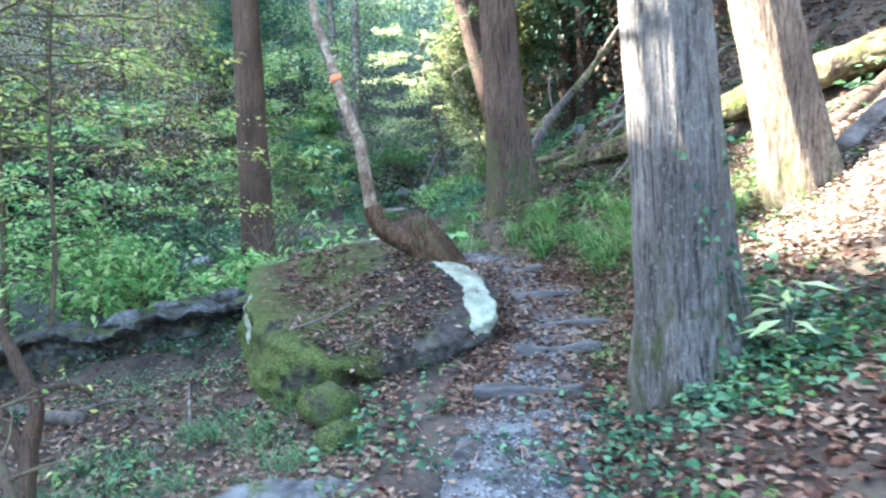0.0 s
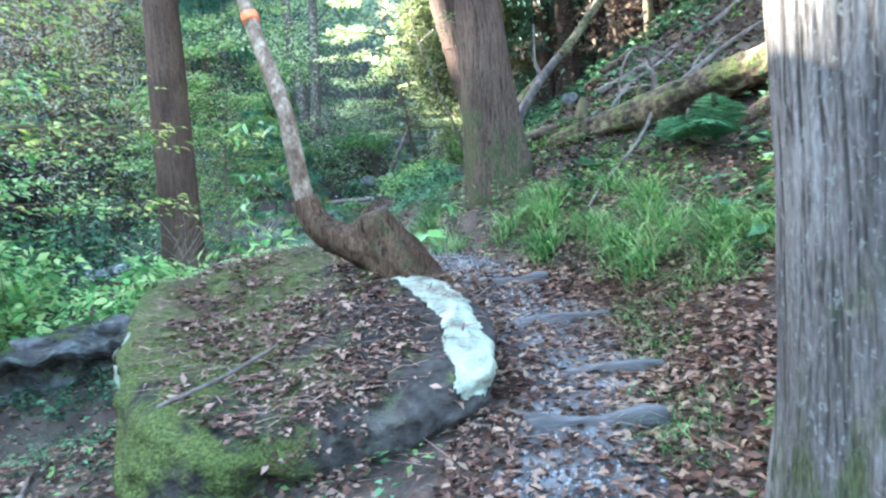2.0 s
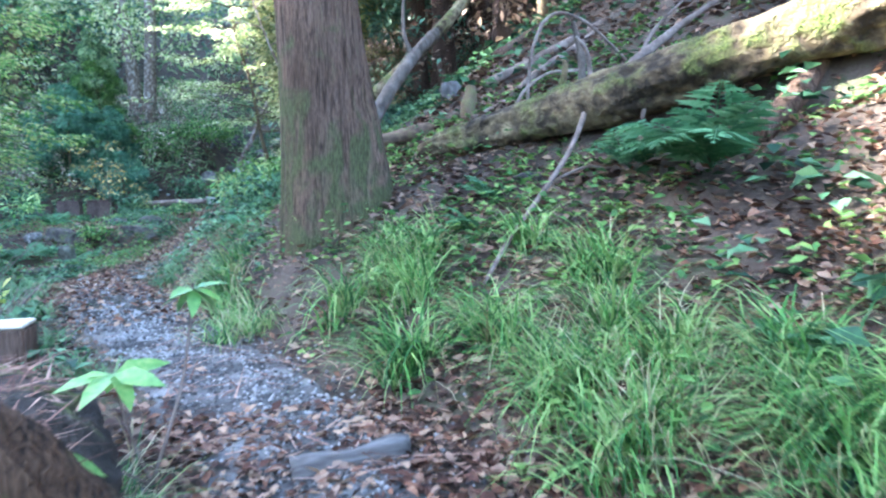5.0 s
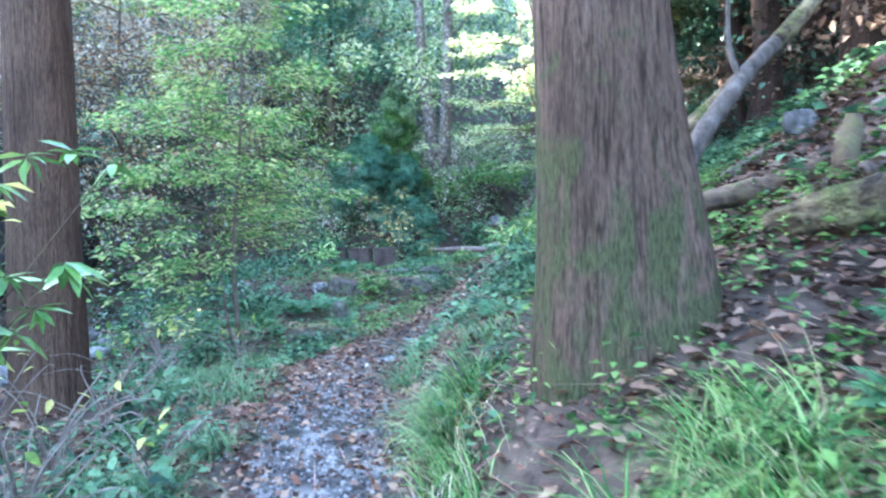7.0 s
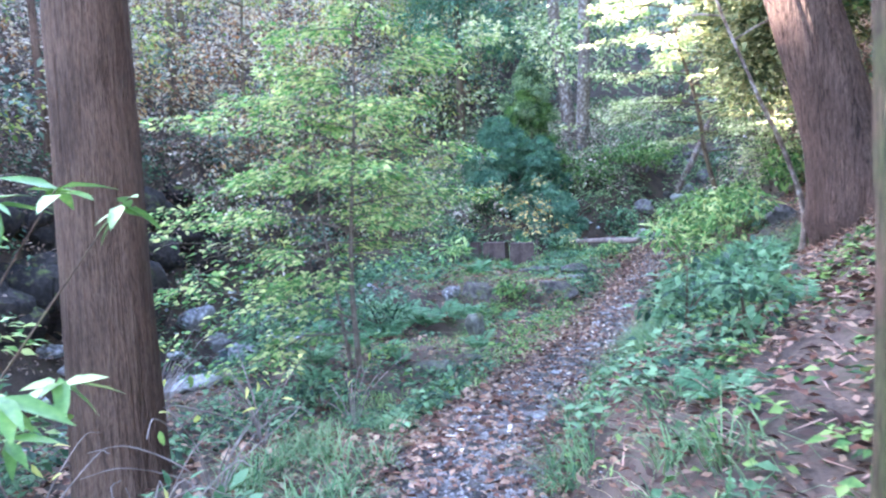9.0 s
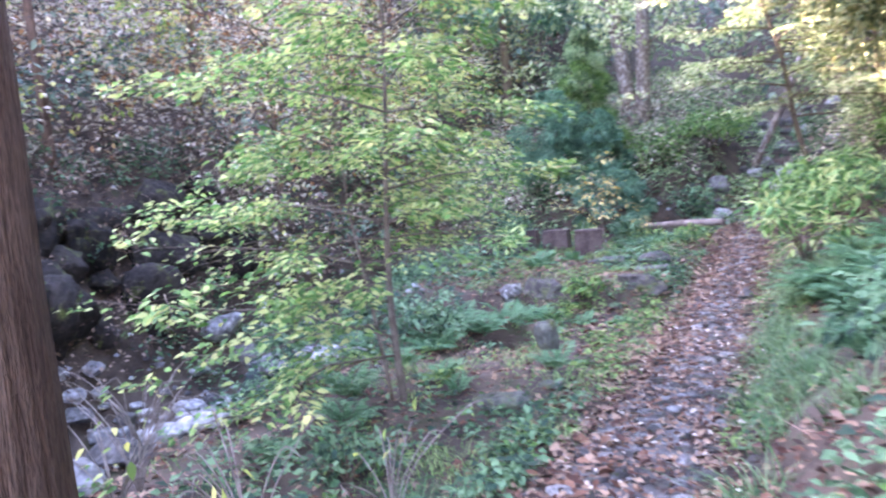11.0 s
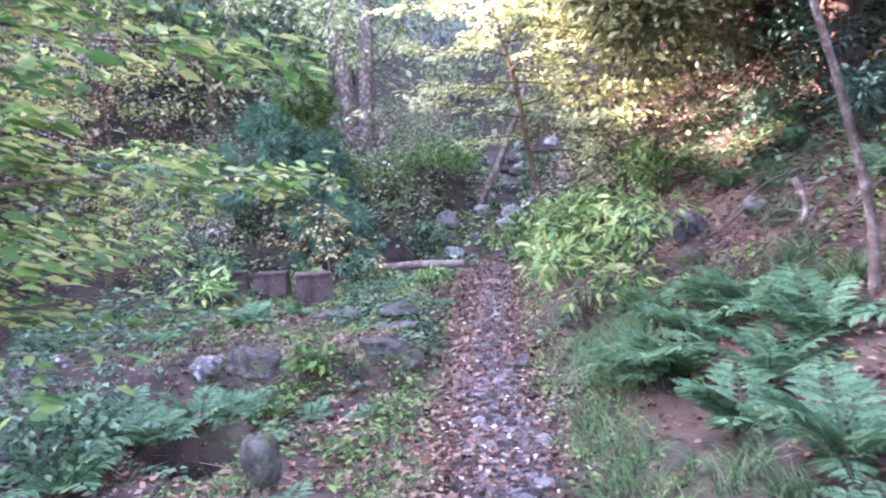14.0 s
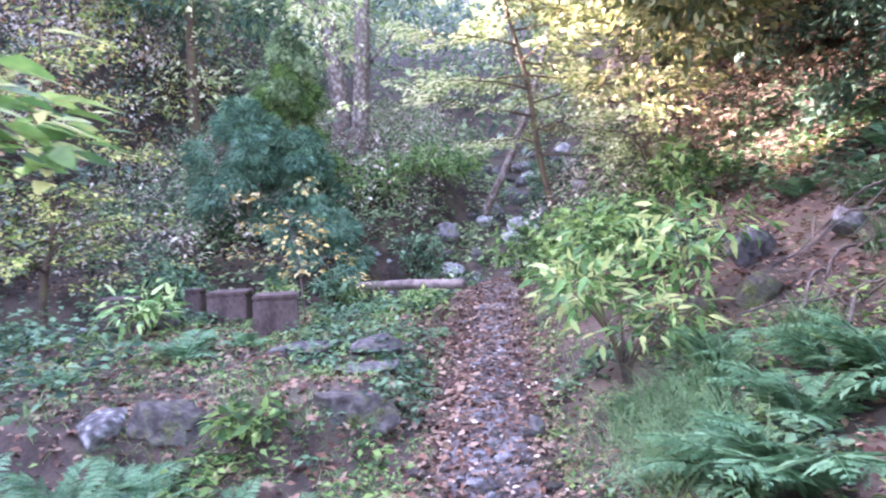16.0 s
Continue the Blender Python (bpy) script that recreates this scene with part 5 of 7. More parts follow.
leafy_tree("maple_tree", "yellow-leaved tree on the sunny bank", foot(2.0, 25.5), [(0, 0, 0), (-0.3, 0, 1.0), (-0.35, 0.1, 2.4), (-0.2, 0.2, 4.0), (-0.3, 0.2, 5.5)], 0.06, (22, 2.3, 1.2), LEAF_OLIVE, BARK_DARK, 0.10, 30, 6, (0, 0), 0.2, 8, 0.7, low=0.2, spread_to=(0.25, 1.0))
leafy_tree("maple_tree", "yellow-green tree leaning out from the bank", foot(3.0, 28.0), [(0, 0, 0), (-0.1, 0, 1.5), (-0.5, 0.1, 3.0), (-0.8, 0.2, 5.0)], 0.06, (20, 2.6, 1.2), LEAF_OLIVE, BARK_DARK, 0.11, 30, 16, (0, 0), 0.2, 8, 0.8, low=0.3, spread_to=(0.25, 1.0))
LEAF_GOLD = material("golden_leaf", [(0.34, 0.25, 0.06), (0.52, 0.36, 0.09), (0.62, 0.48, 0.15), (0.66, 0.58, 0.26)], 2, 0.6, 0, island=0.8, thin=0.45)
leafy_tree("sapling", "thin sapling with yellow autumn leaves by the seats", foot(-3.25, 23.9), [(0, 0, 0), (-0.05, 0, 0.6), (-0.12, 0.05, 1.1), (-0.4, 0.05, 1.75)], 0.014, (14, 0.75, 0.35), LEAF_GOLD, TWIG, 0.105, 5, 7, (0, 0), 0.3, 4, 0.35, low=0.25, spread_to=(0.2, 1.0), wide=0.46)
leafy_tree("yellow_tree", "spindly tree with yellow leaves by the lower creek", foot(-4.3, 7.6), [(0, 0, 0), (0.2, 0, 1.2), (0.3, -0.1, 2.6), (0.5, -0.2, 4.2)], 0.035, (16, 2.3, 1.4), LEAF_YEL, BARK_DARK, 0.085, 18, 8, (0, 0), 0.15, 7, 0.7, low=0.5, spread_to=(0.3, 1.0), rise=0.1)
leafy_tree("bare_shrub", "bent brown shrub stems beside the lower slope", foot(-2.35, 3.7), [(0, 0, 0), (0.05, 0.0, 0.4), (-0.08, 0.05, 0.75), (-0.15, 0.1, 1.1)], 0.04, (5, 0.8, 0.5), LEAF_YEL, BARK_DARK, 0.05, 6, 9, (0, 0), 0.3, 3, 0.3, "shrub", low=0.4)
leafy_tree("understory_tree", "slim tree with yellow-green leaves across the creek", foot(-7.2, 24.5), [(0, 0, 0), (0.05, 0, 1.5), (0.25, 0, 2.6), (0.2, 0, 5.2)], 0.07, (20, 1.9, 1.0), LEAF_YEL, BARK_DARK, 0.10, 18, 12, (0, 0), 0.2, 7, 0.7, low=0.35, spread_to=(0.3, 1.0))
leafy_tree("understory_tree", "slim grey tree on the far slope", foot(-9.5, 22.0), [(0, 0, 0), (0.1, 0, 2), (0.1, 0, 4), (0.3, 0, 7)], 0.08, (20, 2.2, 1.0), LEAF_RUST, BARK_DARK, 0.12, 12, 13, (0, 0), 0.3, 7, 0.7, low=0.35, spread_to=(0.3, 1.0))
leafy_tree("thin_tree", "thin crooked leaning tree on the bank", foot(1.28, 16.9), [(0, 0, 0), (0.05, 0.1, 0.5), (-0.15, 0.0, 1.2), (-0.45, -0.2, 1.9), (-0.9, -0.4, 3.2), (-1.1, -0.5, 5)], 0.036, (8, 1.5, 0.9), LEAF_MID, BARK_PALE, 0.08, 14, 14, (0, 0), 0.2, 4, 0.5, low=0.7, spread_to=(0.4, 1))

for k, (x, y, tall) in enumerate([(-5.0, 10.6, 3.0), (-6.4, 9.2, 2.7), (-4.7, 8.7, 2.0), (-7.6, 11.5, 3.4)]):
    leafy_tree("understory_tree", "lush green leafy understory tree by the creek", foot(x, y), [(0, 0, 0), (0.1, 0, tall * 0.4), (0.0, 0.1, tall * 0.75), (0.15, 0.1, tall)], 0.03, (17, 1.4, 0.6), LEAF_LUSH, BARK_DARK, 0.12, 14, 150 + k, (0, 0), 0.2, 6, 0.5, low=0.2, spread_to=(0.25, 1.0), group="creekside trees")

leafy_tree("yellow_tree", "creekside tree with flat sprays of yellow leaves", foot(-5.2, 8.4), [(0, 0, 0), (0.1, 0, 1.6), (0.2, -0.1, 3.0), (0.3, -0.1, 4.6)], 0.05, (12, 2.3, 1.2), LEAF_YEL, BARK_DARK, 0.11, 13, 171, (0.35, -0.1), 0.12, 6, 0.6, low=0.62, spread_to=(0.3, 1.0), rise=0.1)

# Out of view: this crown is added to dapple the front cedar's sunlight.
leafy_tree("maple_tree", "unseen tall tree added to shade the grey cedar", foot(-5.4, 5.0), [(0, 0, 0), (0.1, 0, 2.5), (0.3, 0.1, 5.0), (0.5, 0.2, 9.6)], 0.10, (22, 2.0, 1.1), LEAF_MID, BARK, 0.13, 22, 181, (0.1, 0), 0.3, 7, 0.7, low=0.62, spread_to=(0.2, 1.0))

# far twin trunks
twin = thing("twin_tree", "pale twin-trunked tree at the valley head", "tree", at=foot(-4.05, 33.0, 0.2))
part("trunk", tri_quads(*tube(curve([(0, 0, 0), (-0.15, 0, 2), (-0.45, 0, 5), (-0.6, 0, 12)], 30), np.linspace(0.27, 0.16, 30), 16, 0.08, 2)), BARK_PALE, twin)
part("trunk", tri_quads(*tube(curve([(0.35, -0.2, 0), (0.5, -0.2, 2), (0.62, -0.2, 5), (0.8, -0.2, 12)], 30), np.linspace(0.25, 0.15, 30), 16, 0.08, 3)), BARK_PALE, twin)
for k in range(7):
    a = np.array([(-0.5 if k % 2 else 0.65), 0, 2.5 + k * 1.2])
    part("limb", tri_quads(*tube(curve([a, a + [0.6 * (-1) ** k, -0.1, 0.6], a + [1.1 * (-1) ** k, -0.2, 1.5]], 10), np.linspace(0.05, 0.015, 10), 6)), BARK_PALE, twin)
stick("dead_tree", "thin pale trunk leaning over at valley head", [(-0.6, 31, 2.3), (0.1, 31.2, 3.7), (0.7, 31.4, 5.2), (1.2, 31.6, 7)], [0.10, 0.09, 0.08, 0.06], BARK_PALE, 12, 15, 0.1, "log")


LEAF_CONIFER = material("blue_green_needle", [(0.028, 0.10, 0.062), (0.055, 0.17, 0.10), (0.10, 0.245, 0.14), (0.17, 0.32, 0.19)], 2, 0.6, 0, island=0.7, thin=0.2)


def conifer(label, x, y, tall, reach, seed, count=9000, leaf=0.1, mat=None, round_top=False, lumps=44, low=0.08):
    """A conifer: short boughs that end in drooping, feathery clumps of needles."""
    r8 = np.random.default_rng(seed)
    tree = thing("conifer_tree", label, "tree", at=foot(x, y, 0.1))
    part("trunk", tri_quads(*tube(curve([(0, 0, 0), (0.05, 0, tall / 2), (0, 0, tall)], 20), np.linspace(0.03 * tall / 2, 0.02, 20), 10, 0.1, seed)), BARK_DARK, tree)
    h = low + (1 - low) * (np.arange(lumps) + r8.uniform(0, 1, lumps)) / lumps
    az = np.arange(lumps) * 2.4 + r8.normal(0, 0.3, lumps)
    girth = np.sqrt(np.maximum(1 - (1.9 * h - 0.85) ** 2, 0.05)) if round_top else 1.05 - h
    out = reach * girth * r8.uniform(0.4, 1.2, lumps)
    tip = np.stack([np.cos(az) * out, np.sin(az) * out, h * tall - 0.15 * out], -1)
    for k in range(0, lumps, 3):
        part("bough", tri_quads(*tube(curve([(0, 0, tip[k, 2] + 0.1), tip[k] * [0.5, 0.5, 1] + [0, 0, 0.06], tip[k]], 8), np.linspace(0.012, 0.004, 8), 5)), BARK_DARK, tree)
    c = r8.integers(0, lumps, count)
    dirs = r8.normal(0, 1, (count, 3))
    dirs /= np.linalg.norm(dirs, axis=1)[:, None]
    rad = reach * 0.32 * (0.6 + 0.6 * girth[c]) * r8.uniform(0.1, 1.0, count) ** 0.6
    at = tip[c] + dirs * rad[:, None] * [1, 1, 0.7]
    way = dirs + np.stack([np.cos(az[c]), np.sin(az[c]), np.full(count, -0.5)], -1) * 0.7 + r8.normal(0, 0.25, (count, 3))
    part("crown", leaves(at, way, leaf * r8.uniform(0.6, 1.5, count), 0.18, r=r8, simple=True), mat or LEAF_CONIFER, tree)


conifer("dark blue-green young conifer behind the seats", -5.25, 28.2, 2.7, 0.85, 41, 15000, 0.12, round_top=True, lumps=26)
conifer("dusky green conifer in front of the twin trunks", -4.25, 28.4, 2.0, 0.75, 47, 11000, 0.12, round_top=True, lumps=22)
conifer("light green conifer behind the dark young one", -4.6, 29.3, 3.1, 0.7, 46, 11000, 0.12, LEAF_MID, round_top=True, lumps=26)
conifer("small dark conifer beside the creek", -3.7, 27.4, 1.7, 0.75, 42, 9000, 0.11, round_top=True, lumps=20)
conifer("tall dark conifer with drooping boughs on the far slope", -8.2, 33.5, 12, 2.6, 43, 20000, 0.2, lumps=60, low=0.35)
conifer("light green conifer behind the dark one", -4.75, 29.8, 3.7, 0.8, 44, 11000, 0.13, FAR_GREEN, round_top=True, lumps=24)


def shrub(label, x, y, size, count, leaf, mat, seed, squash=0.75, lift=0.5, stems=6, wide=0.45, group="", lumps=14, category="shrub"):
    """A leafy shrub: stems from one foot, leaves in lumps."""
    r8 = np.random.default_rng(seed)
    sh = thing("shrub", label, category, group, at=foot(x, y, 0.03))
    tips = r8.normal(0, 1, (lumps, 3))
    tips /= np.linalg.norm(tips, axis=1)[:, None]
    tips = tips * size * r8.uniform(0.45, 0.9, (lumps, 1)) * [1, 1, squash] + [0, 0, size * (lift + squash * 0.5)]
    for k in range(stems):
        e = tips[k % lumps]
        part("stem", tri_quads(*tube(curve([(0, 0, 0), e * [0.25, 0.25, 0.5], e], 12), np.linspace(0.012 + 0.01 * size, 0.003, 12), 6)), BARK_DARK, sh)
    part("foliage", bush_mass(tips, size * 0.42, count, leaf, r8, squash, wide, fine=count < 600), mat, sh)
    return sh


shrub("light green large-leaved shrub beside the path", 0.05, 19.7, 0.72, 520, 0.14, LEAF_LIME, 51, 0.7, 0.7, 9, 0.33)
shrub("light green large-leaved shrub on the bank", 0.75, 20.4, 0.6, 330, 0.14, LEAF_LIME, 52, 0.7, 0.7, 7, 0.33)
shrub("bright green shrub along the path's far bank", 0.25, 22.0, 0.7, 700, 0.13, LEAF_MID, 53, 0.7, 0.5)
# Its pale leaf colour carries the brightness of the sun spot.
leafy_tree("sunlit_shrub", "pale leafy shrub catching the sun on the bank", foot(1.75, 24.75), [(0, 0, 0), (-0.1, 0, 0.4), (-0.25, 0, 0.9), (-0.5, 0, 1.5)], 0.02, (14, 0.9, 0.5), LEAF_PALE, BARK_DARK, 0.1, 12, 191, (-0.2, 0), 0.3, 5, 0.35, "shrub", low=0.15, spread_to=(0.3, 1.0), rise=0.6)
shrub("green shrub on the sunny bank", 1.9, 23.6, 0.6, 400, 0.14, LEAF_MID, 54, 0.7, 0.5)
shrub("bright green low shrub at the valley head", -1.6, 31.0, 1.2, 1500, 0.13, LEAF_MID, 55, 0.4, 0.3)
shrub("green shrub in front of the log", -2.9, 23.9, 0.42, 500, 0.10, LEAF_BLUE, 56, 0.6, 0.4)
shrub("bright green drooping plant between the seats", -4.75, 22.4, 0.36, 190, 0.18, LEAF_LUSH, 57, 0.7, 0.6, 4, 0.3)
for k, (x, y, s) in enumerate([(-2.6, 24.3, 0.34), (-2.15, 24.75, 0.3), (-3.75, 24.4, 0.36), (-1.7, 23.7, 0.26), (-4.4, 24.6, 0.4)]):
    shrub("pale green leafy plant at the terrace's back edge", x, y, s, 260, 0.09, LEAF_LIME, 570 + k, 0.6, 0.4, 4, 0.45, "terrace plants", 10)
shrub("bright green plant over the edging stones", -2.55, 19.15, 0.24, 150, 0.11, LEAF_MID, 58, 0.7, 0.5, 4, 0.5)
for k, (x, y, s) in enumerate([(3.6, 21.6, 0.7), (4.3, 23.4, 0.8), (3.4, 23.2, 0.5), (5.0, 24.8, 0.9), (4.4, 26.4, 0.8), (5.6, 27.0, 0.9), (3.2, 20.0, 0.5), (5.4, 22.4, 0.8)]):
    shrub("dark evergreen shrub on the shaded upper bank", x, y, s, 700, 0.12, LEAF_DARK, 560 + k, 0.75, 0.4, 5, 0.4, "bank evergreens", 12)
k = 0
r8 = np.random.default_rng(900)
SHRUBS_BOULDER = [(-0.75, 7.95, 0.3, 2, 0.1, 260), (-1.3, 8.5, 0.45, 2, 0.11, 380), (-0.95, 9.3, 0.25, 1, 0.08, 200), (-3.3, 8.9, 0.7, 2, 0.13, 420), (-4.1, 8.3, 0.8, 2, 0.13, 480), (-2.4, 8.8, 0.5, 2, 0.12, 300), (-3.6, 8.6, 0.8, 2, 0.11, 900), (-4.6, 9.6, 0.9, 2, 0.11, 1100), (-5.6, 8.4, 0.9, 2, 0.11, 1100), (-4.2, 11.2, 0.8, 1, 0.1, 1000)]
SHRUBS_CREEK = [(-5.4, 11.6, 0.9, 0, 0.11, 1200), (-2.4, 9.3, 0.55, 2, 0.11, 500), (-6.3, 6.6, 0.9, 0, 0.1, 1200), (-2.7, 13.4, 0.28, 1, 0.06, 420), (-4.6, 15.6, 0.6, 1, 0.09, 800), (-4.2, 17.6, 0.5, 1, 0.09, 600), (-5.2, 18.2, 0.45, 1, 0.09, 500)]
SHRUBS_TERRACE = [(-5.9, 20.4, 0.3, 1, 0.1, 250), (-6.2, 22.0, 0.6, 1, 0.1, 700), (-5.4, 24.4, 0.6, 1, 0.11, 600), (-6.4, 26.0, 0.9, 1, 0.12, 900), (-1.0, 27.0, 0.6, 1, 0.11, 700), (-2.0, 28.2, 0.7, 1, 0.12, 800), (0.8, 29.0, 0.9, 1, 0.13, 900), (1.2, 21.8, 0.5, 1, 0.1, 500), (-3.0, 29.5, 0.8, 0, 0.12, 900), (-0.2, 25.2, 0.6, 0, 0.11, 700)]
SHRUBS_HEAD = [(0.6, 24.0, 0.7, 0, 0.12, 700), (0.55, 12.6, 0.35, 1, 0.08, 350), (0.2, 13.8, 0.4, 1, 0.08, 400), (0.7, 14.8, 0.4, 1, 0.08, 400), (0.9, 22.8, 0.6, 0, 0.12, 600), (-7.5, 9.5, 1.1, 1, 0.12, 1200), (-1.6, 10.6, 0.3, 1, 0.08, 220), (-4.8, 6.2, 0.6, 1, 0.09, 700)]
for x, y, s, mt, lf, nn in SHRUBS_BOULDER + SHRUBS_CREEK + SHRUBS_TERRACE + SHRUBS_HEAD:
    k += 1
    shrub("dense green undergrowth shrub beside the trail", x, y, s, nn, lf, (LEAF_MID, LEAF_BLUE, LEAF_LUSH)[mt], 600 + k, 0.7, 0.35, 5, 0.5, "undergrowth shrubs", 12)

stick("forked_stem", "crooked brown forked stem standing by the creek", [(-2.66, 4.4, -0.5), (-2.62, 4.4, 0.0), (-2.54, 4.4, 0.32), (-2.64, 4.42, 0.55), (-2.78, 4.45, 0.85), (-2.95, 4.5, 1.1)], [0.058, 0.054, 0.048, 0.042, 0.03, 0.016], BARK_WARM, 16, 61, 0.4, "shrub", forks=[([(-2.62, 4.4, 0.0), (-2.78, 4.42, 0.3), (-2.84, 4.45, 0.6)], 0.05), ([(-2.56, 4.42, 0.38), (-2.4, 4.5, 0.42), (-2.26, 4.55, 0.34)], 0.03)])

# evergreen shrub with whorled leaves below the path
ever = thing("evergreen_shrub", "evergreen shrub with whorls of long glossy leaves", "shrub", at=(0, 0, 0))
EVER = material("glossy_leaf", [(0.03, 0.10, 0.026), (0.065, 0.18, 0.042), (0.125, 0.27, 0.062), (0.26, 0.36, 0.11)], 2, 0.4, 0, island=0.9, thin=0.25, spec=0.5)
root_at = np.array([-2.75, 9.15, float(height(-2.75, 9.15)) - 0.03])
for k, tip in enumerate([(-1.74, 9.75, 2.20), (-1.65, 9.85, 2.33), (-1.52, 10.0, 2.37), (-1.39, 10.12, 2.31), (-1.50, 9.93, 1.78), (-1.70, 9.73, 1.77), (-1.69, 9.63, 1.46), (-1.60, 9.81, 1.63), (-1.49, 9.5, 1.8), (-1.2, 9.5, 1.85), (-1.44, 9.5, 1.57), (-1.62, 9.4, 1.3), (-1.75, 9.45, 1.1), (-1.6, 9.35, 1.0)]):
    tip = np.array(tip)
    midp = root_at * 0.4 + tip * 0.6 + [-0.1, 0.05, -0.12]
    twig = part("stem", tri_quads(*tube(curve([root_at, midp, tip], 14), np.linspace(0.009, 0.003, 14), 6, 0.1, k)), BARK_DARK, ever)
    c = 8
    az = np.arange(c) * 2 * np.pi / c + k + r8.normal(0, 0.3, c)
    for a in az:
        part("leaf", leaves(tip[None] - [0, 0, r8.uniform(0, 0.03)], np.array([[np.cos(a), np.sin(a), r8.uniform(-1.0, 0.35)]]), r8.uniform(0.12, 0.2), 0.31, r=r8, fine=True), EVER, twig)
plant = thing("leafy_plant", "small broad-leaved plant beside the path", "plant", at=(0, 0, 0))
pr, tip = np.array([0.22, 7.45, 0.75]), np.array([0.36, 7.62, 1.38])
part("stem", tri_quads(*tube(curve([pr, (pr + tip) / 2 + [0.03, 0, 0], tip], 10), np.linspace(0.007, 0.004, 10), 6)), TWIG, plant)
az = np.arange(9) * 2.4
for a, rise_ in zip(az, np.linspace(-0.9, 0.2, 9)):
    part("leaf", leaves(tip[None] - [0, 0, 0.02], np.array([[np.cos(a), np.sin(a), rise_]]), 0.13, 0.42, r=r8, fine=True), EVER, plant)
for tip, size, c in (((0.16, 7.30, 1.16), 0.17, 7), ((0.02, 7.15, 0.98), 0.16, 6)):
    tip = np.array(tip)
    twig = part("stem", tri_quads(*tube(curve([pr, (pr + tip) / 2 + [-0.02, 0, 0.03], tip], 10), np.linspace(0.006, 0.003, 10), 6)), TWIG, plant)
    for q in range(c):
        a = q * 2.4 + size * 20
        part("leaf", leaves(tip[None], np.array([[np.cos(a), np.sin(a), r8.uniform(-0.5, 0.2)]]), size, 0.42, r=r8, fine=True), EVER, twig)
# striped dwarf bamboo by the front cedar
sasa = thing("dwarf_bamboo", "dwarf bamboo with pale-edged long leaves", "plant", at=foot(1.75, 3.6, 0.02))
az = np.arange(22) * 2.4
tipz = r8.uniform(0.08, 0.4, 22)
for a, h in zip(az, tipz):
    part("leaf", leaves(np.array([[0.04 * np.cos(a), 0.04 * np.sin(a), h]]), np.array([[np.cos(a), np.sin(a), r8.uniform(-0.3, 0.5)]]), r8.uniform(0.16, 0.28), 0.2, r=r8), LEAF_PALE, sasa)
for a in range(4):
    part("stem", tri_quads(*tube(curve([(0, 0, 0), (0.03 * a - 0.05, 0.02, 0.2), (0.05 * a - 0.08, 0.04, 0.38)], 8), 0.004, 5)), TWIG, sasa)


# dry stalks beside the dark cedar
for k, (x, y, tall, c) in enumerate([(-2.45, 12.25, 0.75, 11), (-2.15, 12.95, 0.6, 8), (-2.0, 11.2, 0.6, 9), (-1.7, 10.4, 0.5, 7), (-2.6, 10.6, 0.7, 8), (-4.3, 13.3, 0.8, 14), (-4.9, 13.9, 0.7, 12), (-3.8, 12.7, 0.6, 10), (-1.45, 9.5, 0.55, 14), (-1.1, 9.05, 0.45, 12), (-0.95, 9.7, 0.4, 10), (-1.7, 10.0, 0.55, 13)]):
    r8 = np.random.default_rng(2200 + k)
    dry = thing("dry_shrub", "leafless dry shrub with pale crossing twigs", "shrub", "dry shrubs", at=foot(x, y, 0.02))
    for q in range(c):
        az, h = r8.uniform(0, 6.3), tall * r8.uniform(0.6, 1.1)
        out = tall * r8.uniform(0.2, 0.8)
        e = np.array([np.cos(az) * out, np.sin(az) * out, h])
        part("twig", tri_quads(*tube(curve([(0, 0, 0), e * [0.3, 0.3, 0.55], e, e * [1.3, 1.3, 0.95] + r8.normal(0, 0.05, 3)], 12), np.linspace(0.0055, 0.002, 12), 5, 0.2, q)), STALK, dry)
    tips = r8.normal(0, 0.3 * tall, (5, 3)) * [1, 1, 0.4] + [0, 0, tall * 0.85]
    part("foliage", leaves(tips, r8.normal(0, 1, (5, 3)) * [1, 1, 0.5] - [0, 0, 0.6], 0.08, 0.5, r=r8, fine=True), LEAF_YEL, dry)

# ivy climbing the front cedar
r8 = np.random.default_rng(2300)
ivy = thing("ivy", "small-leaved ivy climbing the grey cedar's foot", "ivy", at=foot(1.40, 4.02, 0))
for q in range(4):
    a0 = -1.55 + 0.35 * q
    hz = np.linspace(0, r8.uniform(0.7, 1.4), 14)
    ang = a0 + 0.25 * np.sin(hz * 3 + q)
    rad = 0.30 + 0.10 * np.exp(-hz / 0.35)
    vine = np.stack([-0.062 * hz + rad * np.cos(ang), rad * np.sin(ang), hz], -1)
    part("vine", tri_quads(*tube(vine, 0.004, 5)), BARK_DARK, ivy)
    c = 26
    s = 13 * r8.uniform(0, 1, c) ** 1.6
    at = np.stack([np.interp(s, np.arange(14), vine[:, w]) for w in range(3)], -1) + r8.normal(0, 0.03, (c, 3))
    outw = at * [1, 1, 0] / (np.linalg.norm(at[:, :2], axis=1)[:, None] + 1e-9)
    part("foliage", leaves(at + outw * 0.015, r8.normal(0, 1, (c, 3)) * 0.5 + [0, 0, -0.5] + outw * 0.3, r8.uniform(0.035, 0.06, c), 0.8, 0.2, outw + r8.normal(0, 0.3, (c, 3)), r=r8, fine=True), LEAF_BLUE, ivy)


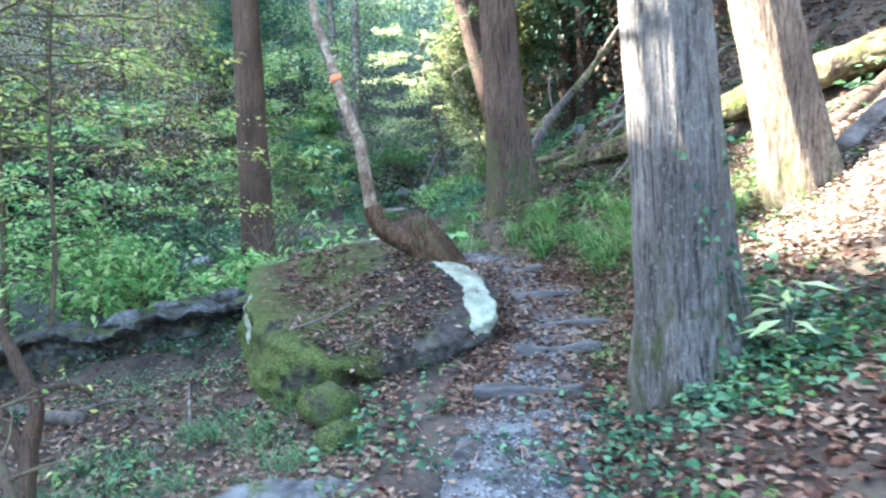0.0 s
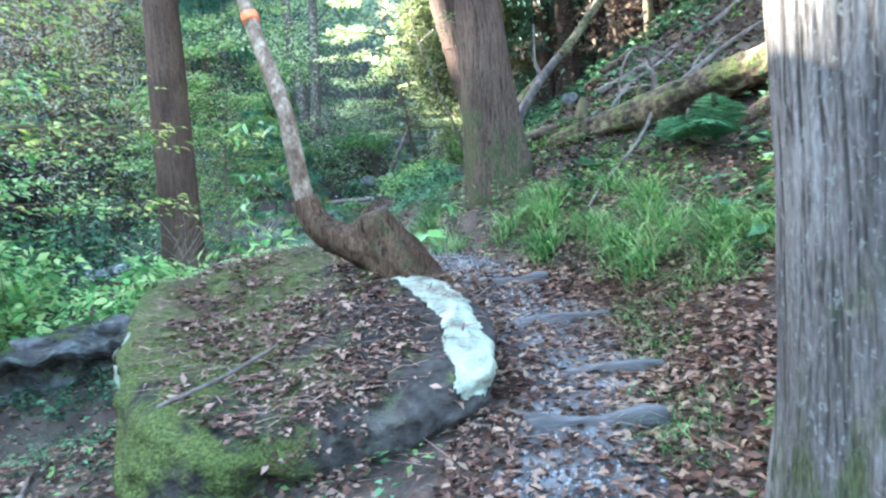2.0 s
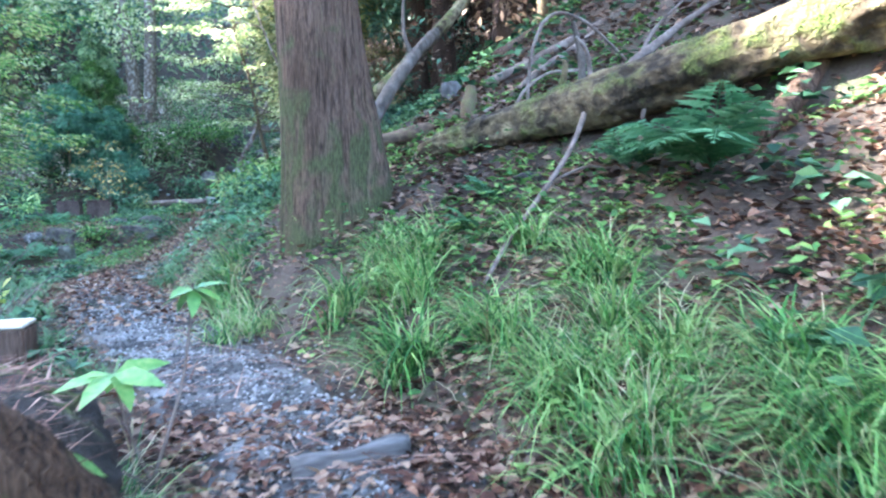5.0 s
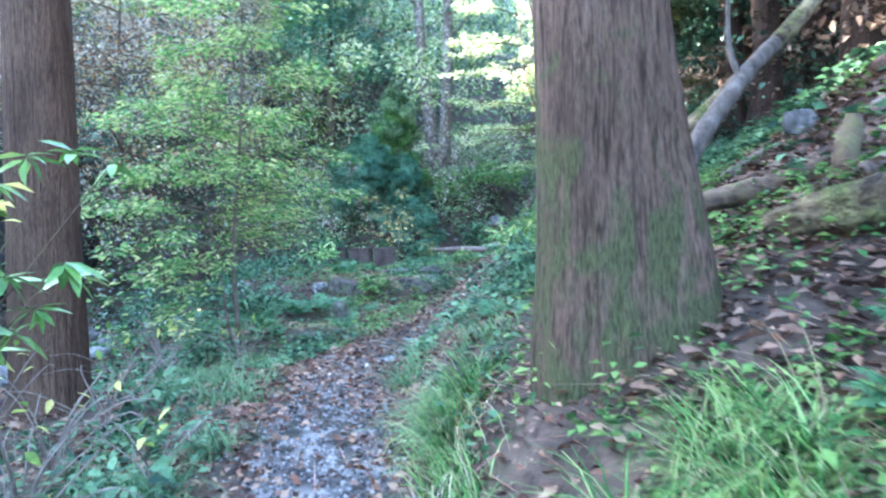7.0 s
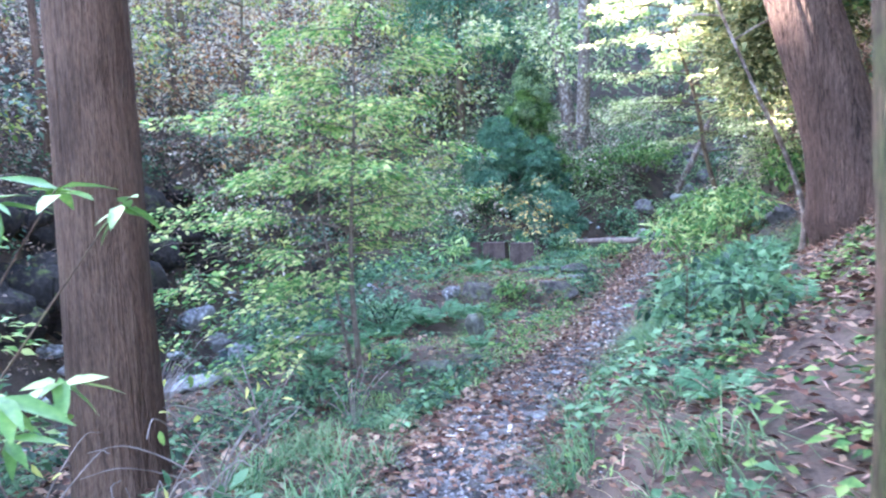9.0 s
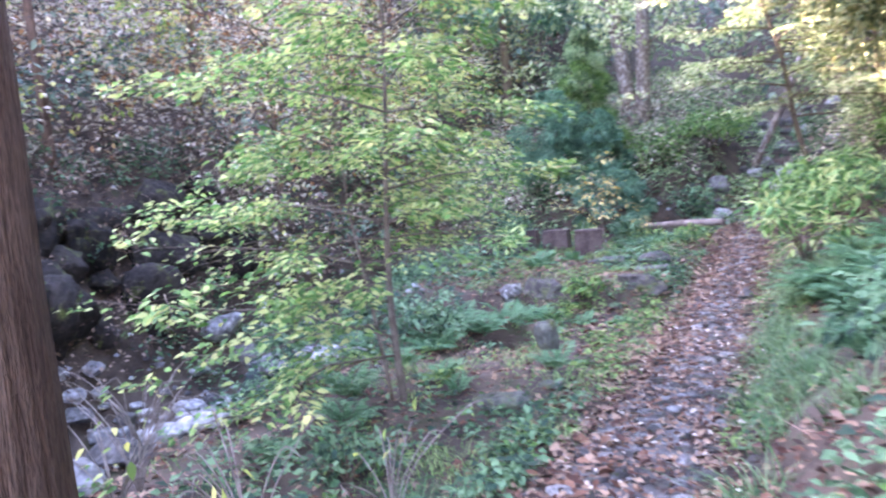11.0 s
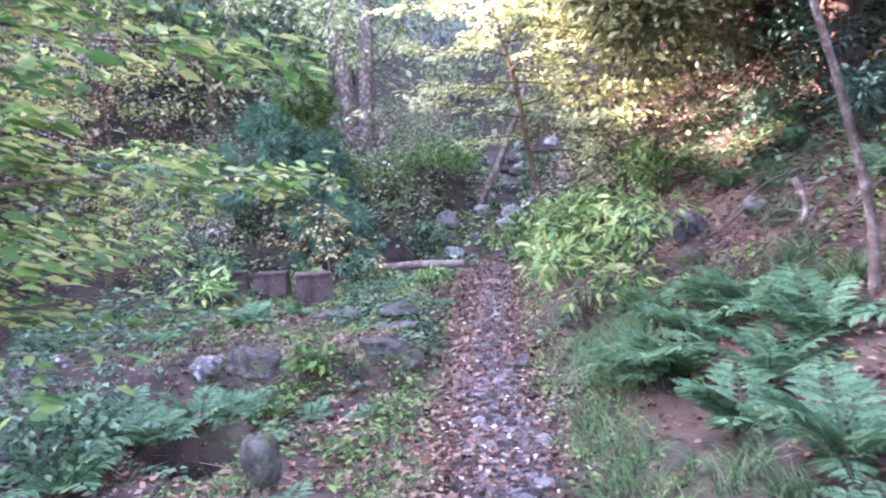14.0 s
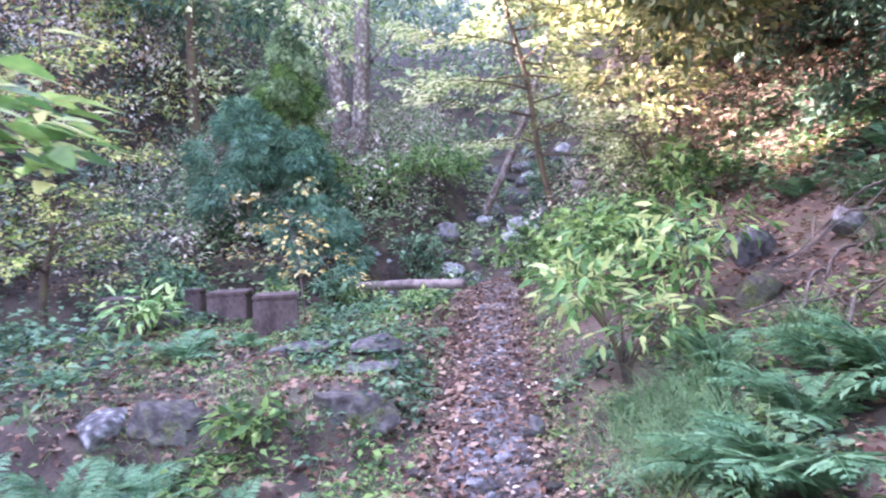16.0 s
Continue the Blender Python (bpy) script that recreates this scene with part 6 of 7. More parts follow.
# ---- ferns ----
def frond_mesh(length, seed, pairs=16):
    """An arched frond: narrow side leaves in pairs along a midrib."""
    r8 = np.random.default_rng(seed)
    s = np.linspace(0.14, 0.98, pairs)
    line = lambda q: np.stack([length * (0.92 * q - 0.1 * q**3), 0.02 * np.sin(q * 3 + seed), length * (0.62 * q - 0.60 * q**2)], -1)
    pos, way, size, nor = [], [], [], []
    for k, q in enumerate(s):
        base, tan = line(np.array([q]))[0], (line(np.array([q + 0.02]))[0] - line(np.array([q]))[0]) / 0.02
        tan /= np.linalg.norm(tan)
        w = length * 0.29 * np.sin(np.pi * min(q * 0.92 + 0.12, 1)) ** 0.8 * (1 - 0.75 * q**3) + 0.012
        up = np.cross(tan, [0, 1, 0])
        up = -up if up[2] < 0 else up
        for sg in (-1, 1):
            d = np.array([0, sg, 0]) * 0.9 + tan * r8.uniform(0.3, 0.5) + [0, 0, -0.10 + r8.normal(0, 0.08)]
            d /= np.linalg.norm(d)
            for tq in (0.16, 0.38, 0.6):
                for s2 in (-1, 1):
                    pos.append(base + d * w * tq)
                    way.append(d * 0.85 + tan * s2 * 0.75)
                    size.append(w * 0.26 * (1.1 - tq) + 0.004)
                    nor.append(up)
            pos.append(base)
            way.append(d)
            size.append(w)
            nor.append(up + r8.normal(0, 0.12, 3))
    size = np.array(size)
    leaf = leaves(pos, way, size, np.where(size > 0.05, 0.19, 0.42)[:, None], 0.1, np.array(nor), 0.08, simple=True)
    rib = tube(line(np.linspace(0, 1, 12)), np.linspace(0.005, 0.0015, 12), 4, caps=False)
    return leaf, rib


FROND = []
for k in range(3):
    leaf, rib = frond_mesh(0.62 + 0.06 * k, 500 + k)
    v, f = leaf
    rv, rf = rib
    me = arrays_mesh("frond", np.vstack([v, rv]), [f, rf + len(v)])
    me.materials.append(FERN)
    FROND.append(me)


def fern(x, y, scale, seed, label="green fern with arching toothed fronds", count=8, facing=None, mat=None):
    r8 = np.random.default_rng(seed)
    fe = thing("fern", label, "fern", "ferns", at=foot(x, y, 0.02))
    for k in range(count):
        ob = new("frond", FROND[k % 3])
        ob.parent = fe
        a = 360 / count * k + r8.uniform(-15, 15) if facing is None else facing + r8.uniform(-70, 70)
        ob.matrix_basis = pose(0, 0, 0, r8.uniform(-10, 10), r8.uniform(-42, -6), a) @ Matrix.Scale(scale * r8.uniform(0.75, 1.1), 4)
    return fe


FERNS_BY_LOG = [(2.8, 8.25, 1.2, 8), (2.6, 8.75, 0.7, 6), (1.95, 9.3, 0.5, 5), (1.75, 9.0, 0.45, 5), (2.3, 6.9, 0.4, 5)]
FERNS_BANK = [(0.25, 17.3, 1.0, 9), (0.55, 16.6, 0.95, 8), (0.2, 16.2, 0.8, 8), (0.9, 18.4, 0.8, 7), (0.3, 15.4, 0.8, 7), (0.6, 14.2, 0.8, 7), (0.1, 14.6, 0.6, 6)]
FERNS_TERRACE = [(-3.75, 21.0, 0.95, 8), (-3.3, 21.5, 0.7, 7), (-3.1, 18.5, 0.5, 7), (-3.6, 18.0, 0.8, 7), (-4.2, 18.6, 0.8, 7), (-4.8, 17.0, 0.7, 7), (-2.3, 23.5, 0.6, 7), (-1.4, 22.4, 0.4, 6), (-4.5, 20.2, 0.6, 6), (-2.2, 16.2, 0.6, 7)]
FERNS_HOLLOW = [(-3.45, 18.4, 0.75, 9), (-2.95, 18.45, 0.6, 8), (-3.9, 18.15, 0.8, 9), (-3.2, 18.75, 0.7, 8), (-4.1, 17.5, 0.7, 8), (-3.9, 16.4, 0.6, 7), (-2.5, 18.5, 0.45, 7), (-3.2, 18.5, 0.6, 7), (-3.9, 17.2, 0.9, 8), (-4.6, 18.3, 0.8, 7), (-2.0, 18.4, 0.45, 6), (0.5, 19.2, 0.7, 7), (0.9, 16.9, 1.0, 8), (0.1, 17.55, 0.85, 8), (0.55, 17.95, 0.95, 8), (0.98, 17.95, 0.9, 8), (-3.45, 14.55, 0.6, 8), (-3.05, 15.55, 0.55, 8), (-3.75, 15.1, 0.7, 9), (-2.75, 15.15, 0.4, 7), (-3.6, 13.9, 0.55, 8)]
FERNS_UPPER = [(2.2, 21.5, 0.6, 6), (2.9, 21.2, 0.7, 6), (2.4, 18.6, 0.7, 6), (0.4, 11.6, 0.5, 6), (0.9, 13.2, 0.6, 6)]
for k, (x, y, s, c) in enumerate(FERNS_BY_LOG + FERNS_BANK + FERNS_TERRACE + FERNS_HOLLOW + FERNS_UPPER):
    bank = x > -0.2 and y > 14
    fern(x, y, s * (1.15 if bank else (1.05 if x < -2 and y < 19 else 1.0)), 700 + k, count=c + (2 if bank else 0), facing=(205 if k < 6 else None))


# ---- grass, ground plants, litter ----
def tufts(name, label, xs, ys, blades_each, length, seed, width=0.008, reach=0.06, mat=None):
    r8 = np.random.default_rng(seed)
    c = len(xs) * blades_each
    idx = np.repeat(np.arange(len(xs)), blades_each)
    px = np.asarray(xs)[idx] + r8.normal(0, reach, c)
    py_ = np.asarray(ys)[idx] + r8.normal(0, reach, c)
    az = r8.uniform(0, 2 * np.pi, c)
    size = np.repeat(r8.uniform(0.7, 1.2, len(xs)), blades_each) * length * r8.uniform(0.55, 1.15, c)
    v, f = blades(np.stack([px, py_, height(px, py_) - 0.02], -1), np.stack([np.cos(az) - 0.25, np.sin(az), 0 * az], -1), size, width * r8.uniform(0.6, 1.3, c), r8.uniform(0.8, 1.8, c), 4, r8)
    return tagged(part(name, (v, f), mat or GRASS), label, "grass", kind="stuff")


def band(count, y0, y1, d0, d1, r8):
    y = r8.uniform(y0, y1, count)
    return mid_x(y) + r8.uniform(d0, d1, count), y


r8 = np.random.default_rng(1234)
x1, y1 = band(38, 6.3, 10.4, 0.6, 1.25, r8)
x2, y2 = band(9, 6.0, 9.0, 1.2, 1.9, r8)
x1, y1 = np.r_[x1, x2], np.r_[y1, y2]
ok = (np.hypot(x1 - 0.97, y1 - 9.95) > 0.62) & ~((np.abs(x1 - 0.95) < 0.4) & (y1 > 8.9) & (y1 < 9.95))
x1, y1 = x1[ok], y1[ok]
tufts("sedge_grass", "long arching green sedge along the bank", x1, y1, 100, 0.5, 1, 0.0125, 0.05)
x1, y1 = np.r_[x1, 0.34, 0.42, 0.3, 0.5, 0.36, 1.22, 1.32, 1.45, 1.25, 1.38, 0.2, 0.15], np.r_[y1, 9.75, 9.5, 9.95, 9.25, 9.1, 9.0, 9.15, 9.0, 8.8, 8.75, 10.3, 10.6]
tufts("sedge_grass", "long fresh sedge tufts round the mossy cedar", x1[-12:], y1[-12:], 90, 0.42, 4, 0.010, 0.05)
x1, y1 = np.r_[x1, 0.0, -0.1, 0.1, 0.02, 1.75, 1.9, 2.0], np.r_[y1, 7.1, 7.3, 7.35, 7.55, 6.35, 6.2, 6.5]
x1, y1 = np.r_[x1, -0.02, 0.05, 0.12, -0.1, 0.0], np.r_[y1, 6.95, 7.05, 7.2, 7.15, 7.25]
tufts("sedge_grass", "fresh grass tufts at the trail's edge", x1[-12:], y1[-12:], 70, 0.34, 6, 0.010, 0.05)
tufts("dry_grass", "bleached arching sedge blades among the green", x1, y1, 20, 0.52, 5, 0.007, 0.08, DRYGRASS)
x1, y1 = band(40, 8.2, 13.5, -1.25, -0.5, r8)
x2, y2 = band(30, 10.4, 16.5, 0.5, 1.1, r8)
x3, y3 = band(11, 16.0, 19.6, 0.4, 0.9, r8)
x3, y3 = np.r_[x3, r8.uniform(-0.1, 0.6, 10)], np.r_[y3, r8.uniform(18.4, 19.3, 10)]
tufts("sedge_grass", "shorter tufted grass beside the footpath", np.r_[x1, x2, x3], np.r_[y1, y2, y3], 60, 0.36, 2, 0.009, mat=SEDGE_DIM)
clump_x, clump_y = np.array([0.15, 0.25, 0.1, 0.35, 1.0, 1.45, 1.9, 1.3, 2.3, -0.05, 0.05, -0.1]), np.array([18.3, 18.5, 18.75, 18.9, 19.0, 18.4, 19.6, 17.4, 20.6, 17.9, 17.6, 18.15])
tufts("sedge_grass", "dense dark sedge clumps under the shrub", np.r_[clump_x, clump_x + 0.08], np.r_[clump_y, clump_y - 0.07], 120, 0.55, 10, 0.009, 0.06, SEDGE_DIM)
x1, y1 = band(110, 3.0, 8.0, -3.8, -1.3, r8)
ok = np.hypot((x1 + 0.72) / 1.25, (y1 - 6.55) / 1.65) > 1
x1, y1 = x1[ok], y1[ok]
x2, y2 = band(90, 13.0, 24.5, -3.5, -0.6, r8)
x3, y3 = band(12, 4.5, 6.8, 0.48, 0.62, r8)
x4, y4 = r8.uniform(-3.0, -0.9, 70), r8.uniform(2.6, 5.4, 70)
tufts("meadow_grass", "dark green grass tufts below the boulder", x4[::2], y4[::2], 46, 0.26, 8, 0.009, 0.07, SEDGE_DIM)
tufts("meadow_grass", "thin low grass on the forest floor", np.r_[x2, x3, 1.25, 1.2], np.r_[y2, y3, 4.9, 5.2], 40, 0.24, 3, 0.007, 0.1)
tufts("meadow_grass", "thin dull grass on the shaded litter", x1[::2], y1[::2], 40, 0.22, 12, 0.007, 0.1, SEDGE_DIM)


def damp(x, y, share, r8):
    """Which places to keep, when only a share is kept on the bare damp soil round the young tree."""
    bare = (x - mid_x(y) < -0.9) & (x > -4.3) & (y > 12.8) & (y < 16.9)
    return ~bare | (r8.uniform(0, 1, len(x)) < share)


def ground_plants(name, label, xs, ys, each, leaf, mat, seed, lift=0.07, wide=0.6, reach=0.07):
    r8 = np.random.default_rng(seed)
    c = len(xs) * each
    idx = np.repeat(np.arange(len(xs)), each)
    az = r8.uniform(0, 2 * np.pi, c)
    out = reach * r8.uniform(0.1, 1, c)
    px, py_ = np.asarray(xs)[idx] + np.cos(az) * out, np.asarray(ys)[idx] + np.sin(az) * out
    z = height(px, py_) + np.repeat(r8.uniform(0.3, 1.6, len(xs)), each) * lift * r8.uniform(0.4, 1.2, c)
    v, f = leaves(np.stack([px, py_, z], -1), np.stack([np.cos(az), np.sin(az), r8.normal(0, 0.25, c)], -1), leaf * r8.uniform(0.6, 1.3, c), wide, r=r8, simple=leaf > 0.058)
    return tagged(part(name, (v, f), mat), label, "plants", kind="stuff")


def scatter(count, x0, x1, y0, y1, r8, dmin=0.5, clump=1.2, keep=0.0, seed=5):
    """Places off the path, gathered in patches."""
    x, y = r8.uniform(x0, x1, count * 3), r8.uniform(y0, y1, count * 3)
    ok = (np.abs(x - mid_x(y)) > dmin) & (fbm(x * clump, y * clump, seed) > keep)
    return x[ok][:count], y[ok][:count]


x1, y1 = scatter(3600, 0.3, 5.0, 1.5, 24, r8, 0.5, 1.1, -0.02, 71)
ok = ~((x1 > 2.2) & (x1 < 5) & (y1 > 3.8) & (y1 < 8.0)) | (r8.uniform(0, 1, len(x1)) < 0.25)
ok &= ~((x1 < 1.3) & (y1 > 8.8) & (y1 < 13.5)) | (r8.uniform(0, 1, len(x1)) < 0.4)
x1, y1 = x1[ok], y1[ok]
ground_plants("ground_plants", "small green herbs and ivy on the bank", x1, y1, 6, 0.06, LEAF_MID, 11)
x1, y1 = scatter(4200, -6.5, 0.5, 1.5, 25, r8, 0.55, 0.9, 0.0, 72)
ok = ~((x1 < -3.6) & (y1 > 12.2) & (y1 < 18))
ok = ~((x1 < -0.8) & (y1 < 6)) | (r8.uniform(0, 1, len(x1)) < 0.3)
ok &= ~((x1 > -2.2) & (y1 > 7.8) & (y1 < 12)) | (r8.uniform(0, 1, len(x1)) < 0.4)
ok &= ~((x1 > -3.7) & (x1 < 0.6) & (y1 < 7.3)) | (r8.uniform(0, 1, len(x1)) < 0.15)
ok &= damp(x1, y1, 0.35, r8)
x1, y1 = x1[ok], y1[ok]
ground_plants("ground_plants", "low green plants on the valley floor", x1, y1, 7, 0.07, LEAF_BLUE, 12, 0.12)
x1, y1 = r8.normal(1.45, 0.5, 260), r8.normal(3.6, 0.35, 260)
ok = np.hypot(x1 - 1.4, y1 - 4.02) > 0.3
ground_plants("ground_ivy", "small-leaved ivy round the cedar's foot", x1[ok], y1[ok], 6, 0.055, LEAF_BLUE, 13, 0.08, 0.75)
x1, y1 = scatter(1300, 2.0, 12, 4, 34, r8, 0.8, 0.5, 0.05, 73)
ground_plants("ground_plants", "scattered green plants on the upper slope", x1, y1, 6, 0.12, LEAF_BLUE, 14, 0.2)
x1, y1 = scatter(2400, -14, -4, 18, 40, r8, 0.8, 0.5, 0.0, 74)
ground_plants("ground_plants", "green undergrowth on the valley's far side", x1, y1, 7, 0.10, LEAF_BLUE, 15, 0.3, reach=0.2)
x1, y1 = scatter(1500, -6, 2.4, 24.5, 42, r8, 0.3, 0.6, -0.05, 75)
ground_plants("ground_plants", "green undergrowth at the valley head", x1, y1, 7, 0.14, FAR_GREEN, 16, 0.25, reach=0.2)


x1, y1 = band(1700, 14.5, 19.15, -3.8, -0.75, r8)
ok = (fbm(x1 * 1.4, y1 * 1.4, 91) > 0.0) & (np.hypot(x1 + 3.2, y1 - 17.7) > 0.38)
ok &= damp(x1, y1, 0.3, r8)
x1, y1 = x1[ok], y1[ok]
ground_plants("ground_plants", "lush leafy plants below the terrace edge", x1, y1, 7, 0.075, LEAF_MID, 17, 0.12, 0.5, 0.1)
x1, y1 = band(420, 20.2, 24.8, -5.2, -0.7, r8)
ground_plants("ground_plants", "low plants growing on the terrace", x1, y1, 7, 0.07, LEAF_MID, 18, 0.07, 0.5, 0.1)
x1, y1 = scatter(900, 2.2, 7, 15, 28, r8, 0.8, 0.8, -0.1, 78)
ground_plants("ground_plants", "green undergrowth on the bank's upper part", x1, y1, 8, 0.10, LEAF_BLUE, 19, 0.2, 0.5, 0.15)


x1, y1 = band(320, 6.0, 13.0, 0.55, 2.6, r8)
ok = (x1 > 1.3) | (y1 < 8.8) | (r8.uniform(0, 1, len(x1)) < 0.25)
x1, y1 = x1[ok], y1[ok]
ground_plants("ground_plants", "mixed broad-leaved herbs between the sedge tufts", x1, y1, 7, 0.06, LEAF_MID, 20, 0.14, 0.5, 0.09)
x1, y1 = band(200, 2.0, 6.6, -3.6, -0.7, r8)
ground_plants("ground_plants", "low herbs in the litter below the boulder", x1, y1, 6, 0.05, LEAF_MID, 21, 0.08, 0.5, 0.08)


x1, y1 = r8.uniform(-3.6, -1.7, 170), r8.uniform(6.0, 7.25, 170)
ground_plants("ground_plants", "low dark mossy plants under the rock ledge", x1, y1, 9, 0.035, LEAF_BLUE, 24, 0.04, 0.6, 0.1)
x1, y1 = band(900, 13.0, 19.3, -2.3, -0.5, r8)
ok = damp(x1, y1, 0.2, r8)
x1, y1 = x1[ok], y1[ok]
x2, y2 = band(900, 19.6, 25.0, -5.0, -0.5, r8)
x3, y3 = band(420, 14.0, 24.0, 0.4, 0.85, r8)
x1, y1 = np.r_[x1, x2, x3], np.r_[y1, y2, y3]
ok = (fbm(x1 * 1.3, y1 * 1.3, 93) > -0.18) & (np.hypot(x1 + 3.2, y1 - 17.7) > 0.4)
x1, y1 = x1[ok], y1[ok]
ground_plants("ground_plants", "low green herbs between path and terrace", x1[::2], y1[::2], 7, 0.05, LEAF_MID, 23, 0.07, 0.5, 0.09)
tufts("meadow_grass", "short green grass along the path's edges", x1[::3], y1[::3], 26, 0.16, 9, 0.006, 0.09)


def litter(name, label, xs, ys, zs, size, seed, mat=None, fine=False, simple=False):
    r8 = np.random.default_rng(seed)
    clear = np.ones(len(xs), bool)
    for sx, sy, sz, sl, sa in STEPS:
        clear &= ~((np.abs(xs - sx) < sl / 2) & (np.abs(ys - sy - (xs - sx) * 0.08) < 0.06) & (r8.uniform(0, 1, len(xs)) < 0.8))
    xs, ys, zs = xs[clear], ys[clear], zs[clear]
    c = len(xs)
    az = r8.uniform(0, 2 * np.pi, c)
    nor = np.stack([r8.normal(0, 0.45, c), r8.normal(0, 0.45, c), np.ones(c)], -1)
    v, f = leaves(np.stack([xs, ys, zs + 0.012 + r8.uniform(0, 0.02, c)], -1), np.stack([np.cos(az), np.sin(az), r8.normal(0, 0.2, c)], -1), size * r8.uniform(0.6, 1.3, c), 0.55, 0.5, nor, r8.uniform(-0.25, 0.25, (c, 1)), r=r8, fine=fine, simple=simple)
    return tagged(part(name, (v, f), mat or LITTER), label, "leaf litter", kind="stuff")


x1, y1 = r8.uniform(-5, 5, 22000), r8.uniform(1.5, 24, 22000)
ok = (np.abs(x1 - mid_x(y1)) > 0.3) | (r8.uniform(0, 1, len(x1)) < 0.15)
x1, y1 = x1[ok], y1[ok]
x2, y2 = band(8600, 4.3, 8.0, -0.6, 0.95, r8)
ok = (np.abs(x2 - mid_x(y2)) > 0.22) | (r8.uniform(0, 1, len(x2)) < 0.6)
x2, y2 = x2[ok], y2[ok]
y3 = r8.uniform(9.5, 26.5, 5600)
x3 = mid_x(y3) + r8.choice([-1, 1], 5600) * np.abs(r8.normal(0.37, 0.17, 5600))
y4 = r8.uniform(11, 26.5, 3400)
x4 = mid_x(y4) + r8.normal(0, 0.26, 3400)
x8, y8 = r8.uniform(-5.5, -1.3, 5000), r8.uniform(14.5, 24.5, 5000)
x9, y9 = r8.uniform(1.3, 2.9, 3000), r8.uniform(4.5, 7.6, 3000)
x5, y5 = r8.uniform(-4.5, -0.2, 13000), r8.uniform(2.0, 7.0, 13000)
x6, y6 = band(4600, 6.3, 13.5, 0.45, 2.7, r8)
x7, y7 = band(2200, 7.5, 13.5, -1.6, -0.45, r8)
half = np.arange(len(x2)) % 2 == 0
litter("leaf_litter", "russet fallen leaves on the timber steps", x2[half], y2[half], height(x2[half], y2[half]), 0.052, 24, fine=True)
litter("leaf_litter", "dark damp leaves on the timber steps", x2[~half], y2[~half], height(x2[~half], y2[~half]), 0.052, 30, LITTER_DARK, fine=True)
y10 = r8.uniform(19.5, 26.5, 1800)
x10 = mid_x(y10) + r8.normal(0, 0.3, 1800)
xs, ys = np.r_[x10, x1, x3, x4, x5, x6, x7, x8, x9], np.r_[y10, y1, y3, y4, y5, y6, y7, y8, y9]
ok = damp(xs, ys, 0.35, r8)
xs, ys = xs[ok], ys[ok]
pick = r8.uniform(0, 1, len(xs)) < 0.6
litter("leaf_litter", "brown and russet fallen leaves on the ground", xs[pick], ys[pick], height(xs[pick], ys[pick]), 0.058, 21)
litter("leaf_litter", "dark damp fallen leaves on the ground", xs[~pick], ys[~pick], height(xs[~pick], ys[~pick]), 0.062, 32, LITTER_DARK, simple=True)
x1, y1 = np.r_[r8.uniform(1.0, 6, 14000), r8.uniform(1.5, 9, 12000)], np.r_[r8.uniform(2, 14, 14000), r8.uniform(3, 32, 12000)]
x1, y1 = np.r_[x1, r8.uniform(0.5, 2.8, 3000)], np.r_[y1, r8.uniform(1.6, 4.2, 3000)]
near = (y1 < 8.5) & (x1 < 4.5)
litter("leaf_litter", "pale and russet fallen leaves on the near bank", x1[near], y1[near], height(x1[near], y1[near]), 0.06, 29, fine=True)
# Dark leaves here put the shade of the woods into the slope's colour.
litter("leaf_litter", "brown fallen leaves on the upper slope", x1[~near], y1[~near], height(x1[~near], y1[~near]), 0.085, 22, LITTER_DARK, simple=True)
# Pale leaves laid where sun falls; the sunlight is put into their colour.
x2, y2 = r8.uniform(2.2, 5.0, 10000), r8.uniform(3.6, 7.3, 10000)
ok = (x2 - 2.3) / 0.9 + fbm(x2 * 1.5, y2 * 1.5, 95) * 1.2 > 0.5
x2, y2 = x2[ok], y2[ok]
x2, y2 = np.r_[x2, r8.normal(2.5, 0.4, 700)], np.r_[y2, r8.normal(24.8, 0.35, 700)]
litter("leaf_litter", "fallen leaves coloured pale for the sunlit bank", x2, y2, height(x2, y2), 0.06, 28, LITTER_PALE)
x1, y1 = r8.uniform(-9.5, -1, 16000), r8.uniform(8, 30, 16000)
ok = (height(x1, y1) - height(x1 + 0.5, y1) < 0.3) & ((x1 > -7.6) | (y1 > 20.5))
ok &= damp(x1, y1, 0.2, r8)
x1, y1 = x1[ok], y1[ok]
litter("leaf_litter", "brown fallen leaves on the valley floor", x1, y1, height(x1, y1), 0.09, 25, simple=True)
x1, y1 = r8.uniform(0.3, 4.0, 13000), r8.uniform(13, 24, 13000)
x2, y2 = r8.uniform(-22, -8.5, 46000), r8.uniform(10, 42, 46000)
ok = (height(x2, y2) - height(x2 + 0.5, y2) < 0.55) & (x2 < -10.2)
x2, y2 = x2[ok], y2[ok]
litter("leaf_litter", "pale brown fallen leaves on the far slope", x2, y2, height(x2, y2) + 0.03, 0.14, 27, LEAF_BROWN, simple=True)
litter("leaf_litter", "reddish fallen leaves on the fern bank", x1, y1, height(x1, y1), 0.058, 26)
u, th = np.sqrt(r8.uniform(0, 1.14, 9000)), r8.uniform(0, 2 * np.pi, 9000)
bp = boulder_at(u, th)
side = bp[:, 0] + 0.28 * (bp[:, 1] - 6.85) + 0.8
crust_x = np.interp(bp[:, 1], [5.45, 6.0, 6.6], [0.33, 0.26, 0.03])
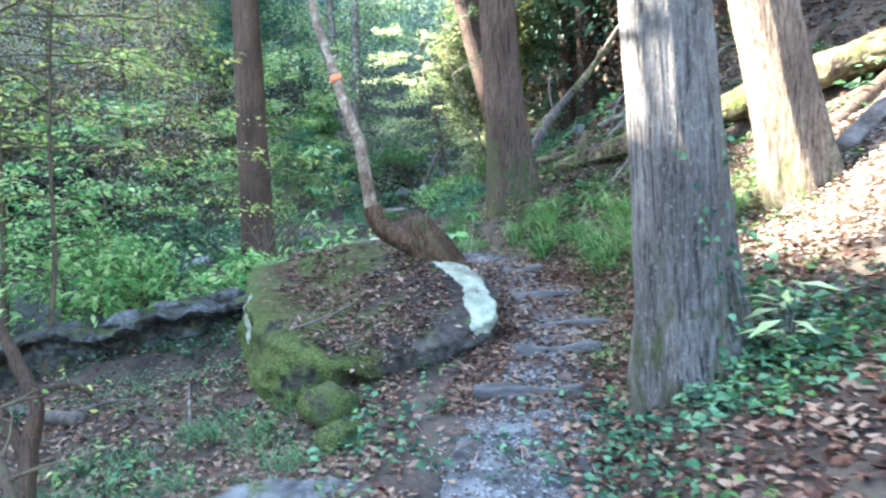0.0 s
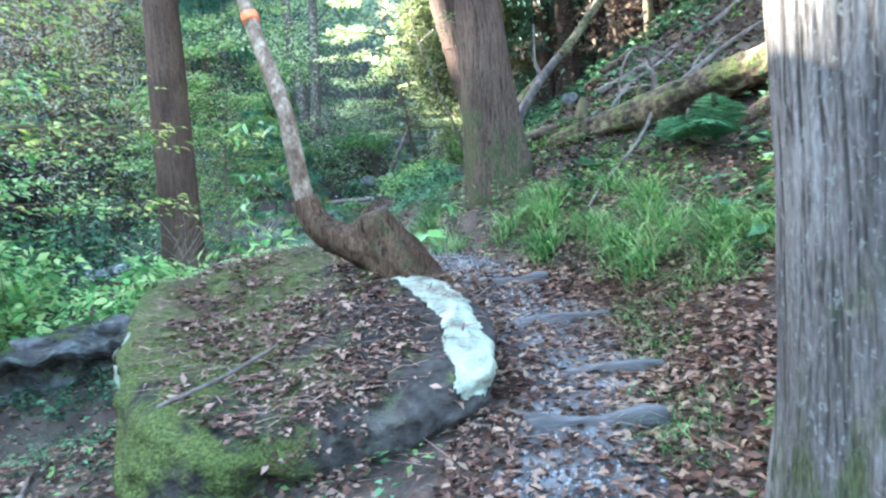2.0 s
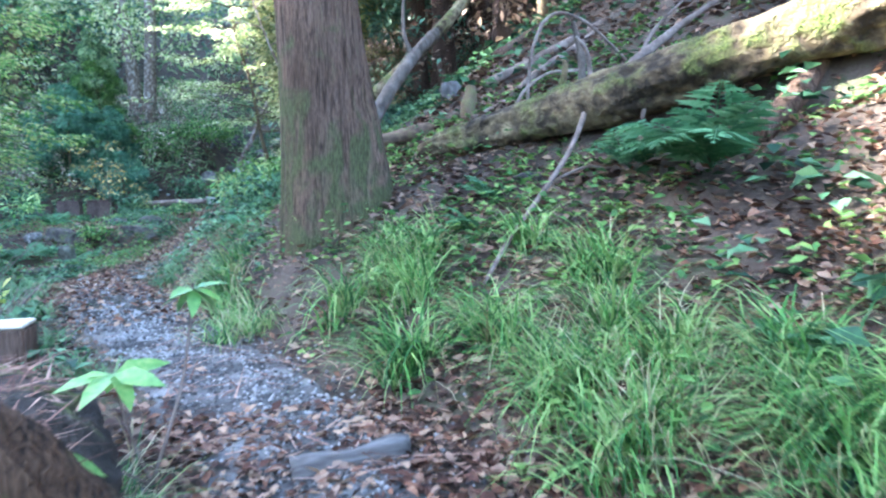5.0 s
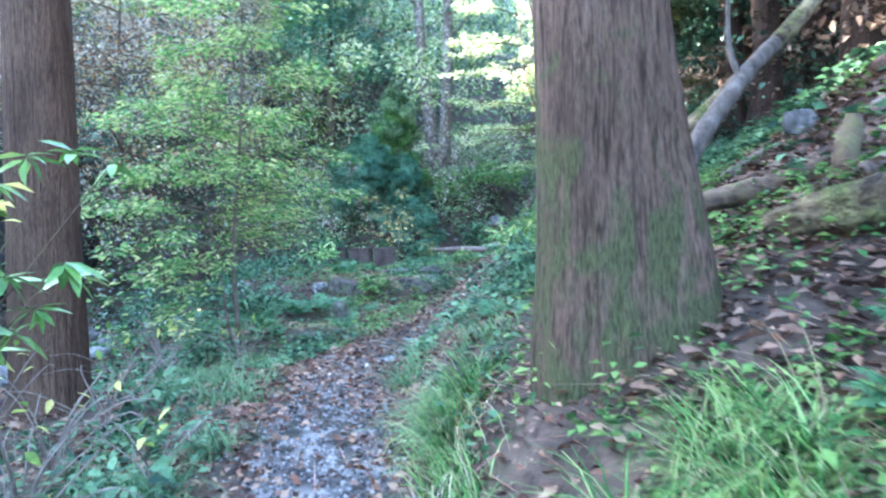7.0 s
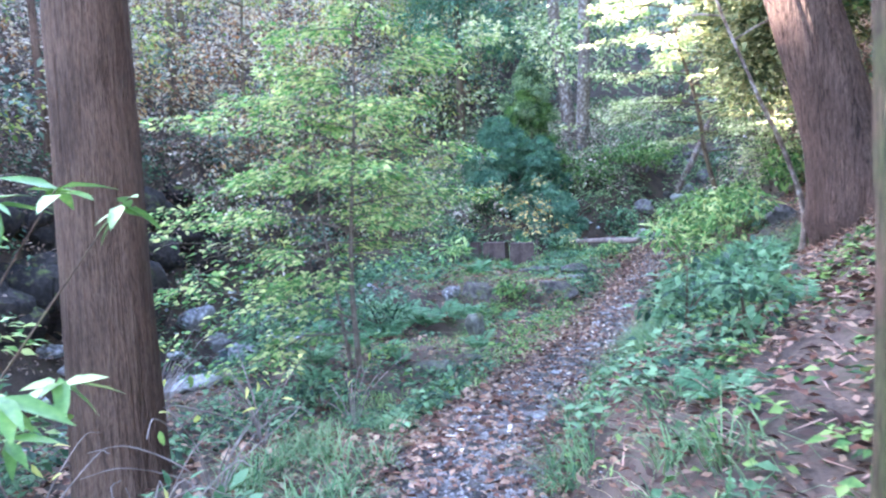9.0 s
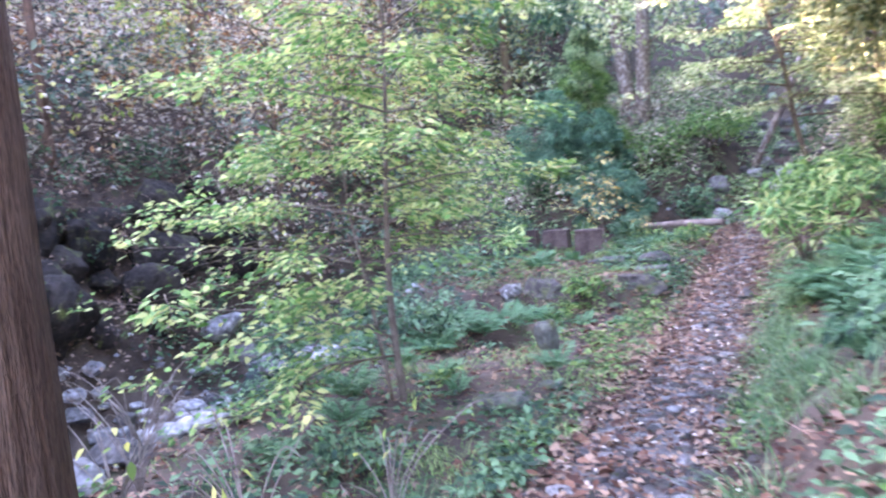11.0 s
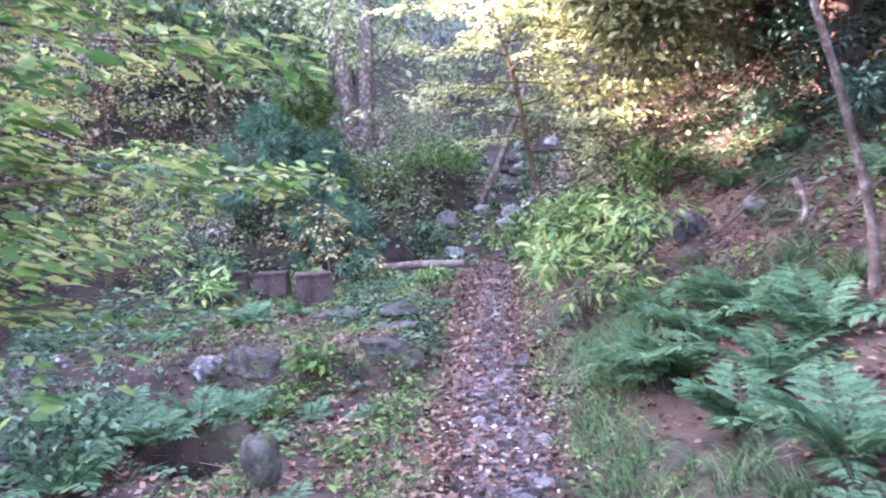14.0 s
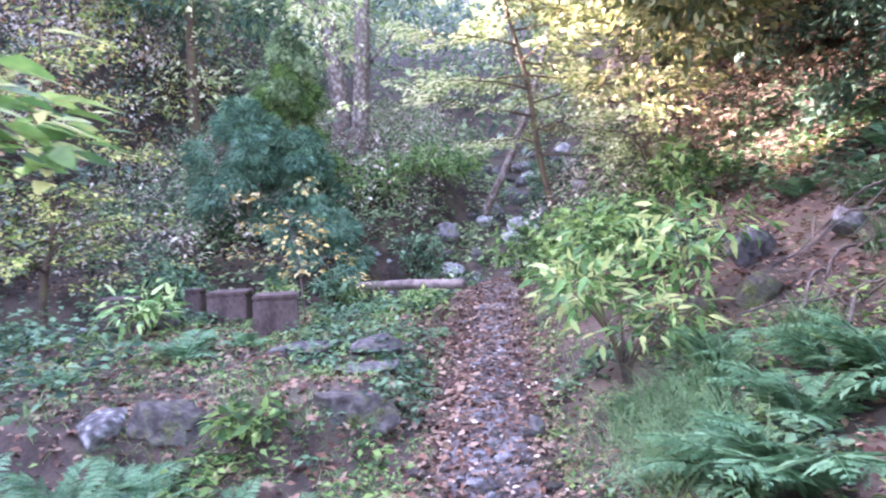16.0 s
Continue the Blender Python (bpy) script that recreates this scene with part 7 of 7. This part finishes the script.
ok = (fbm(bp[:, 0] * 2.5, bp[:, 1] * 2.5, 81) > 0.02 - 0.22 * (u < 0.75) + 0.5 * step01(-side, 0.45, 0.9) + 0.35 * step01(bp[:, 1], 7.0, 7.8)) & ((np.abs(bp[:, 0] - crust_x) > 0.2) | (bp[:, 1] > 6.75) | (bp[:, 2] < 0.5))
bp = bp[ok]
litter("leaf_litter", "dead leaves lying on the boulder", bp[::3, 0], bp[::3, 1], bp[::3, 2], 0.04, 23, fine=True)
litter("leaf_litter", "dark damp dead leaves on the boulder", bp[1::3, 0], bp[1::3, 1], bp[1::3, 2], 0.04, 31, LITTER_DARK, fine=True)
litter("leaf_litter", "reddish needle litter on the boulder", bp[2::3, 0], bp[2::3, 1], bp[2::3, 2], 0.06, 33, NEEDLE, simple=True)
y2 = r8.uniform(12, 25.5, 1300)
x2 = mid_x(y2) + r8.choice([-1, 1], 1300) * np.abs(r8.normal(0.28, 0.16, 1300))
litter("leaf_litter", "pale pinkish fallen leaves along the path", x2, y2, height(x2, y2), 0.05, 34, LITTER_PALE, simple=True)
# dead cedar twigs
c = 4200
x1, y1 = np.r_[r8.uniform(-4, 5, 2000), r8.uniform(0, 3.4, 2200)], np.r_[r8.uniform(1.5, 22, 2000), r8.uniform(3.5, 12.5, 2200)]
z1 = height(x1, y1)
u, th = np.sqrt(r8.uniform(0, 0.85, 3000)), r8.uniform(0, 2 * np.pi, 3000)
bp = boulder_at(u, th)
x1, y1, z1 = np.r_[x1, bp[:, 0]], np.r_[y1, bp[:, 1]], np.r_[z1, bp[:, 2]]
az = r8.uniform(0, 2 * np.pi, len(x1))
v, f = blades(np.stack([x1, y1, z1 + 0.02], -1), np.stack([np.cos(az), np.sin(az), 0 * az], -1), np.where(np.arange(len(x1)) < c, r8.uniform(0.08, 0.4, len(x1)) ** 1.2, r8.uniform(0.05, 0.2, len(x1))), 0.010, 0.05, 3, r8)
v = v.reshape(len(x1), -1, 3)
base = v[:, :1] * 0 + np.stack([x1, y1, z1 + 0.02], -1)[:, None]
rel = v - base
flat = np.stack([np.cos(az), np.sin(az), 0 * az], -1)[:, None]
rel = flat * rel[..., 2:3] * 1.0 + rel * [1, 1, 0.12]
tagged(part("dead_twigs", ((base + rel).reshape(-1, 3), f), NEEDLE), "reddish dead cedar twigs lying on the forest floor", "twigs", kind="stuff")


# ---- far woods ----
def woods(name, label, count, x0, x1, y0, y1, up0, up1, leaf, mat, seed, lumps, radius, dmin):
    r8 = np.random.default_rng(seed)
    x, y = r8.uniform(x0, x1, lumps * 3), r8.uniform(y0, y1, lumps * 3)
    ok = (np.abs(x - mid_x(y)) >= dmin) & (creek_off(x, y) > (1.5 if name == "undergrowth" else 0.9)) & ~((x < -15) & (y < 17)) & ~((x < -8) & (x > -10.4) & (y < 20) & (name == "far_woods"))
    x, y = x[ok][:lumps], y[ok][:lumps]
    pts = np.stack([x, y, height(x, y) + r8.uniform(up0, up1, len(x))], -1)
    v, f = bush_mass(pts, radius * r8.uniform(0.6, 1.3, len(x)), count, leaf, r8, 0.6, 0.5, True)
    return tagged(part(name, (v, f), mat), label, "woods", kind="stuff")


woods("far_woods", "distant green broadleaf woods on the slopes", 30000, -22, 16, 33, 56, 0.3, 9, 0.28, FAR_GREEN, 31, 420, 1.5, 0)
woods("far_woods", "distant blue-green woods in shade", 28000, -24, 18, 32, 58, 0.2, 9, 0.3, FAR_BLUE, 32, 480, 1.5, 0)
woods("far_woods", "distant russet autumn woods on the far slope", 62000, -24, -8.6, 10, 48, 0.3, 5, 0.13, LEAF_RUST, 33, 620, 0.95, 7)
woods("far_woods", "withered brown bushes on the far slope", 66000, -24, -8.6, 6, 46, 0.1, 3.5, 0.12, LEAF_BROWN, 45, 800, 0.9, 7)
woods("far_woods", "distant yellow-green trees on the far slope", 46000, -24, -8.8, 4, 48, 0.3, 5, 0.14, LEAF_YEL, 34, 480, 0.95, 7)
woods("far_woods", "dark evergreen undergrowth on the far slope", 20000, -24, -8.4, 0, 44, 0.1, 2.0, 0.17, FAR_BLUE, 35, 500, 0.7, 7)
woods("far_woods", "dark evergreen woods on the upper bank", 36000, 4.0, 20, 11, 45, 0.6, 8, 0.2, LEAF_DARK, 36, 380, 1.2, 4)
woods("far_woods", "withered brown bushes on the upper bank", 22000, 3.6, 16, 10, 40, 0.1, 3.5, 0.16, LEAF_RUSSET, 46, 360, 0.9, 4)
# Canopy above the view, added to keep sky and sun off the bank.
woods("far_woods", "unseen evergreen canopy added to shade the bank", 44000, 2.8, 12, 9.5, 32, 5.0, 9.5, 0.46, LEAF_DARK, 48, 420, 1.6, 3.4)
# The next five are placed across the sun's path to shade the slope.
woods("far_woods", "evergreen crowns added to shade the valley head bank", 16000, 3.0, 7.5, 25.5, 36, 3.5, 7.5, 0.3, LEAF_DARK, 54, 150, 1.2, 2.5)
woods("far_woods", "olive boughs over the valley head bank", 14000, 1.4, 3.6, 22.5, 30, 2.9, 6.0, 0.15, LEAF_OLIVE, 56, 150, 0.8, 1.4)
woods("far_woods", "olive boughs added high up to shade the slope", 9000, 0.9, 2.4, 21.0, 29.5, 3.9, 6.2, 0.17, LEAF_OLIVE, 58, 80, 0.9, 0.3)
woods("far_woods", "olive boughs of the tree leaning over the bank", 7500, 0.9, 2.2, 21.0, 23.5, 2.4, 4.3, 0.15, LEAF_OLIVE, 59, 64, 0.8, 0.3)
woods("far_woods", "evergreen crowns shading the upper bank", 14000, 3.3, 5.5, 22, 33, 2.2, 5.5, 0.16, LEAF_DARK, 49, 110, 0.8, 3)
woods("far_woods", "pale lime leaves of trees at the valley head", 16000, -8, 7, 30, 46, 2.0, 9, 0.19, LEAF_PALE, 37, 140, 1.0, 0)
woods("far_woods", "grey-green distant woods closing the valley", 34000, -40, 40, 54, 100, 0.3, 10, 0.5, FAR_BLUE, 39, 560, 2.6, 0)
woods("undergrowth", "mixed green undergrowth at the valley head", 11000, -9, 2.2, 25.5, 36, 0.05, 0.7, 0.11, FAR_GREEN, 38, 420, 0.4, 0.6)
woods("undergrowth", "dark withered brush on the shaded upper bank", 6000, 2.2, 7, 24, 36, 0.05, 0.8, 0.11, LEAF_RUSSET, 53, 240, 0.4, 1)
woods("undergrowth", "withered brush on the creek's far bank", 24000, -11.2, -8.4, 10, 30, 0.0, 0.7, 0.08, LEAF_RUSSET, 51, 560, 0.4, 5)
woods("undergrowth", "green plants on the creek's far bank", 7000, -11, -8.2, 11, 30, 0.05, 0.5, 0.1, LEAF_BLUE, 52, 160, 0.35, 5)
woods("undergrowth", "withered brown undergrowth at the valley head", 11000, -9, 2.2, 25.5, 38, 0.05, 0.8, 0.11, LEAF_BROWN, 47, 420, 0.4, 0.6)
for k in range(44):
    r8 = np.random.default_rng(4000 + k)
    left = k % 3 != 0
    x, y = (r8.uniform(-24, -9.5), r8.uniform(4, 46)) if left else (r8.uniform(4, 16), r8.uniform(10, 44))
    if k % 5 == 0:
        x, y = r8.uniform(-10, 8), r8.uniform(36, 52)
    tr = thing("slim_tree", "slim bare trunk in the woods on the slope", "tree", "woodland trunks", at=foot(x, y, 0.2))
    hgt, rad = r8.uniform(6, 12), r8.uniform(0.06, 0.16)
    part("trunk", tri_quads(*tube(curve([(0, 0, 0), (r8.normal(0, 0.2), 0, hgt * 0.4), (r8.normal(0, 0.5), 0, hgt)], 12), np.linspace(rad, rad * 0.4, 12), 8, 0.1, k)), BARK_DARK if k % 2 else BARK, tr)
    for q in range(3):
        a = np.array([0, 0, hgt * (0.4 + 0.18 * q)])
        az = r8.uniform(0, 6.3)
        part("limb", tri_quads(*tube(curve([a, a + [np.cos(az) * 0.7, np.sin(az) * 0.7, 0.5], a + [np.cos(az) * 1.5, np.sin(az) * 1.5, 1.4]], 8), np.linspace(rad * 0.35, 0.01, 8), 5)), BARK_DARK, tr)
